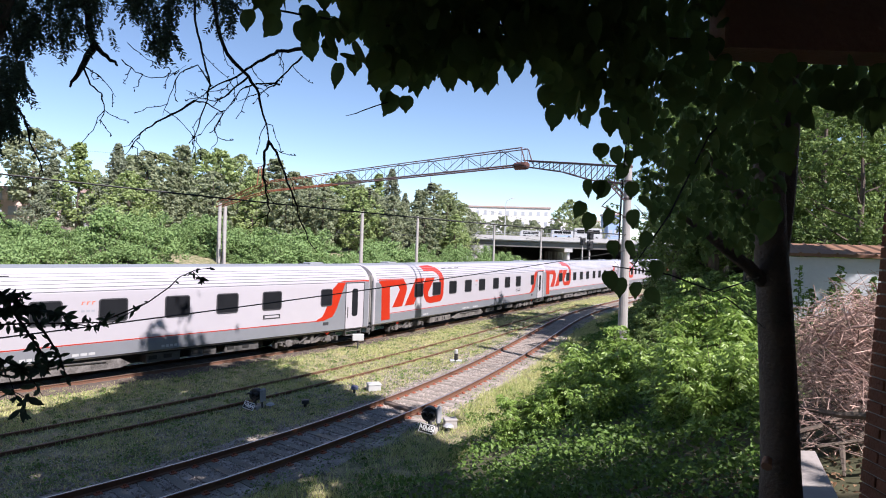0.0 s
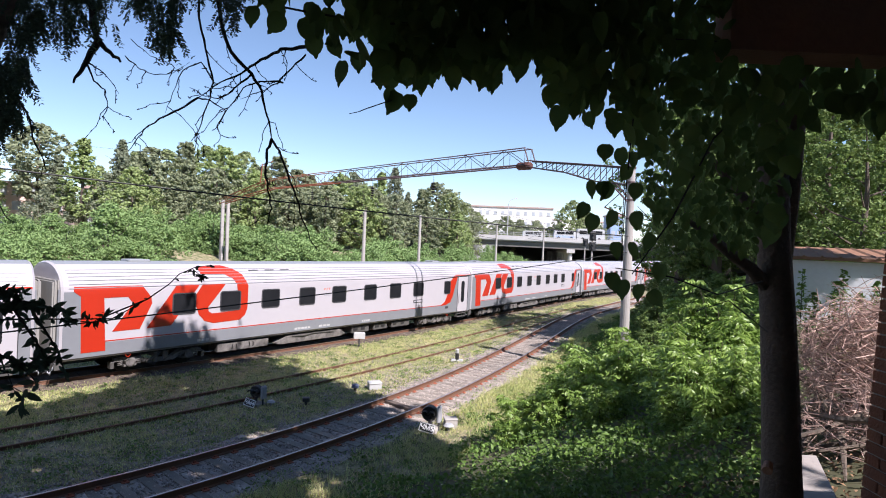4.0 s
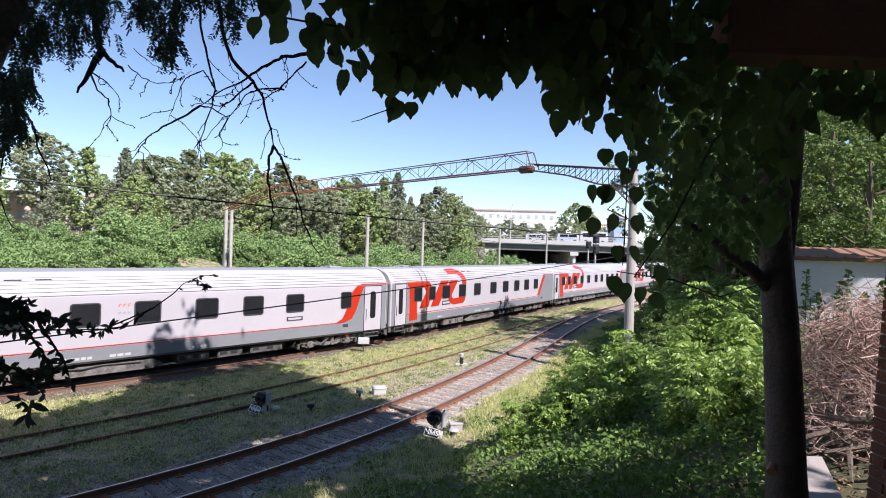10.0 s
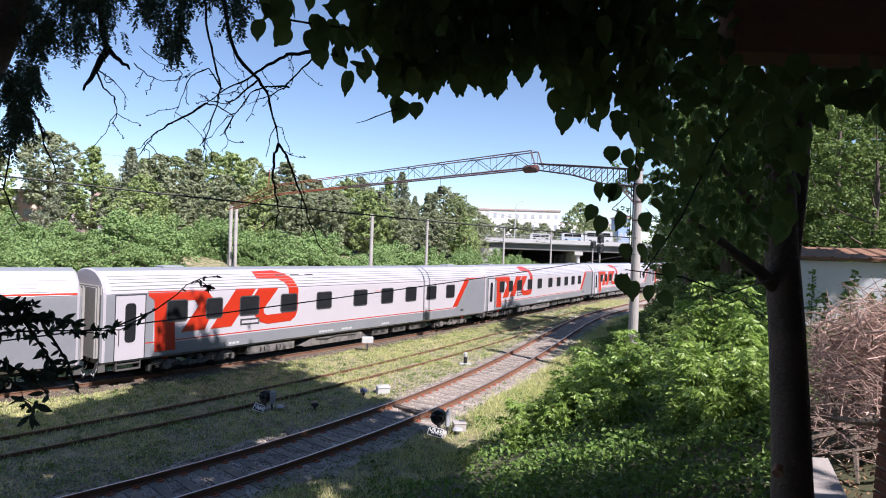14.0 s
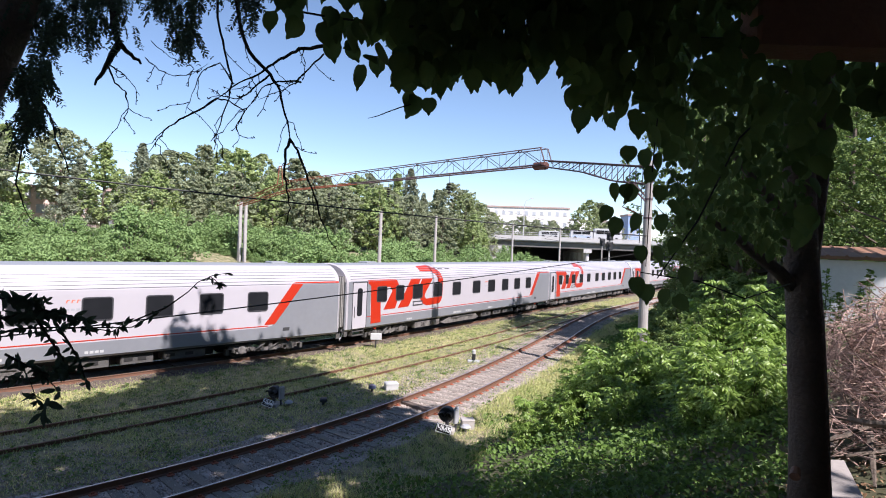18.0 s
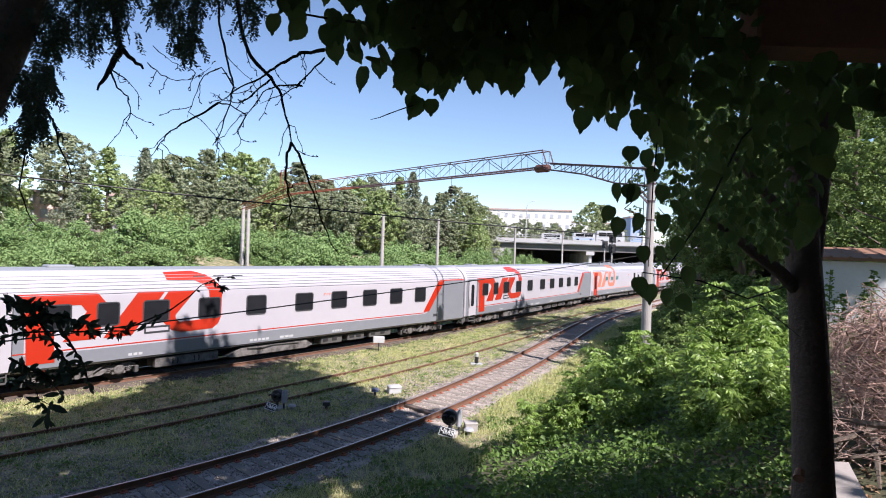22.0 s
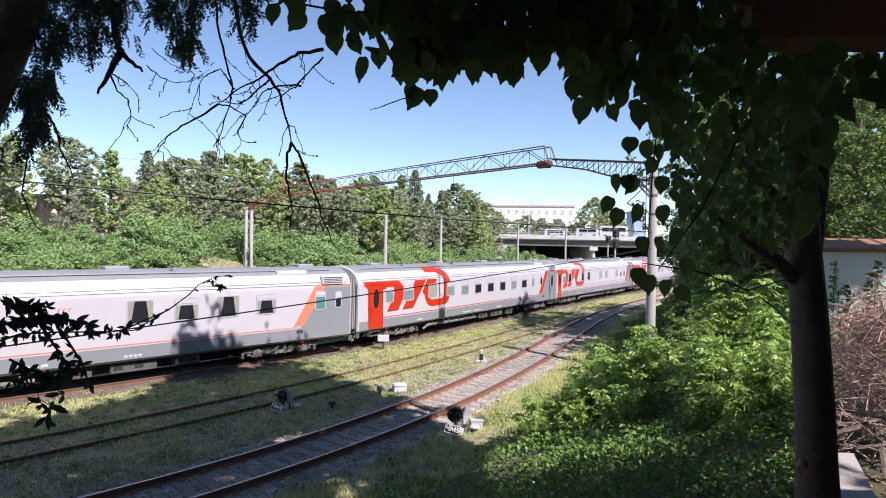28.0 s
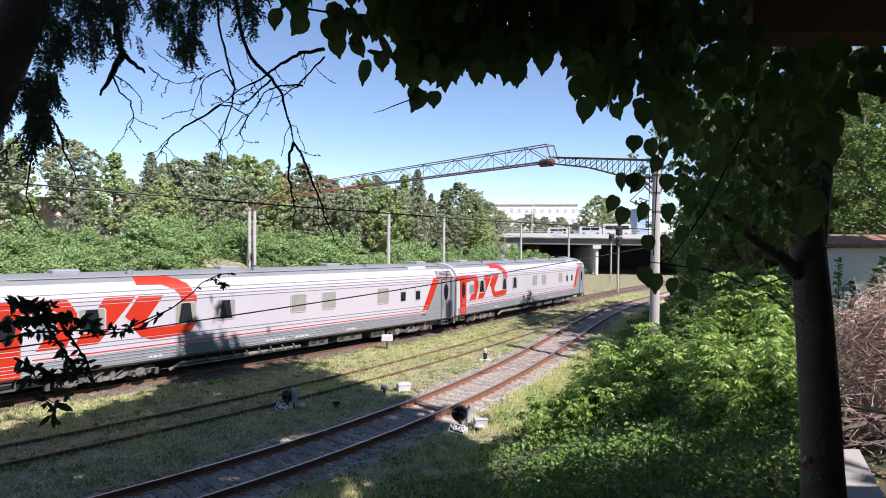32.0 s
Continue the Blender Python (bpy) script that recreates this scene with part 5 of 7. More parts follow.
def hedge():
    kinds = [make_shrub(21, 3.0, 4.0, "leaf_hedge", 0.145, 165, 30, "dense green shrub in the hedge"),
             make_shrub(22, 3.4, 3.4, "leaf_hedge", 0.15, 165, 30, "broad dense green shrub in the hedge"),
             make_shrub(23, 2.6, 4.6, "leaf_hedge", 0.145, 165, 30, "upright dense green shrub in the hedge")]
    rng = random.Random(8)
    first = {}
    for row, (o_a, o_b) in enumerate(((31, 20), (35, 24), (26.5, 16.5))):
        u = -14.0 + row * 1.3
        while u < (92 if row < 2 else 30):
            off = float(np.interp(u, [15, 45], [o_a, o_b])) + rng.uniform(-1.2, 1.2)
            x, y, _ = on_line("train", u, off)
            if row == 2 and math.hypot(x - LEG.x, y - LEG.y) < 9.0:
                s_near = 0.4
            else:
                s_near = 1.0
            if row < 2 and math.hypot(x - LEG.x, y - LEG.y) < 6.5:
                off += 5.5
                x, y, _ = on_line("train", u, off)
            if abs(x / y - LEG.x / LEG.y) < 0.045 and y < LEG.y + 2.0:
                u += 2.0
                continue
            k = rng.randrange(3)
            s = rng.uniform(0.82, 1.2) * (1.0 if u < 60 else 0.85) * float(np.interp(u, [-10, 18, 26, 60], [0.9, 1.08, 0.98, 0.9])) * float(np.interp(x, [-36, -25], [0.6, 1.0]))
            if abs(x / y - YARD_GAP.x / YARD_GAP.y) < 0.035:
                s *= 0.72
            if row == 2:
                s = min(s, 0.72) * s_near
            m = Matrix.Translation((x, y, g_z(x, y) - 0.2)) @ Matrix.Rotation(rng.uniform(0, 6.28), 4, "Z") @ Matrix.Diagonal((max(s, 0.7), max(s, 0.7), s * rng.uniform(0.85, 1.15), 1))
            if k not in first:
                first[k] = m
            else:
                copy_thing(kinds[k], m)
            u += rng.uniform(2.6, 4.0)
    for k, m in first.items():
        kinds[k].matrix_basis = m
    # taller shrubs close the hedge behind the portal's far legs
    for k in range(18):
        y = LEG.y + 3.6 + 2.3 * (k % 3)
        x = y * (LEG.x / LEG.y + (k - 11) * 0.0125)
        h = rng.uniform(1.0, 1.2)
        copy_thing(kinds[k % 3], Matrix.Translation((x, y, g_z(x, y) - 0.2)) @ Matrix.Rotation(k * 1.9, 4, "Z") @ Matrix.Diagonal((h, h, h * (1.1, 1.25, 0.95)[k % 3], 1)))
    # low ones at their feet
    for k in range(24):
        y = LEG.y + (1.7, 3.3)[k % 2]
        x = y * (LEG.x / LEG.y + (k - 13) * 0.0085)
        copy_thing(kinds[k % 3], Matrix.Translation((x, y, g_z(x, y) - 0.2)) @ Matrix.Rotation(k * 2.1, 4, "Z") @ Matrix.Diagonal((0.55, 0.55, (0.42, 0.7)[k % 2], 1)))
    # the hedge runs down to the bridge
    for r, d, top, k in ((70, 84, 8.6, 0), (92, 86, 8.4, 1), (112, 88, 7.4, 2), (128, 90, 6.6, 0), (144, 91, 5.4, 1), (158, 93, 4.2, 0), (100, 80, 6.0, 1), (122, 82, 5.0, 0)):
        q = spot(r, 0, d)
        z = g_z(q.x, q.y)
        h = (top - z) / (4.0, 3.4, 4.6)[k]
        copy_thing(kinds[k], Matrix.Translation((q.x, q.y, z - 0.2)) @ Matrix.Rotation(r, 4, "Z") @ Matrix.Diagonal((1.0, 1.0, h, 1)))


hedge()


def make_frond_shrub(seed, r, h, fronds, size, label):
    """A sapling whose leaves are fronds of paired pointed leaflets."""
    rng = np.random.default_rng(seed)
    t = empty("shrub", pose(0, 0, 0), label, "shrub", "shrubs on the bank")
    P, N, D = [], [], []
    stems = 9
    for k in range(stems):
        a = 6.283 * k / stems + rng.uniform(-0.4, 0.4)
        lean = r * rng.uniform(0.25, 0.85)
        top = np.array([math.cos(a) * lean, math.sin(a) * lean, h * rng.uniform(0.6, 1.05)])
        root = np.array([math.cos(a) * 0.08, math.sin(a) * 0.08, -0.3])
        Geo().tube([root, root * 0.5 + top * [0.35, 0.35, 0.5], top], [0.014, 0.010, 0.004], 5).make("stem", M["bark"], t)
        for _ in range(fronds // stems):
            f = rng.random() ** 0.6
            o = root + (top - root) * f + np.array([0, 0, 0.0])
            aa = rng.uniform(0, 6.283)
            way = np.array([math.cos(aa), math.sin(aa), rng.uniform(-0.1, 0.7) - 0.2 * (1 - f)])
            way /= np.linalg.norm(way)
            side = np.cross(way, [0, 0, 1.0])
            side /= np.linalg.norm(side)
            ln = rng.uniform(0.3, 0.55) * (1.15 - 0.5 * f)
            for j in range(6):
                c = o + way * ln * (0.25 + 0.15 * j) - np.array([0, 0, 0.10 * ln * (j / 5) ** 2 * 4])
                ways = (side, -side) if j < 5 else (way,)
                for w in ways:
                    P.append(c)
                    D.append(w * 1.0 + way * 0.55 + rng.normal(size=3) * 0.3 - np.array([0, 0, 0.85]))
                    N.append(np.array([way[0] * 0.5, way[1] * 0.5 - 0.55, 0.5]) + rng.normal(size=3) * 0.5)
    P, N, D = map(np.array, (P, N, D))
    v, f = leaf_fan(P, size * rng.uniform(0.7, 1.3, len(P)), N, D, [(0.0, 0.0), (0.19, -0.42), (0.0, -1.0), (-0.19, -0.42)], 0.08)
    mesh_arrays("foliage", v, f, M["leaf_bush"], t)
    return t


def bank_shrubs():
    kinds = [make_frond_shrub(31, 1.25, 1.7, 360, 0.135, "bright green sapling with paired pointed leaves on the bank"),
             make_frond_shrub(32, 1.4, 1.45, 360, 0.14, "bright green bushy sapling on the bank"),
             make_frond_shrub(33, 1.1, 2.1, 360, 0.13, "upright green sapling on the bank")]
    # right, down and depth of each shrub's middle, and its size
    rows = [(150, 250, 15.5, 0.8, 1), (168, 232, 16.5, 0.7, 0), (128, 262, 15, 0.5, 1), (190, 228, 16, 0.8, 0), (205, 215, 16.5, 0.85, 2), (240, 200, 17, 0.5, 1), (280, 185, 16.5, 0.85, 0), (305, 190, 15.5, 1.15, 1), (325, 175, 16, 0.95, 2), (345, 205, 15, 0.9, 0), (285, 235, 13, 0.75, 1), (372, 205, 13.5, 0.5, 2),
            (400, 225, 11.5, 0.78, 0), (455, 185, 12, 0.95, 2), (492, 160, 11, 0.95, 0), (498, 140, 11.5, 1.0, 2), (478, 180, 9.5, 0.9, 1), (475, 230, 9.5, 0.8, 1), (425, 280, 9, 0.45, 1), (492, 250, 8.2, 0.7, 0),
            (500, 95, 18, 0.9, 2), (430, 60, 25, 0.8, 0), (215, 170, 21, 0.7, 1), (240, 150, 23, 0.8, 0)]
    rng = random.Random(3)
    used = {}
    for r, dn, d, s, k in rows:
        q = spot(r, dn, d)
        m = Matrix.Translation((q.x, q.y, max(g_z(q.x, q.y) - 0.15, q.z - 1.25 * s))) @ Matrix.Rotation(rng.uniform(0, 6.28), 4, "Z") @ Matrix.Diagonal((s, s, s, 1))
        m.translation.z = g_z(q.x, q.y) - 0.1
        if k not in used:
            used[k] = m
        else:
            copy_thing(kinds[k], m)
    for k, m in used.items():
        kinds[k].matrix_basis = m
    dark = make_shrub(35, 1.5, 1.6, "leaf_bank", 0.10, 120, 26, "dark green bush on the shaded slope behind the post", group="bushes on the shaded slope")
    for k, (r, d, sc) in enumerate(((372, 29, 0.9), (395, 27, 1.0), (385, 34, 1.1), (415, 31, 1.2), (440, 27, 1.1), (425, 37, 1.3), (460, 32, 1.2), (400, 41, 1.2), (372, 39, 0.9), (480, 27, 1.1), (362, 25, 0.6), (410, 23, 0.8), (385, 22, 0.6))):
        q = spot(r, 0, d)
        m = Matrix.Translation((q.x, q.y, g_z(q.x, q.y) - 0.15)) @ Matrix.Rotation(k * 2.3, 4, "Z") @ Matrix.Diagonal((sc, sc, sc, 1))
        if k:
            copy_thing(dark, m)
        else:
            first = m
    dark.matrix_basis = first


bank_shrubs()


def ground_cover():
    rng = np.random.default_rng(41)
    # creepers on the bank
    n = 430000
    x, y = rng.uniform(-9, 16, n), rng.uniform(2.5, 30, n)
    u, v = x * CO + y * SI, -x * SI + y * CO
    w = line_v("near", u) - v
    near = rng.random(n) < np.clip(1.5 - y / 9, 0.14, 1)
    ok = (w > 3.6 + 0.8 * np.sin(u * 0.8) + 0.5 * np.sin(u * 2.3)) & (w < 16) & near & ~((x > 0.60 * y) & (y < 9))
    x, y, w = x[ok], y[ok], w[ok]
    hump = 0.30 + 0.24 * np.sin(x * 1.7 + 2 * np.sin(y)) * np.sin(y * 1.3)
    z = ground_z(x, y) + rng.random(len(x)) ** 0.8 * hump * np.clip((w - 3) / 2, 0.25, 1) + 0.02
    v_, f_ = leaf_cloud(np.stack([x, y, z], 1), np.clip(0.021 + 0.0038 * y, 0.033, 0.08), rng, up=0.45, long=1.5, jitter=0.5)
    tagged(mesh_arrays("creeper", v_, f_, M["leaf_cover"]), "low creeping plants covering the shaded bank", "ground cover", kind="stuff")
    n = 60000
    x, y = rng.uniform(6, 26, n), rng.uniform(22, 50, n)
    w = line_v("near", x * CO + y * SI) + x * SI - y * CO
    ok = (w > 3.4 + 0.6 * np.sin(y)) & (w < 14)
    x, y = x[ok], y[ok]
    z = ground_z(x, y) + rng.random(len(x)) * 0.3
    v_, f_ = leaf_cloud(np.stack([x, y, z], 1), 0.11, rng, up=0.45, long=1.5, jitter=0.5)
    tagged(mesh_arrays("creeper", v_, f_, M["leaf_cover"]), "low creeping plants on the slope behind the post", "ground cover", kind="stuff")
    # grass blades
    n = 1500000
    tufts = 70000
    tu, tv, tr = rng.uniform(-6, 62, tufts), rng.uniform(6, 44, tufts), rng.uniform(0.05, 0.3, tufts)
    own = rng.integers(0, tufts, n)
    u = tu[own] + rng.normal(size=n) * tr[own]
    v = tv[own] + rng.normal(size=n) * tr[own]
    x, y = u * CO - v * SI, u * SI + v * CO
    dist = np.hypot(x, y)
    keep = (rng.random(n) < np.clip(20 / dist, 0, 1))
    wa, wb, wc = v - line_v("near", u), v - line_v("middle", u), v - line_v("train", u)
    patch = 0.5 + 0.5 * np.sin(x * 0.7 + 1.7 * np.sin(y * 0.43)) * np.sin(y * 0.6 + 0.9 * np.sin(x * 0.8))
    keep &= (np.abs(wa) > 1.35 + 0.3 * np.sin(u * 1.9) + 0.25 * np.sin(u * 5.3)) & (wa > -4.6) & (np.abs(wc) > 1.05 + 0.25 * np.sin(u * 2.1)) & (wc < 3)
    keep &= rng.random(n) < 0.22 + 0.78 * patch ** 1.2
    tall = np.where(wa < -1.9, 2.0, 1.0) * np.where(np.abs(np.abs(wb) - 0.8) < 0.15, 1.3, 1.0)
    x, y, tall = x[keep], y[keep], tall[keep]
    n = len(x)
    h = rng.uniform(0.04, 0.13, n) * tall
    a = rng.uniform(0, 6.28, n)
    wd = (0.008 + 0.008 * rng.random(n)) * np.clip(np.hypot(x, y) / 22, 0.8, 1.6)
    lean = rng.normal(size=(n, 2)) * h[:, None] * 0.45
    z0 = ground_z(x, y) - 0.01
    b0 = np.stack([x - np.cos(a) * wd, y - np.sin(a) * wd, z0], 1)
    b1 = np.stack([x + np.cos(a) * wd, y + np.sin(a) * wd, z0], 1)
    tp = np.stack([x + lean[:, 0], y + lean[:, 1], z0 + h], 1)
    verts = np.stack([b0, b1, tp], 1).reshape(-1, 3)
    tagged(mesh_arrays("grass", verts, np.arange(n * 3).reshape(-1, 3), M["blade"]), "short dry grass between the tracks", "grass", kind="stuff")
    # low leafy weeds among the grass
    n = 9000
    cu, cv, cr = rng.uniform(-6, 50, n), rng.uniform(8, 42, n), rng.uniform(0.06, 0.32, n) ** 1.0
    own = rng.integers(0, n, 130000)
    u, v = cu[own] + rng.normal(size=130000) * cr[own] * 0.6, cv[own] + rng.normal(size=130000) * cr[own] * 0.6
    x, y = u * CO - v * SI, u * SI + v * CO
    wa, wc = v - line_v("near", u), v - line_v("train", u)
    ok = (np.abs(wa) > 1.2) & (wa > -4.5) & (np.abs(wc) > 1.7) & (wc < 3)
    x, y, own = x[ok], y[ok], own[ok]
    z = ground_z(x, y) + rng.random(len(x)) * (0.03 + 0.35 * cr[own])
    v_, f_ = leaf_cloud(np.stack([x, y, z], 1), 0.042, rng, up=0.7, long=1.5, jitter=0.5)
    tagged(mesh_arrays("low_weed", v_, f_, M["leaf_cover"]), "low leafy green weeds scattered over the grass", "weeds", kind="stuff")
    # loose stones of the near bed
    n = 34000
    u = rng.uniform(-3, 46, n)
    off = np.where(rng.random(n) < 0.55, rng.normal(size=n) * 1.0, 1.2 + np.abs(rng.normal(size=n)) * 2.2)
    xy = np.array([on_line("near", float(a_), float(b_))[:2] for a_, b_ in zip(u, off)])
    r = rng.uniform(0.016, 0.042, n)
    o = np.array([(1, 0, 0), (-1, 0, 0), (0, 1, 0), (0, -1, 0), (0, 0, 1), (0, 0, -1)], float)
    tri = np.array([(0, 2, 4), (2, 1, 4), (1, 3, 4), (3, 0, 4), (2, 0, 5), (1, 2, 5), (3, 1, 5), (0, 3, 5)])
    verts = np.concatenate([xy, np.where(np.abs(off) < 1.6, 0.02, -0.012)[:, None]], 1)[:, None] + (o[None] * rng.uniform(0.6, 1.3, (n, 6, 1))) * r[:, None, None]
    tris = (np.arange(n)[:, None, None] * 6 + tri[None]).reshape(-1, 3)
    tagged(mesh_arrays("loose_stones", verts.reshape(-1, 3), tris, M["stone"]), "loose grey ballast stones on and beside the near track", "stones", kind="stuff")


ground_cover()


def bank_trees():
    """Trees on the house's side: the ones that stand behind the bank shrubs and those whose crowns shade the tracks."""
    t1 = make_tree(51, 12, 4.2, "round", "leaf_bank", 0.115, 420, 36, "leafy green tree beside the low shed", 0.15)
    t2 = make_tree(52, 13, 4.0, "round", "leaf_bank", 0.15, 300, 30, "shady leafy tree on the bank", 0.2)
    rows = [(670, 24, t1, 0.80), (760, 27, t1, 0.95), (640, 34, t1, 1.1), (710, 40, t1, 1.2), (860, 24, t1, 1.0), (470, 34, t2, 0.62), (430, 42, t2, 0.7), (540, 30, t2, 0.8), (735, 20, t2, 0.55), (390, 52, t2, 0.7), (500, 45, t2, 0.9), (585, 26, t2, 0.72), (415, 36, t2, 1.05), (480, 33, t2, 1.1), (545, 37, t2, 1.2)]
    first = {}
    rng = random.Random(77)
    for r, d, t, s in rows:
        q = spot(r, 0, d)
        m = Matrix.Translation((q.x, q.y, g_z(q.x, q.y) - 0.2)) @ Matrix.Rotation(rng.uniform(0, 6.28), 4, "Z") @ Matrix.Diagonal((s, s, s, 1))
        if t not in first:
            first[t] = m
            tagged(t, group="trees on the bank")
        else:
            copy_thing(t, m)
    for t, m in first.items():
        t.matrix_basis = m


bank_trees()

# ---- the porch, the near tree and the vine ----
def serrated(half, teeth=0.018):
    """A toothed outline from one half of a leaf."""
    out = []
    for (x0, y0), (x1, y1) in zip(half, half[1:]):
        out += [(x0, y0), ((x0 + x1) / 2 + teeth, (y0 + y1) / 2)]
    out.append(half[-1])
    return out + [(-x, y) for x, y in out[-2:0:-1]]


HEART = serrated([(0.0, -0.01), (0.17, 0.01), (0.33, -0.12), (0.39, -0.32), (0.37, -0.52), (0.27, -0.73), (0.11, -0.90), (0.0, -1.10)], 0.024)
OVAL = [(0.0, 0.0), (0.14, -0.2), (0.19, -0.45), (0.13, -0.75), (0.0, -1.0), (-0.13, -0.75), (-0.19, -0.45), (-0.14, -0.2)]


def spots(r, dn, d):
    """Many places at once, as spot() gives them."""
    A = np.array(_axes)
    c = np.stack([r / 1000 * d, -dn / 1000 * d, -d], 1)
    return np.array(EYE)[None] + c @ A.T


def vine():
    rng = np.random.default_rng(61)
    global VINE
    v = VINE = empty("climbing_vine", pose(0, 0, 0), "dark heart-leaved vine hanging from the porch beam in shade", "vine")
    # how far down the leaves hang, from one side to the other
    R = np.array([-345, -290, -245, -190, -145, -120, -85, -50, 0, 46, 86, 121, 160, 176, 216, 256, 276, 316, 346, 366, 400, 470, 540, 580, 620, 680, 720, 800, 900])
    D = np.array([-395, -400, -345, -312, -318, -290, -262, -262, -282, -268, -275, -305, -312, -250, -232, -205, -222, -165, -150, -10, 35, 48, 40, 15, -200, -215, -205, -185, -180])

    def put(n, r0, r1, top, d0, d1, s0, s1, gap=0.0, power=1.0):
        r = rng.uniform(r0, r1, n)
        low = np.interp(r, R, D) - gap + 12 * np.sin(r * 0.11) + 9 * np.sin(r * 0.29)
        f = rng.random(n) ** power
        dn = top + (low - 42 - top) * f
        d = rng.uniform(d0, d1, n)
        size = rng.uniform(s0, s1, n)
        keep = (dn < low - size * 950 / d) & (rng.random(n) < np.interp(r, [-350, -180, -60], [0.16, 0.35, 1.0])) & ~((r > 505) & (dn < -350)) & ((r < 330) | (size < 0.075) | (rng.random(n) < np.interp(dn, [-300, -120, 60], [1, 0.55, 0.3])))
        p, size = spots(r, dn, d)[keep], size[keep]
        k = len(p)
        down = np.tile([0.0, 0, -1.0], (k, 1)) + rng.normal(size=(k, 3)) * 0.42
        nrm = np.tile([0.0, -1.0, 0.25], (k, 1)) + rng.normal(size=(k, 3)) * 0.75
        return leaf_fan(p, size, nrm, down, HEART)

    sets = [put(640, -350, 340, -560, 1.7, 2.3, 0.06, 0.092, 0, 0.75), put(900, -200, 360, -640, 1.8, 2.6, 0.065, 0.095, 40, 1.0),
            put(150, 330, 580, -520, 2.2, 3.2, 0.06, 0.085, 150, 0.9), put(170, 330, 580, -560, 3.0, 4.2, 0.07, 0.09, 130, 1.0), put(420, 560, 950, -560, 2.0, 3.0, 0.07, 0.11, 10, 0.9),
            put(190, 340, 500, -600, 2.0, 2.9, 0.06, 0.085, 300, 1.0), put(1050, 328, 600, -420, 2.6, 3.5, 0.038, 0.058, 8, 0.95), put(850, 345, 640, -420, 3.8, 5.6, 0.05, 0.07, 6, 1.0),
            put(1100, -150, 900, -900, 1.7, 2.8, 0.06, 0.09, 120, 1.0)]
    off, V, F = 0, [], []
    for a, b in sets:
        V.append(a)
        F.append(b + off)
        off += len(a)
    mesh_arrays("foliage", np.concatenate(V), np.concatenate(F), M["leaf_vine"], v)
    # leaves that hang free of the mass
    singles = [(-345, -405, 1.9), (-305, -415, 1.9), (-292, -390, 1.9), (-255, -385, 1.9), (-238, -355, 2.0), (-205, -345, 2.0), (-185, -310, 2.0), (-158, -325, 2.0), (-120, -300, 2.0), (-102, -262, 2.0), (-85, -255, 2.0), (-65, -252, 2.0),
               (-38, -292, 2.0), (10, -300, 2.0), (85, -298, 2.0), (185, -275, 2.0), (200, -235, 2.0), (235, -235, 2.0), (262, -220, 2.0), (290, -200, 2.0), (316, -185, 2.0), (262, -130, 2.1), (290, -125, 2.1), (298, -150, 2.1), (268, -66, 2.2),
               (300, -70, 2.2), (318, -90, 2.2), (328, -20, 2.1), (300, 38, 2.1), (282, 32, 2.1), (322, 60, 2.1), (350, 50, 2.2), (372, 78, 2.2), (420, 60, 2.1), (470, 110, 2.2), (432, 130, 2.2), (520, 85, 2.3), (545, 110, 2.3), (495, 70, 2.2), (390, 40, 2.0), (345, -130, 2.1), (336, -50, 2.0), (352, -95, 2.3), (362, -20, 2.4), (378, 15, 2.5), (410, -30, 2.6), (445, 20, 2.6), (475, -15, 2.7), (505, 25, 2.8), (430, -75, 2.7), (392, -110, 2.6)]
    singles = [q for q in singles if not (q[0] > 225 and q[1] > -240)]
    # a loose fringe of smaller leaves before the concrete post
    fringe = [(281, -188), (306, -182), (256, -124), (273, -122), (293, -118), (248, -84), (263, -64), (299, -70), (336, -70), (301, -16), (329, -16), (293, 38), (313, 50), (343, 58), (361, 70), (323, -150), (336, -120), (331, -175), (352, -95), (365, -30), (380, 20)]
    singles += [(r, dn + 20, 2.15) for r, dn in fringe]
    s = np.array(singles)
    k = len(s)
    p = spots(s[:, 0], s[:, 1] - 20, s[:, 2])
    down = np.tile([0.0, 0, -1.0], (k, 1)) + rng.normal(size=(k, 3)) * 0.3
    nrm = np.tile([0.0, -1.0, 0.2], (k, 1)) + rng.normal(size=(k, 3)) * 0.25
    for i in range(k):
        vv, ff = leaf_fan(p[i:i + 1], np.array([rng.uniform(0.068, 0.088) if s[i, 0] < 225 or s[i, 1] < -240 else rng.uniform(0.062, 0.08)]), nrm[i:i + 1], down[i:i + 1], HEART)
        mesh_arrays("leaf", vv, ff, M["leaf_vine"], v)
    # woody stems
    for pts, r0 in (([(-330, -430, 1.95), (-250, -415, 2.0), (-120, -395, 2.0), (60, -400, 2.1), (260, -380, 2.1), (480, -370, 2.2)], 0.006),
                    ([(310, -420, 2.0), (330, -250, 2.1), (318, -120, 2.15), (310, 20, 2.1)], 0.004), ([(600, -330, 2.6), (470, -200, 2.5), (400, -60, 2.3), (330, 40, 2.15)], 0.006),
                    ([(560, 50, 3.0), (480, 75, 2.4), (400, 45, 2.2), (300, 30, 2.1)], 0.005), ([(570, 140, 3.2), (500, 85, 2.5), (440, 105, 2.2)], 0.004)):
        Geo().tube([spot(*q) for q in pts], [r0 * 0.65] * (len(pts) - 1) + [r0 * 0.35], 5).make("stem", M["twig"], v)
    Geo().tube([spot(-90, -262, 2.0), spot(-115, -255, 2.0), (spot(-140, -246, 2.0)), spot(-155, -240, 2.0), spot(-172, -236, 2.0)], [0.0025, 0.002, 0.002, 0.0016, 0.001], 5).make("dry_tendril", M["twig"], v)


vine()


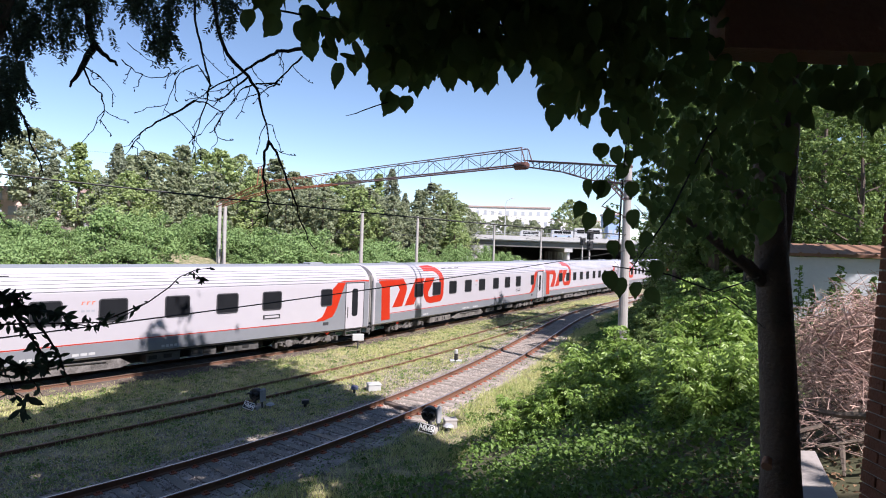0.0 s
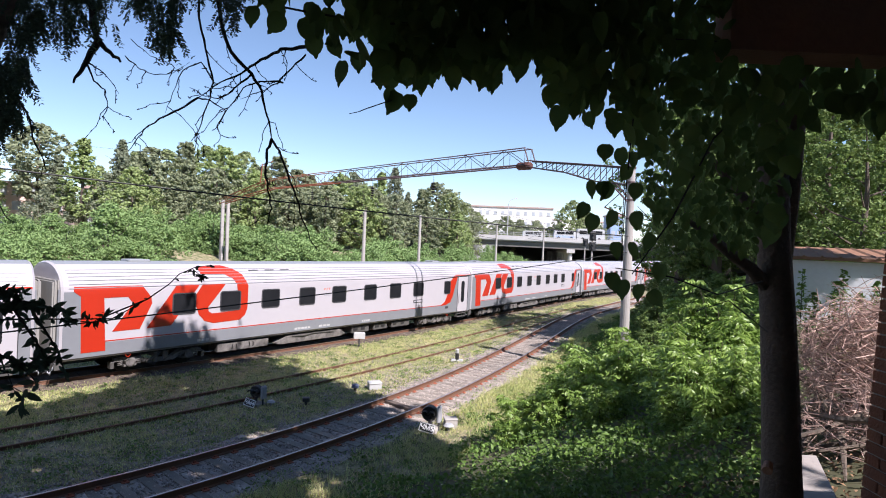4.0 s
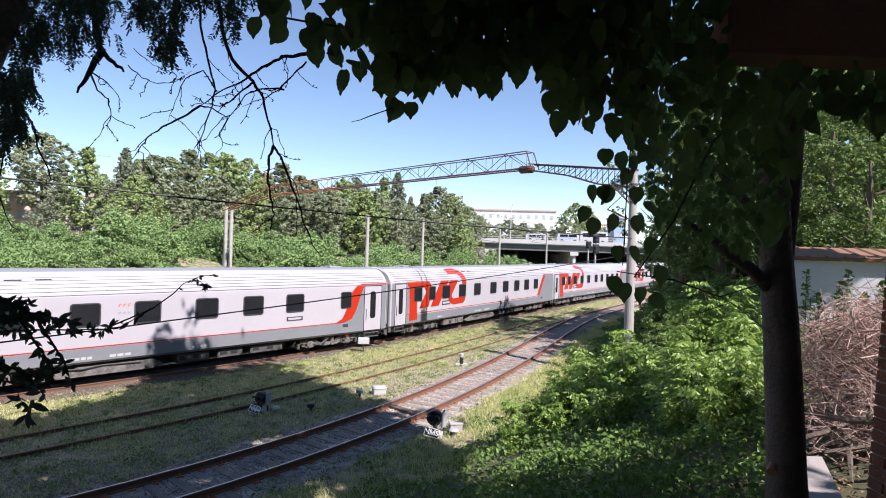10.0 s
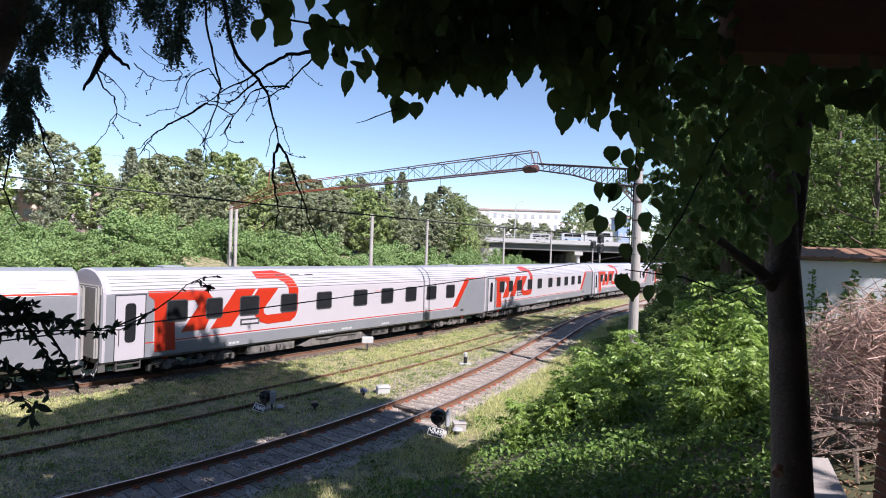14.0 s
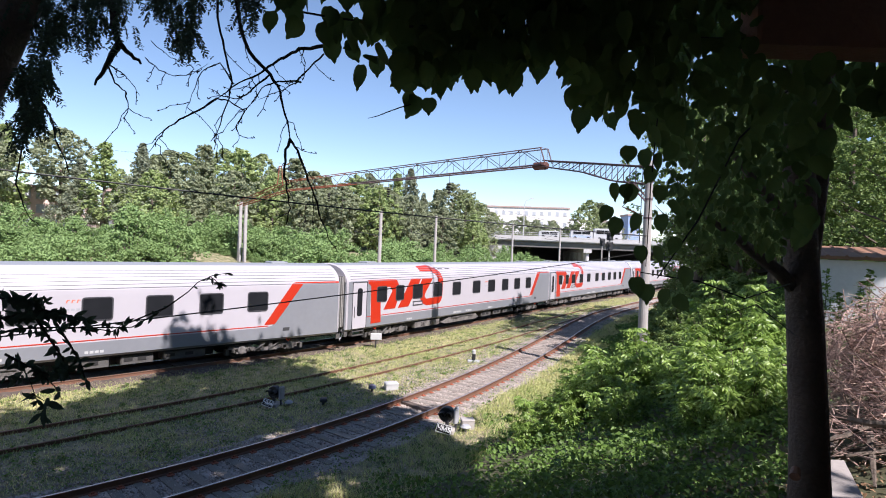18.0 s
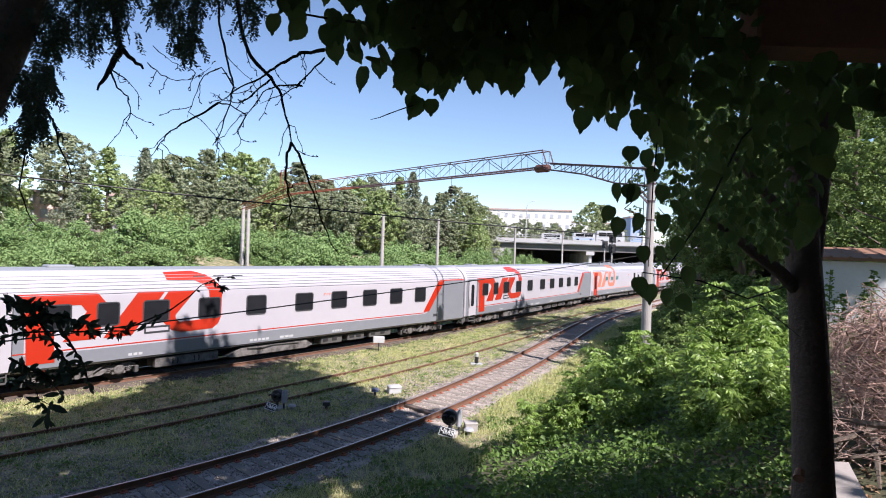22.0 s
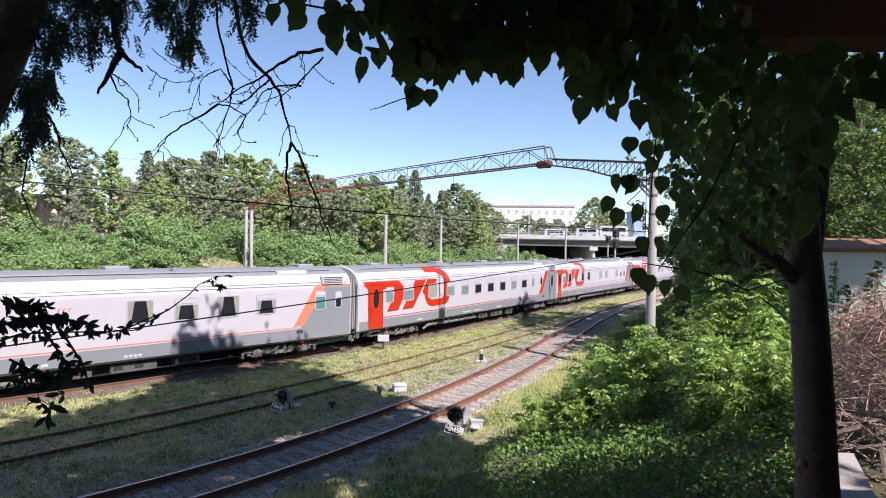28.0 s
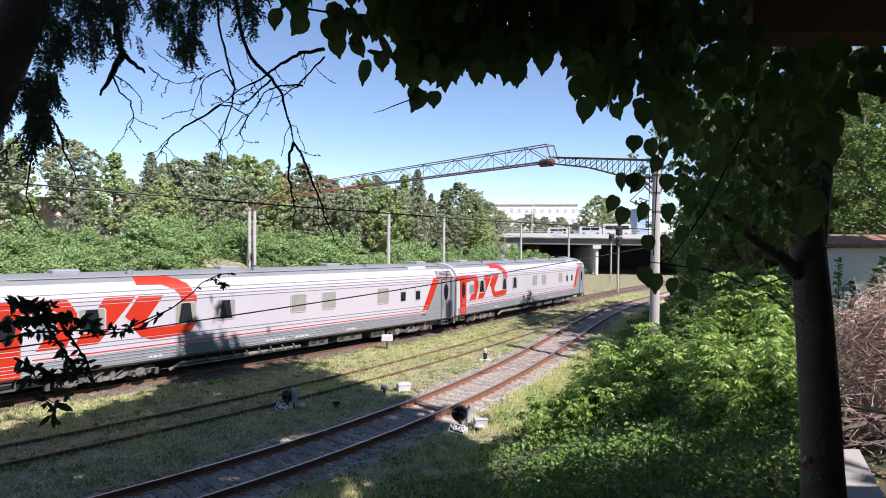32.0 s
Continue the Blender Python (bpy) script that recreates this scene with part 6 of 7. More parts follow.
def near_tree():
    t = empty("tree", pose(0, 0, 0), "smooth dark-barked tree trunk standing by the porch", "tree")
    base = spot(601, 480, 3.55)
    Geo().tube([Vector((base.x, base.y, 3.9)), spot(597, 380, 3.55), spot(594, 260, 3.55), spot(588, 120, 3.55), spot(580, 0, 3.55), spot(576, -140, 3.5), spot(578, -260, 3.5), spot(580, -420, 3.5), spot(585, -800, 3.5), spot(560, -1400, 3.6)],
               [0.14, 0.112, 0.107, 0.101, 0.095, 0.087, 0.085, 0.08, 0.075, 0.06], 16).make("trunk", M["bark_near"], t, smooth=True)
    Geo().tube([spot(592, 20, 3.55), spot(606, -120, 3.55), spot(614, -220, 3.5), spot(622, -330, 3.45), spot(640, -700, 3.4)], [0.06, 0.062, 0.056, 0.05, 0.04], 10).make("limb", M["bark_near"], t, smooth=True)
    Geo().tube([spot(578, 70, 3.55), spot(540, 30, 3.5), spot(500, 0, 3.4), spot(470, -25, 3.3), spot(420, -60, 3.2)], [0.045, 0.04, 0.032, 0.026, 0.012], 8).make("limb", M["bark_near"], t, smooth=True)
    Geo().tube([spot(574, -40, 3.5), spot(530, -90, 3.4), spot(495, -130, 3.3), spot(440, -200, 3.2)], [0.035, 0.03, 0.022, 0.01], 8).make("limb", M["bark_near"], t, smooth=True)
    Geo().tube([spot(574, 372, 3.45), spot(572, 385, 3.4)], [0.026, 0.03], 10).make("branch_scar", M["board"], t)


near_tree()


def shade_tree(area, count, foot, height, label, seed):
    """A tall tree added on the bank; its high, wide crown is laid out to shade the given ground."""
    t = empty("tree", pose(0, 0, 0), label, "tree", "shade trees on the bank")
    rng = np.random.default_rng(seed)
    a = np.array(area, float)
    b = np.roll(a, -1, 0)
    sx, sy = sun_from.x / sun_from.z, sun_from.y / sun_from.z
    out = []
    while len(out) < count:
        p = rng.uniform(a.min(0), a.max(0))
        cross = ((a[:, 1] > p[1]) != (b[:, 1] > p[1])) & (p[0] < (b[:, 0] - a[:, 0]) * (p[1] - a[:, 1]) / (b[:, 1] - a[:, 1] + 1e-9) + a[:, 0])
        if cross.sum() % 2 == 0:
            continue
        gz = g_z(*p)
        z = max(height, (7.6 + 0.47 * (p[1] - sy * gz)) / (1 - 0.47 * sy) if 10.9 < height < 11.2 else 0) + 3.5 * rng.random()
        out.append((p[0] + sx * (z - gz), p[1] + sy * (z - gz), z))
    pts = []
    for c in out:
        k = 64 if height > 8 else 190
        v = rng.normal(size=(k, 3))
        v *= (0.85 * rng.random((k, 1)) ** 0.4) / np.linalg.norm(v, axis=1)[:, None]
        pts.append(v * [1, 1, 0.6] + c)
    # thin outer sprays break up the crown's edge
    for c in out[::2]:
        v = rng.normal(size=(9, 3)) * [0.28, 0.28, 0.2]
        pts.append(v + c + rng.normal(size=3) * [1.3, 1.3, 0.5])
    v, f = leaf_cloud(np.concatenate(pts), 0.27 if height > 8 else 0.12, rng)
    mesh_arrays("crown", v, f, M["leaf_bank"], t)
    mid = Vector(np.mean(out, 0))
    z0 = g_z(*foot)
    Geo().tube([(*foot, z0 - 0.3), (foot[0], foot[1], height * 0.7), Vector((*foot, height * 1.1)).lerp(mid, 0.25), Vector((*foot, height * 1.3)).lerp(mid, 0.7)], [0.3, 0.24, 0.16, 0.05], 12).make("trunk", M["bark"], t)
    for k in range(0, count, 40):
        e = Vector(out[k])
        s0 = Vector((*foot, height * 0.8)).lerp(Vector((*foot, height * 1.1)).lerp(mid, 0.25), 0.6)
        m = s0.lerp(e, 0.5) + Vector((0, 0, 1.2))
        Geo().tube([s0, m, e], [0.09, 0.06, 0.02], 6).make("limb", M["bark"], t)


# added shade casters, kept mostly out of view; each area is the shade wanted
shade_tree([(-14, 15), (-11.2, 20.5), (-12.4, 24.2), (-8, 26.5), (-6.3, 24.4), (-2.0, 19.8), (-0.5, 16.7), (0.0, 13.5), (0.1, 10.8), (0.1, 8.6), (1.1, 7.0), (2.1, 7.5), (2.3, 6.9), (1.8, 6.0), (1.0, 5.0), (0.2, 3.6), (-6, 6), (-14, 10)],
           700, (8.6, 9.3), 11.0, "unseen tall tree added on the bank, its crown shaped to shade the tracks", 81)
shade_tree([(6.5, 37), (8.5, 36.5), (13, 41), (17, 47), (19, 57), (14.5, 57), (10.5, 48), (8, 43)], 95, (22, 36), 11.5, "leafy tree added on the bank to shade the far rails", 82)
shade_tree([(5.2, 14.5), (6.8, 14), (8.3, 17.2), (8.7, 20.5), (7.4, 20.5), (6.0, 18)], 80, (14.5, 12), 10.4, "unseen leafy tree added to shade the bank behind the post", 83)


def porch():
    b = empty("porch_beam", pose(0, 0, 0), "dark brown wooden beam of the porch roof", "beam")
    a = spot(500, -335, 2.2)
    Geo().box(a.x, a.x + 4.0, a.y, a.y + 0.16, a.z + 0.05, a.z + 0.34, 0.012).make("beam", M["board"], b)
    # unseen boards and wall added to close the place; the tall wall cuts skylight
    rf = empty("porch_roof", pose(0, 0, 0), "unseen dark boarded roof added over the porch", "roof", kind="structure")
    for k in range(22):
        y = -4.0 + k * 0.28
        Geo().box(-2.2, 6.0, y, y + 0.27, a.z + 0.345 + 0.002 * (k % 2), a.z + 0.375 + 0.002 * (k % 2)).make("board", M["board"], rf)
    w = Geo().box(-26, 26, -4.3, -4.0, -0.5, 13.0).make("wall_unseen", M["house_plaster"])
    tagged(w, "plain unseen plastered wall added behind the porch to cut skylight", "wall", kind="structure")
    fl = Geo().box(-4.0, 2.2, -4.0, 0.9, 3.9, 4.18).make("floor_porch", M["path"])
    tagged(fl, "concrete floor of the porch", "floor", kind="structure")
    p0 = spot(738, 360, 3.1)
    p = empty("brick_pillar", pose(p0.x + 0.37, p0.y, 4.0, 0, 2.8, 0), "red brick pillar holding the porch roof", "pillar")
    Geo().box(0.012, 0.50, 0.012, 0.50, 0, 2.75).make("core", M["mortar"], p)
    brick = None
    for row in range(36):
        z = row * 0.075
        for side in range(2):
            xs = [0.0, 0.26] if not row % 2 else [0.0, 0.13, 0.39]
            ws = [0.25, 0.25] if not row % 2 else [0.12, 0.25, 0.12]
            for xx, ww in zip(xs, ws):
                g = Geo()
                if side == 0:
                    g.box(xx, xx + ww, 0.0, 0.06, z, z + 0.064, 0.004)
                else:
                    g.box(0.0, 0.06, xx + (0.062 if xx == 0 else 0), xx + ww, z, z + 0.064, 0.004)
                g.make("brick", M["brick"], p)


porch()


def left_side():
    global LOCUST, SAPLING
    t = LOCUST = empty("locust_tree", pose(0, 0, 0), "dark locust tree with feathery leaves and bare thorny twigs", "tree")
    Geo().tube([spot(-1200, 640, 2.6), spot(-1050, 200, 2.6), spot(-975, -60, 2.6), spot(-905, -220, 2.6), spot(-852, -330, 2.6), spot(-800, -441, 2.6), spot(-700, -800, 2.6)], [0.13, 0.12, 0.11, 0.105, 0.10, 0.095, 0.075], 12).make("trunk", M["bark_near"], t, smooth=True)
    rng = np.random.default_rng(91)
    # feathery sprays: small leaflets in two rows along a stalk
    regions = [(-790, -640, -540, -330, 230), (-640, -590, -560, -400, 50), (-795, -742, -330, -245, 60), (-795, -752, -255, -185, 45), (-560, -460, -540, -385, 110),
               (-520, -478, -400, -320, 30), (-470, -350, -560, -420, 95), (-408, -372, -440, -370, 14), (-360, -310, -540, -450, 22), (-930, -790, -560, -150, 170), (-640, -585, -560, -350, 26)]
    P, N, D, S = [], [], [], []
    for r0, r1, d0, d1, n in regions:
        for _ in range(int(n * 1.4)):
            dep = rng.uniform(2.5, 3.6)
            o = spots(rng.uniform(r0, r1, 1), rng.uniform(d0 - 20, d1 - 45, 1), np.array([dep]))[0]
            way = np.array([rng.normal() * 0.3, rng.normal() * 0.3, -1.0])
            way /= np.linalg.norm(way)
            side = np.cross(way, [rng.normal() * 0.7, -1, rng.normal() * 0.3])
            side /= np.linalg.norm(side)
            m = rng.integers(11, 18)
            for k in range(m):
                c = o + way * (0.02 + 0.0085 * k) + side * 0.0006 * (k - 5) ** 2 * rng.uniform(-0.4, 0.4)
                for sgn in (-1, 1):
                    P.append(c)
                    D.append(side * sgn + way * 0.7 + rng.normal(size=3) * 0.2)
                    N.append(np.array([0.2, -1, 0.3]) + rng.normal(size=3) * 0.6)
                    S.append(rng.uniform(0.019, 0.027) * (1.0 if k < m - 3 else 0.75))
    P, N, D, S = map(np.array, (P, N, D, S))
    v, f = leaf_fan(P, S, N, D, [(0.0, 0.0), (0.17, -0.3), (0.16, -0.72), (0.0, -1.0), (-0.16, -0.72), (-0.17, -0.3)], 0.05)
    mesh_arrays("foliage", v, f, M["leaf_locust"], t)

    rnd = random.Random(19)

    def twig(pts, r0, kids=8, depth=3.0, knots=True):
        kids *= 3
        q = [spot(p[0] - 784, p[1] - 441, depth + 0.05 * math.sin(i * 1.7)) for i, p in enumerate(pts)]
        n = len(q)
        rad = [r0 * (1 - 0.75 * i / (n - 1)) for i in range(n)]
        # finer bends between the given places
        fine, fr = [], []
        for i in range(n - 1):
            for k in range(3):
                f = k / 3
                p = q[i].lerp(q[i + 1], f)
                if k:
                    p = p + Vector((rnd.uniform(-1, 1), rnd.uniform(-1, 1), rnd.uniform(-1, 1))) * 0.006
                fine.append(p)
                fr.append(rad[i] + (rad[i + 1] - rad[i]) * f + (0.0008 if k == 1 else 0))
        fine.append(q[-1])
        fr.append(rad[-1])
        Geo().tube(fine, fr, 6).make("twig", M["twig"], t)
        for k in range(kids):
            i = rnd.randrange(2, len(fine) - 1)
            d = (fine[i + 1] - fine[i]).normalized()
            e = (d * 0.6 + Vector((rnd.uniform(-1, 1), rnd.uniform(-0.5, 0.5), rnd.uniform(-1.1, 0.5)))).normalized()
            if k % 4:
                # short knobby spur
                ln = rnd.uniform(0.008, 0.024)
                Geo().tube([fine[i], fine[i] + e * ln], [fr[i] * 0.7 + 0.0008, 0.0016], 5).make("spur", M["twig"], t)
            else:
                ln = rnd.uniform(0.07, 0.2)
                pts = [fine[i]]
                for q in range(5):
                    pts.append(pts[-1] + (e + Vector((rnd.uniform(-1, 1), rnd.uniform(-0.5, 0.5), rnd.uniform(-1, 0.7))) * 0.55) * ln / 5)
                g = Geo().tube(pts, [max(0.0022, fr[i] * 0.5), 0.0022, 0.002, 0.0018, 0.0016, 0.0022], 5)
                for q in (2, 4, 5):
                    g.tube([pts[q], pts[q] + Vector((rnd.uniform(-1, 1), rnd.uniform(-1, 1), rnd.uniform(-1, 1))) * 0.012], [0.003, 0.0018], 5)
                g.make("twiglet", M["twig"], t)

    twig([(375, -20), (385, 45), (402, 95), (440, 135), (458, 165), (466, 205), (476, 250)], 0.013, 5)
    twig([(476, 250), (468, 268), (466, 300), (470, 340), (478, 372), (470, 400)], 0.008, 3)
    twig([(476, 250), (490, 270), (505, 310), (520, 350), (532, 392), (545, 425), (562, 448)], 0.007, 3)
    twig([(535, 86), (500, 90), (478, 98), (445, 118), (420, 135), (385, 150), (345, 178)], 0.010, 6)
    twig([(345, 178), (310, 200), (285, 212), (258, 228), (240, 248), (222, 274)], 0.006, 4)
    twig([(340, -20), (350, 60), (362, 110), (372, 150), (362, 190), (345, 240), (340, 270)], 0.007, 5)
    twig([(345, 178), (366, 182), (395, 200), (380, 225), (385, 250), (372, 265)], 0.004, 3)
    twig([(440, 135), (410, 160), (390, 175), (372, 178), (350, 172), (330, 160)], 0.005, 5)
    twig([(495, 150), (470, 148), (448, 150), (425, 160), (400, 195), (380, 205)], 0.005, 4)
    twig([(535, 100), (510, 125), (488, 150), (450, 168), (420, 180)], 0.005, 3)
    twig([(372, 150), (350, 115), (318, 130), (300, 170), (288, 205)], 0.004, 3)
    twig([(215, 105), (240, 128), (268, 138), (300, 135), (330, 115)], 0.003, 3)
    twig([(225, 75), (260, 105), (290, 118), (310, 130)], 0.002, 2)
    twig([(150, -20), (158, 40), (165, 75), (190, 100), (207, 116)], 0.024, 0)
    twig([(168, 80), (150, 110), (138, 132), (124, 154)], 0.020, 0)
    twig([(148, 120), (160, 150), (180, 165), (185, 195), (178, 220)], 0.005, 3)
    twig([(150, 118), (170, 130), (190, 150), (205, 172)], 0.004, 2)
    twig([(10, 150), (30, 190), (45, 215), (52, 250), (72, 290), (78, 310)], 0.007, 1)
    twig([(75, 285), (92, 292), (110, 296)], 0.003, 0)
    twig([(0, 195), (-20, 330), (5, 390), (24, 405)], 0.005, 0)

    # leafy spray low beside the porch
    s = SAPLING = empty("ash_sapling", pose(0, 0, 0), "dark drooping sapling spray with narrow leaves", "sapling")

    def spray(pts, r0, n, dep, size, drop=1.0):
        q = [spot(p[0] - 784, p[1] - 441, dep) for p in pts]
        Geo().tube(q, [r0 * (1 - 0.7 * i / (len(q) - 1)) for i in range(len(q))], 6).make("stem", M["twig"], s)
        P, N, D, S = [], [], [], []
        for _ in range(int(n * 1.7)):
            i = rnd.randrange(len(q) - 1)
            p = q[i].lerp(q[i + 1], rnd.random())
            P.append(p)
            D.append((rnd.uniform(-1.0, 1.0), rnd.uniform(-0.6, 0.6), drop * rnd.uniform(-1.1, 0.55)))
            N.append((rnd.uniform(-0.5, 0.5), -1, rnd.uniform(-0.4, 0.6)))
            S.append(size * rnd.uniform(0.5, 0.95))
        v, f = leaf_fan(np.array(P), np.array(S), np.array(N, float), np.array(D, float), OVAL, 0.05)
        mesh_arrays("foliage", v, f, M["leaf_locust"], s)

    spray([(-60, 560), (0, 548), (40, 540), (80, 548), (118, 560)], 0.006, 75, 2.1, 0.058)
    spray([(-60, 590), (-10, 575), (60, 572), (120, 572), (200, 570), (262, 535)], 0.005, 26, 2.2, 0.05)
    spray([(-40, 520), (0, 522), (45, 528)], 0.004, 40, 2.1, 0.06)
    spray([(20, 545), (50, 590), (75, 625), (88, 655)], 0.006, 26, 2.1, 0.055)
    spray([(60, 560), (90, 605), (110, 640), (120, 680)], 0.005, 18, 2.15, 0.05)
    spray([(-30, 620), (10, 640), (50, 655), (90, 640)], 0.005, 26, 2.1, 0.06)
    spray([(30, 650), (60, 675), (75, 700)], 0.003, 12, 2.1, 0.06)
    spray([(20, 690), (48, 705), (30, 735)], 0.002, 6, 2.1, 0.075)
    spray([(110, 570), (165, 578), (190, 560)], 0.003, 10, 2.2, 0.05)
    spray([(190, 565), (262, 535), (300, 508), (318, 490), (345, 478), (372, 474)], 0.0035, 8, 2.4, 0.03, 0.4)
    spray([(340, 480), (355, 492), (368, 500)], 0.002, 8, 2.4, 0.04)
    spray([(-30, 660), (15, 665), (30, 705)], 0.003, 10, 2.1, 0.06)


left_side()


# ---- the yard behind the trunk ----
def yard():
    rng = random.Random(23)
    n = np.random.default_rng(24)
    pile = empty("brushwood_pile", pose(0, 0, 0), "tangled heap of dry cut branches", "brushwood")
    def stick(g, c, ln, r, bend):
        a = rng.uniform(0, 6.28)
        el = rng.gauss(0.15, 0.45)
        d = Vector((math.cos(a) * math.cos(el), math.sin(a) * math.cos(el), math.sin(el)))
        o = Vector((rng.gauss(0, 1), rng.gauss(0, 1), rng.gauss(0, 1))) * bend
        g.tube([c - d * ln / 2, c - d * ln * 0.15 + o, c + d * ln * 0.2 + o * 0.6, c + d * ln / 2], [r, r * 0.9, r * 0.65, r * 0.3], 5)
    small = Geo()
    for k in range(3600):
        x, y = rng.gauss(5.1, 0.9), rng.gauss(6.6, 0.8)
        top = 1.5 * math.exp(-((x - 5.1) / 1.7) ** 2 - ((y - 6.6) / 1.5) ** 2)
        if x < 0.64 * y or (x < 3.6 and y < 5.2):
            continue
        z = g_z(x, y) + top * rng.random() ** 0.7 + 0.05
        stick(small, Vector((x, y, z)), rng.uniform(0.3, 0.95), rng.uniform(0.0025, 0.007), 0.10)
    tagged(small.make("brush", M["dead"], pile), kind="stuff")
    for k in range(110):
        x, y = rng.gauss(5.2, 0.8), rng.gauss(6.4, 0.6)
        top = 1.35 * math.exp(-((x - 5.1) / 1.7) ** 2 - ((y - 6.6) / 1.5) ** 2)
        if x < 0.70 * y:
            continue
        g = Geo()
        stick(g, Vector((x, y, g_z(x, y) + top * rng.random() + 0.1)), rng.uniform(0.7, 1.8), rng.uniform(0.007, 0.020), 0.2)
        g.make("branch", M["dead"], pile)
    # thick dark logs at the foot of the heap, also standing in for shade
    for k in range(16):
        x, y = rng.uniform(3.75, 5.0), rng.uniform(5.0, 5.9)
        g = Geo()
        stick(g, Vector((x, y, g_z(x, y) + rng.uniform(0.08, 0.5))), rng.uniform(0.7, 1.5), rng.uniform(0.016, 0.042), 0.05)
        g.make("log", M["bark"], pile, "dark branch that also darkens the heap's shaded foot")
    p = Geo()
    p.rings([[(2.14, 3.3, 3.95), (2.52, 3.3, 3.95), (2.52, 3.3, 4.10), (2.14, 3.3, 4.10)], [(2.92, 5.0, 3.91), (3.36, 5.0, 3.91), (3.36, 5.0, 4.07), (2.92, 5.0, 4.07)]])
    tagged(p.make("path", M["path"]), "pale concrete garden path with dry leaves", "path", kind="structure")
    b = empty("plastic_bottle", pose(3.78, 4.75, g_z(3.78, 4.75) + 0.10, 80, 0, 60), "dark blue plastic bottle lying by the brushwood", "bottle")
    Geo().tube([(0, 0, -0.12), (0, 0, -0.11), (0, 0, 0.06), (0, 0, 0.10), (0, 0, 0.13)], [0.03, 0.042, 0.042, 0.016, 0.015], 14).make("body", M["glass_blue"], b)
    Geo().tube([(0, 0, 0.131), (0, 0, 0.15)], 0.018, 12).make("cap", M["white_paint"], b)
    # low shed
    q = spot(640, 0, 15)
    s = empty("shed", pose(q.x, q.y, 3.2, 0, 0, -28), "low whitewashed shed with a rust-brown roof", "shed")
    zt = spot(640, 14, 15).z - 3.2
    Geo().box(-0.6, 9.0, 0, 4.0, -0.5, zt).make("wall", M["shed_wash"], s)
    Geo().rings([[(-1.0, -0.12, zt + 0.02), (-1.0, 4.3, zt + 0.36), (-1.0, 4.3, zt + 0.44), (-1.0, -0.12, zt + 0.10)], [(9.3, -0.12, zt + 0.02), (9.3, 4.3, zt + 0.36), (9.3, 4.3, zt + 0.44), (9.3, -0.12, zt + 0.10)]]).make("roof", M["shed_roof"], s)
    for k in range(26):
        x = -0.95 + k * 0.4
        Geo().rings([[(x, -0.13, zt + 0.10), (x + 0.05, -0.13, zt + 0.14), (x + 0.1, -0.13, zt + 0.10)], [(x, 4.3, zt + 0.44), (x + 0.05, 4.3, zt + 0.48), (x + 0.1, 4.3, zt + 0.44)]]).make("roof_rib", M["shed_roof"], s)
    # weeds in front of the shed
    for k, (r, d, h) in enumerate(((655, 11, 0.9), (690, 10.5, 1.1), (705, 12, 1.0), (735, 11, 0.9), (765, 12, 1.0), (632, 12.5, 0.8))):
        q = spot(r, 0, d)
        z = g_z(q.x, q.y)
        w = empty("weed", pose(q.x, q.y, z), "dark upright weed in front of the shed", "weed", "weeds by the shed")
        tall = spot(r, 70 - 20 * (k % 3), d).z - z
        pts = np.stack([n.normal(size=260) * 0.14, n.normal(size=260) * 0.14, n.random(260) * tall], 1)
        pts[:, :2] *= (1.15 - pts[:, 2:] / tall)
        v, f = leaf_cloud(pts, 0.045, n, long=2.2)
        mesh_arrays("foliage", v, f, M["leaf_cover"], w)
        Geo().tube([(0, 0, -0.1), (0, 0, tall)], [0.012, 0.004], 5).make("stem", M["twig"], w)
    # dry leaves and litter
    g = n.uniform(size=(2600, 2)) * [4.0, 3.2] + [1.2, 3.0]
    pts = np.stack([g[:, 0], g[:, 1], ground_z(g[:, 0], g[:, 1]) + 0.05], 1)
    v, f = leaf_cloud(pts, 0.028, n, up=1.2)
    tagged(mesh_arrays("leaf_litter", v, f, M["litter"]), "dry brown leaves on the ground", "leaf litter", kind="stuff")


yard()
# traffic standing on the bridge
for r, d, ln, h, mats, lab, cat in ((190, 117, 4.4, 2.0, ("white_paint", "blue_pale"), "white and blue van on the bridge", "van"), (230, 117, 5.6, 2.5, ("white_paint", "white_paint"), "white bus on the bridge", "bus"),
                                    (135, 116.5, 4.2, 1.6, ("white_paint", "white_paint"), "white car on the bridge", "car")):
    q = spot(r, 0, d)
    vehicle(pose(q.x, q.y, 7.76, 0, 0, -3), ln, h, 1.0, mats, lab, cat)

# a red lorry and a white van behind the hedge
YARD_AT = pose(YARD_GAP.x - 2.2, YARD_GAP.y - 1.0, spot(-638, -18, 64).z - 1.55, 0, 0, 30)
TRUCK = vehicle(YARD_AT, 3.6, 1.9, 1.0, ("white_paint", "coach_red"), "red and white lorry standing behind the hedge", "lorry")
tagged(TRUCK, group="vehicles behind the hedge")
VAN = vehicle(pose(YARD_GAP.x - 0.4, YARD_GAP.y + 1.6, spot(-638, -16, 64).z - 1.7, 0, 0, 30), 3.2, 1.7, 1.0, ("white_paint", "white_paint"), "white van standing behind the hedge", "van")
tagged(VAN, group="vehicles behind the hedge")


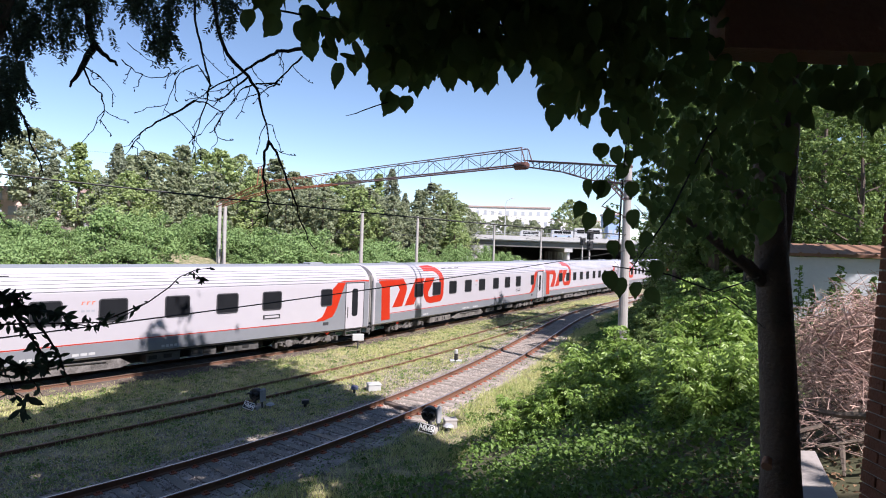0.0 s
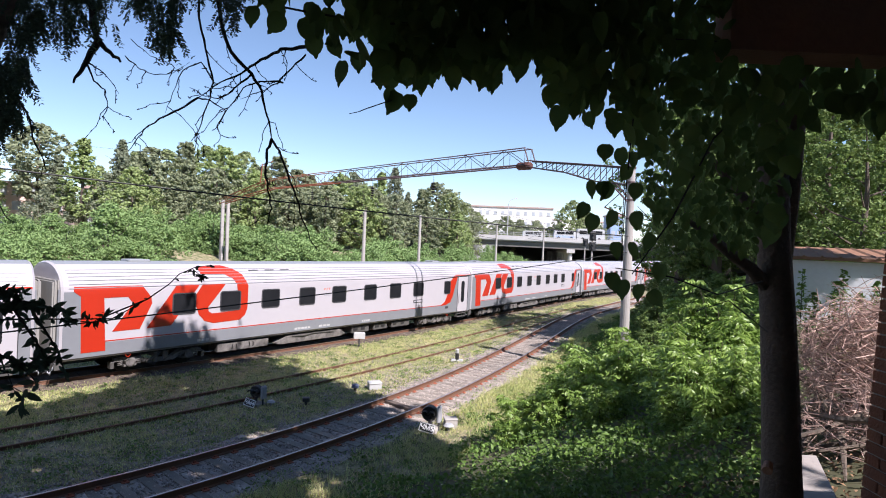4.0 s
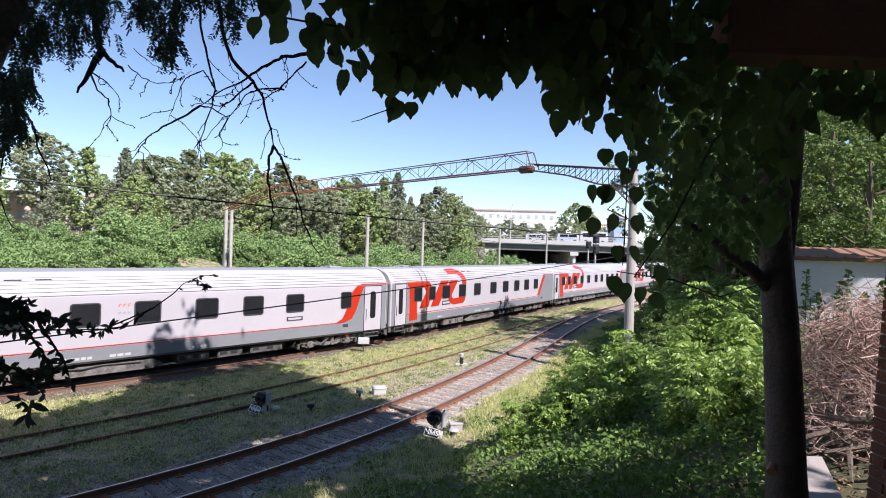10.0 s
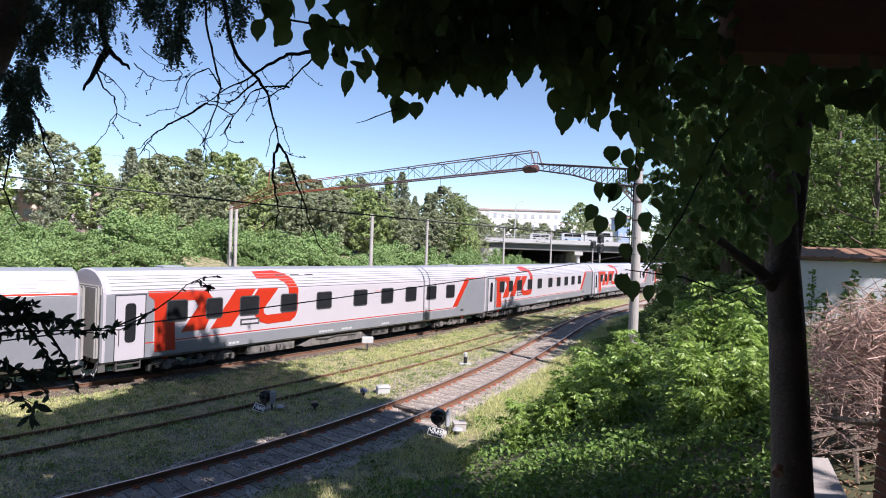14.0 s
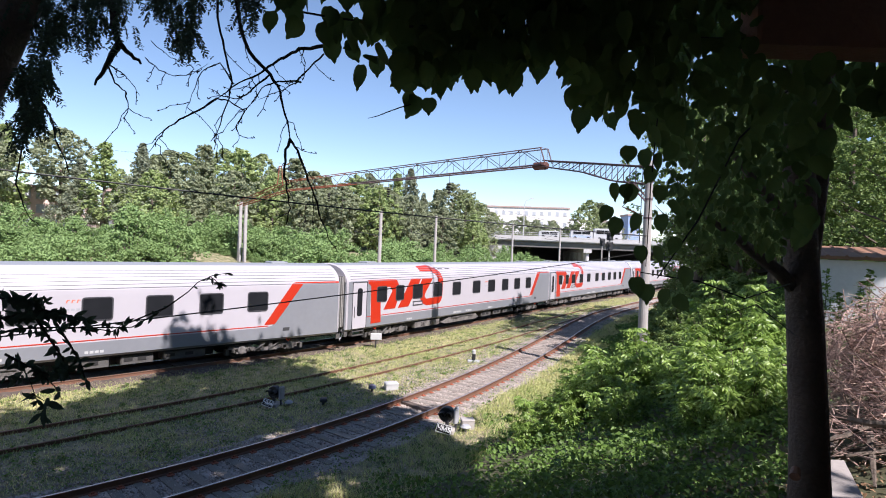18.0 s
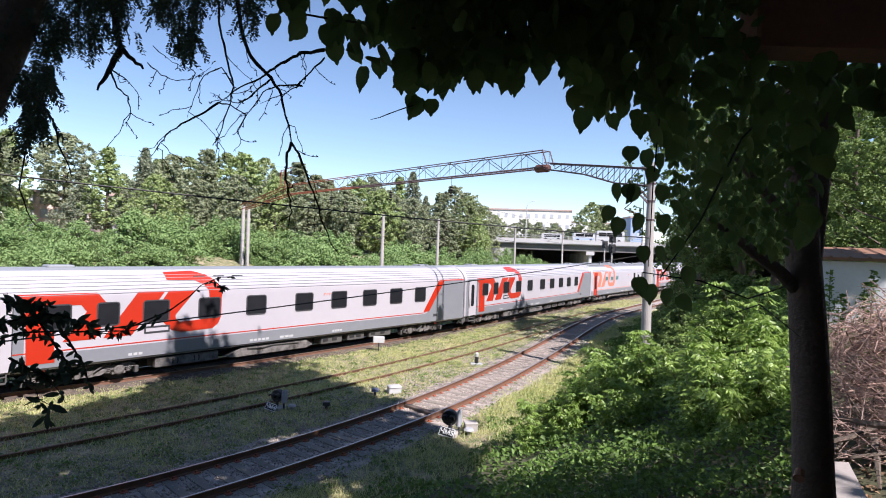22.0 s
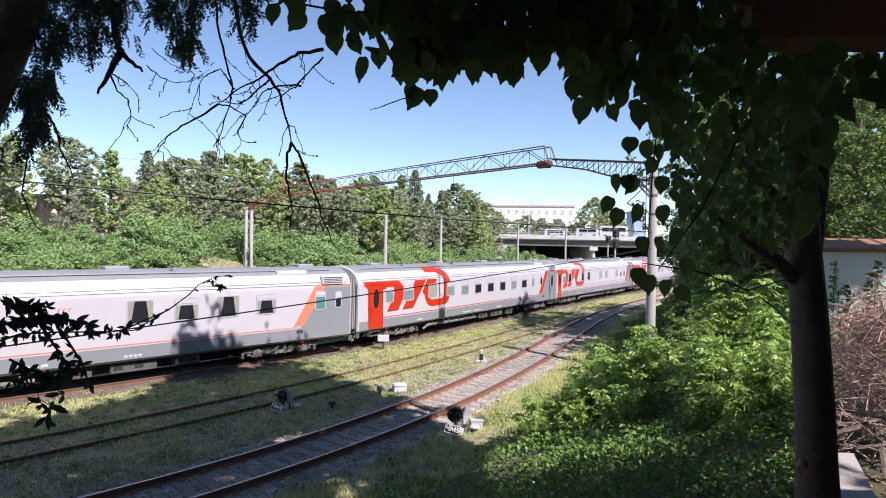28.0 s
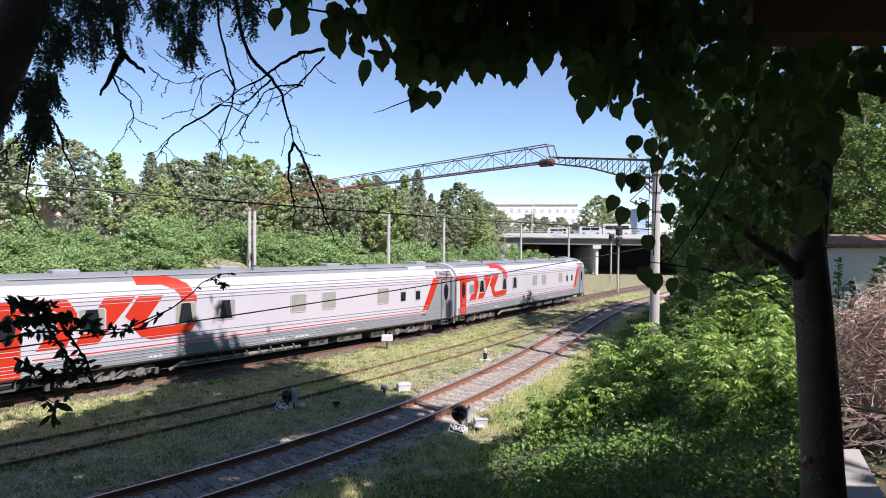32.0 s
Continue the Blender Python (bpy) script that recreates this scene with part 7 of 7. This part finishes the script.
# ---- sleepers, last ----
def sleepers(track, u0, u1, z, parent, wood):
    first = None
    u = u0
    rng = random.Random(31)
    while u < u1:
        x, y, h = on_line(track, u)
        m = Matrix.Translation((x, y, z + rng.uniform(-0.012, 0.006))) @ Matrix.Rotation(h + math.pi / 2 + rng.gauss(0, 0.012), 4, "Z")
        if first is None:
            first = Geo().box(-1.35, 1.35, -0.12, 0.12, -0.15, 0.0, 0.015).make("sleeper", M[wood], parent)
            first.matrix_basis = m
        else:
            share(first, "sleeper", m, parent)
        u += 0.55 / math.hypot(1, line_slope(track, u))


sleepers("near", -6, 60, 0.036, track_near, "sleeper")
sleepers("middle", -2, 48, -0.05, track_middle, "sleeper_old")
sleepers("train", -8, 60, 0.045, track_train, "sleeper_old")


# rusty plates under the near rails
plate_pattern = None
u = -2.0
while u < 34:
    for off in (-0.795, 0.795):
        x, y, h = on_line("near", u, off)
        m = Matrix.Translation((x, y, 0.036)) @ Matrix.Rotation(h, 4, "Z")
        if plate_pattern is None:
            plate_pattern = Geo().box(-0.08, 0.08, -0.19, 0.19, 0, 0.018).box(-0.03, 0.03, -0.13, -0.09, 0.018, 0.06).box(-0.03, 0.03, 0.09, 0.13, 0.018, 0.06).make("tie_plate", M["rust"], track_near)
            plate_pattern.matrix_basis = m
        else:
            share(plate_pattern, "tie_plate", m, track_near)
    u += 0.55 / math.hypot(1, line_slope("near", u))


# ---- what moves ----
def motions():
    # the lorry drives off behind the hedge
    gone = YARD_AT @ Matrix.Translation((-14, 0, 0))
    walk(TRUCK, [(0, YARD_AT), (10.3, YARD_AT), (12.2, gone), (32, gone)])
    for c, s, L in TRAIN:
        rows = []
        for k in range(33):
            rows.append((k, coach_pose(s - SPEED * k, L)))
        walk(c, rows)
    # the wind: seconds, shift to the right and up, turn in degrees
    vine = [(0, 0.000, 0.000, 0.00), (1, 0.002, 0.001, 0.08), (2, 0.004, 0.001, 0.15), (3, 0.003, 0.001, 0.11), (3.5, 0.003, 0.001, 0.10), (5.5, 0.007, 0.002, -0.01),
            (6, 0.010, 0.002, 0.04), (7, 0.010, 0.002, -0.02), (8, 0.010, 0.004, -0.15), (9, 0.010, 0.002, -0.07), (10, 0.010, 0.001, 0.07), (11, 0.011, -0.001, 0.08),
            (12, 0.011, -0.003, 0.04), (13, 0.008, -0.004, -0.12), (14, 0.004, 0.003, -0.80), (14.5, 0.013, 0.005, -0.47), (16.5, 0.019, -0.004, 0.36), (17, 0.020, -0.004, 0.45),
            (18, 0.005, -0.008, -0.05), (19, 0.014, -0.003, 0.53), (20, 0.008, -0.005, 0.23), (21, 0.005, -0.005, -0.17), (22, 0.012, -0.001, 0.03), (23, 0.020, -0.001, 0.43),
            (24, 0.014, 0.003, 0.18), (25, 0.028, 0.005, 0.97), (25.5, 0.029, 0.005, 0.91), (27.5, 0.026, 0.009, -0.23), (28, 0.039, 0.015, 1.07), (29, 0.044, 0.014, 1.29),
            (30, 0.044, 0.008, 1.34), (31, 0.045, 0.005, 0.84), (32, 0.042, 0.005, 0.64)]
    locust = [(0, 0.000, 0.000, 0.00), (1, -0.000, 0.002, -0.00), (2, 0.001, 0.002, -0.00), (3, -0.000, -0.001, -0.00), (3.5, -0.000, -0.002, -0.00), (5.5, 0.002, 0.003, 0.00),
            (6, 0.002, 0.003, 0.00), (7, 0.000, -0.001, 0.00), (8, -0.000, -0.001, 0.00), (9, 0.002, 0.004, 0.00), (10, 0.000, 0.006, 0.00), (11, 0.001, 0.007, 0.00),
            (12, 0.003, 0.009, 0.00), (13, 0.005, 0.011, 0.00), (14, 0.005, 0.013, 0.00), (14.5, 0.005, 0.015, 0.00), (16.5, 0.001, 0.014, -0.00), (17, 0.004, 0.014, -0.00),
            (18, 0.004, 0.012, -0.00), (19, 0.000, 0.012, -0.00), (20, -0.002, 0.009, -0.00), (21, -0.002, 0.010, -0.00), (22, 0.002, 0.013, -0.00), (23, 0.002, 0.011, -0.00),
            (24, 0.005, 0.011, -0.00), (25, 0.006, 0.012, -0.00), (25.5, 0.004, 0.010, -0.00), (27.5, 0.013, 0.010, 0.00), (28, 0.014, 0.012, -0.00), (29, 0.013, 0.013, 0.00),
            (30, 0.014, 0.011, 0.00), (31, 0.015, 0.012, -0.00), (32, 0.014, 0.012, -0.00)]
    sapling = [(0, 0.000, 0.000, 0.00), (1, -0.002, -0.001, 0.00), (2, -0.001, -0.002, -0.00), (3, -0.004, -0.001, 0.00), (3.5, -0.004, -0.000, 0.00), (5.5, -0.006, -0.004, 0.00),
            (6, -0.005, -0.006, -0.00), (7, -0.005, -0.006, -0.00), (8, 0.000, -0.007, -0.00), (9, -0.001, -0.011, -0.00), (10, -0.004, -0.007, -0.00), (11, -0.004, -0.012, -0.00),
            (12, -0.006, -0.015, -0.00), (13, -0.008, -0.019, -0.00), (14, -0.007, -0.017, -0.00), (14.5, -0.007, -0.017, -0.00), (16.5, -0.006, -0.026, -0.00), (17, -0.006, -0.025, -0.00),
            (18, -0.006, -0.021, -0.00), (19, -0.007, -0.018, -0.00), (20, -0.006, -0.018, -0.00), (21, -0.006, -0.019, -0.00), (22, -0.005, -0.020, -0.00), (23, -0.008, -0.021, -0.00),
            (24, -0.009, -0.023, -0.00), (25, -0.012, -0.027, -0.00), (25.5, -0.009, -0.027, -0.00), (27.5, -0.015, -0.011, 0.00), (28, -0.014, -0.014, -0.00), (29, -0.015, -0.013, 0.00),
            (30, -0.012, -0.012, -0.00), (31, -0.014, -0.010, 0.00), (32, -0.016, -0.006, 0.00)]
    for ob, sway in ((VINE, vine), (LOCUST, locust), (SAPLING, sapling)):
        pivot = Matrix.Translation((0.3, 2.0, 6.9))
        walk(ob, [(t, Matrix.Translation((x, 0, z)) @ pivot @ Matrix.Rotation(radians(a), 4, "Y") @ pivot.inverted()) for t, x, z, a in sway])


motions()
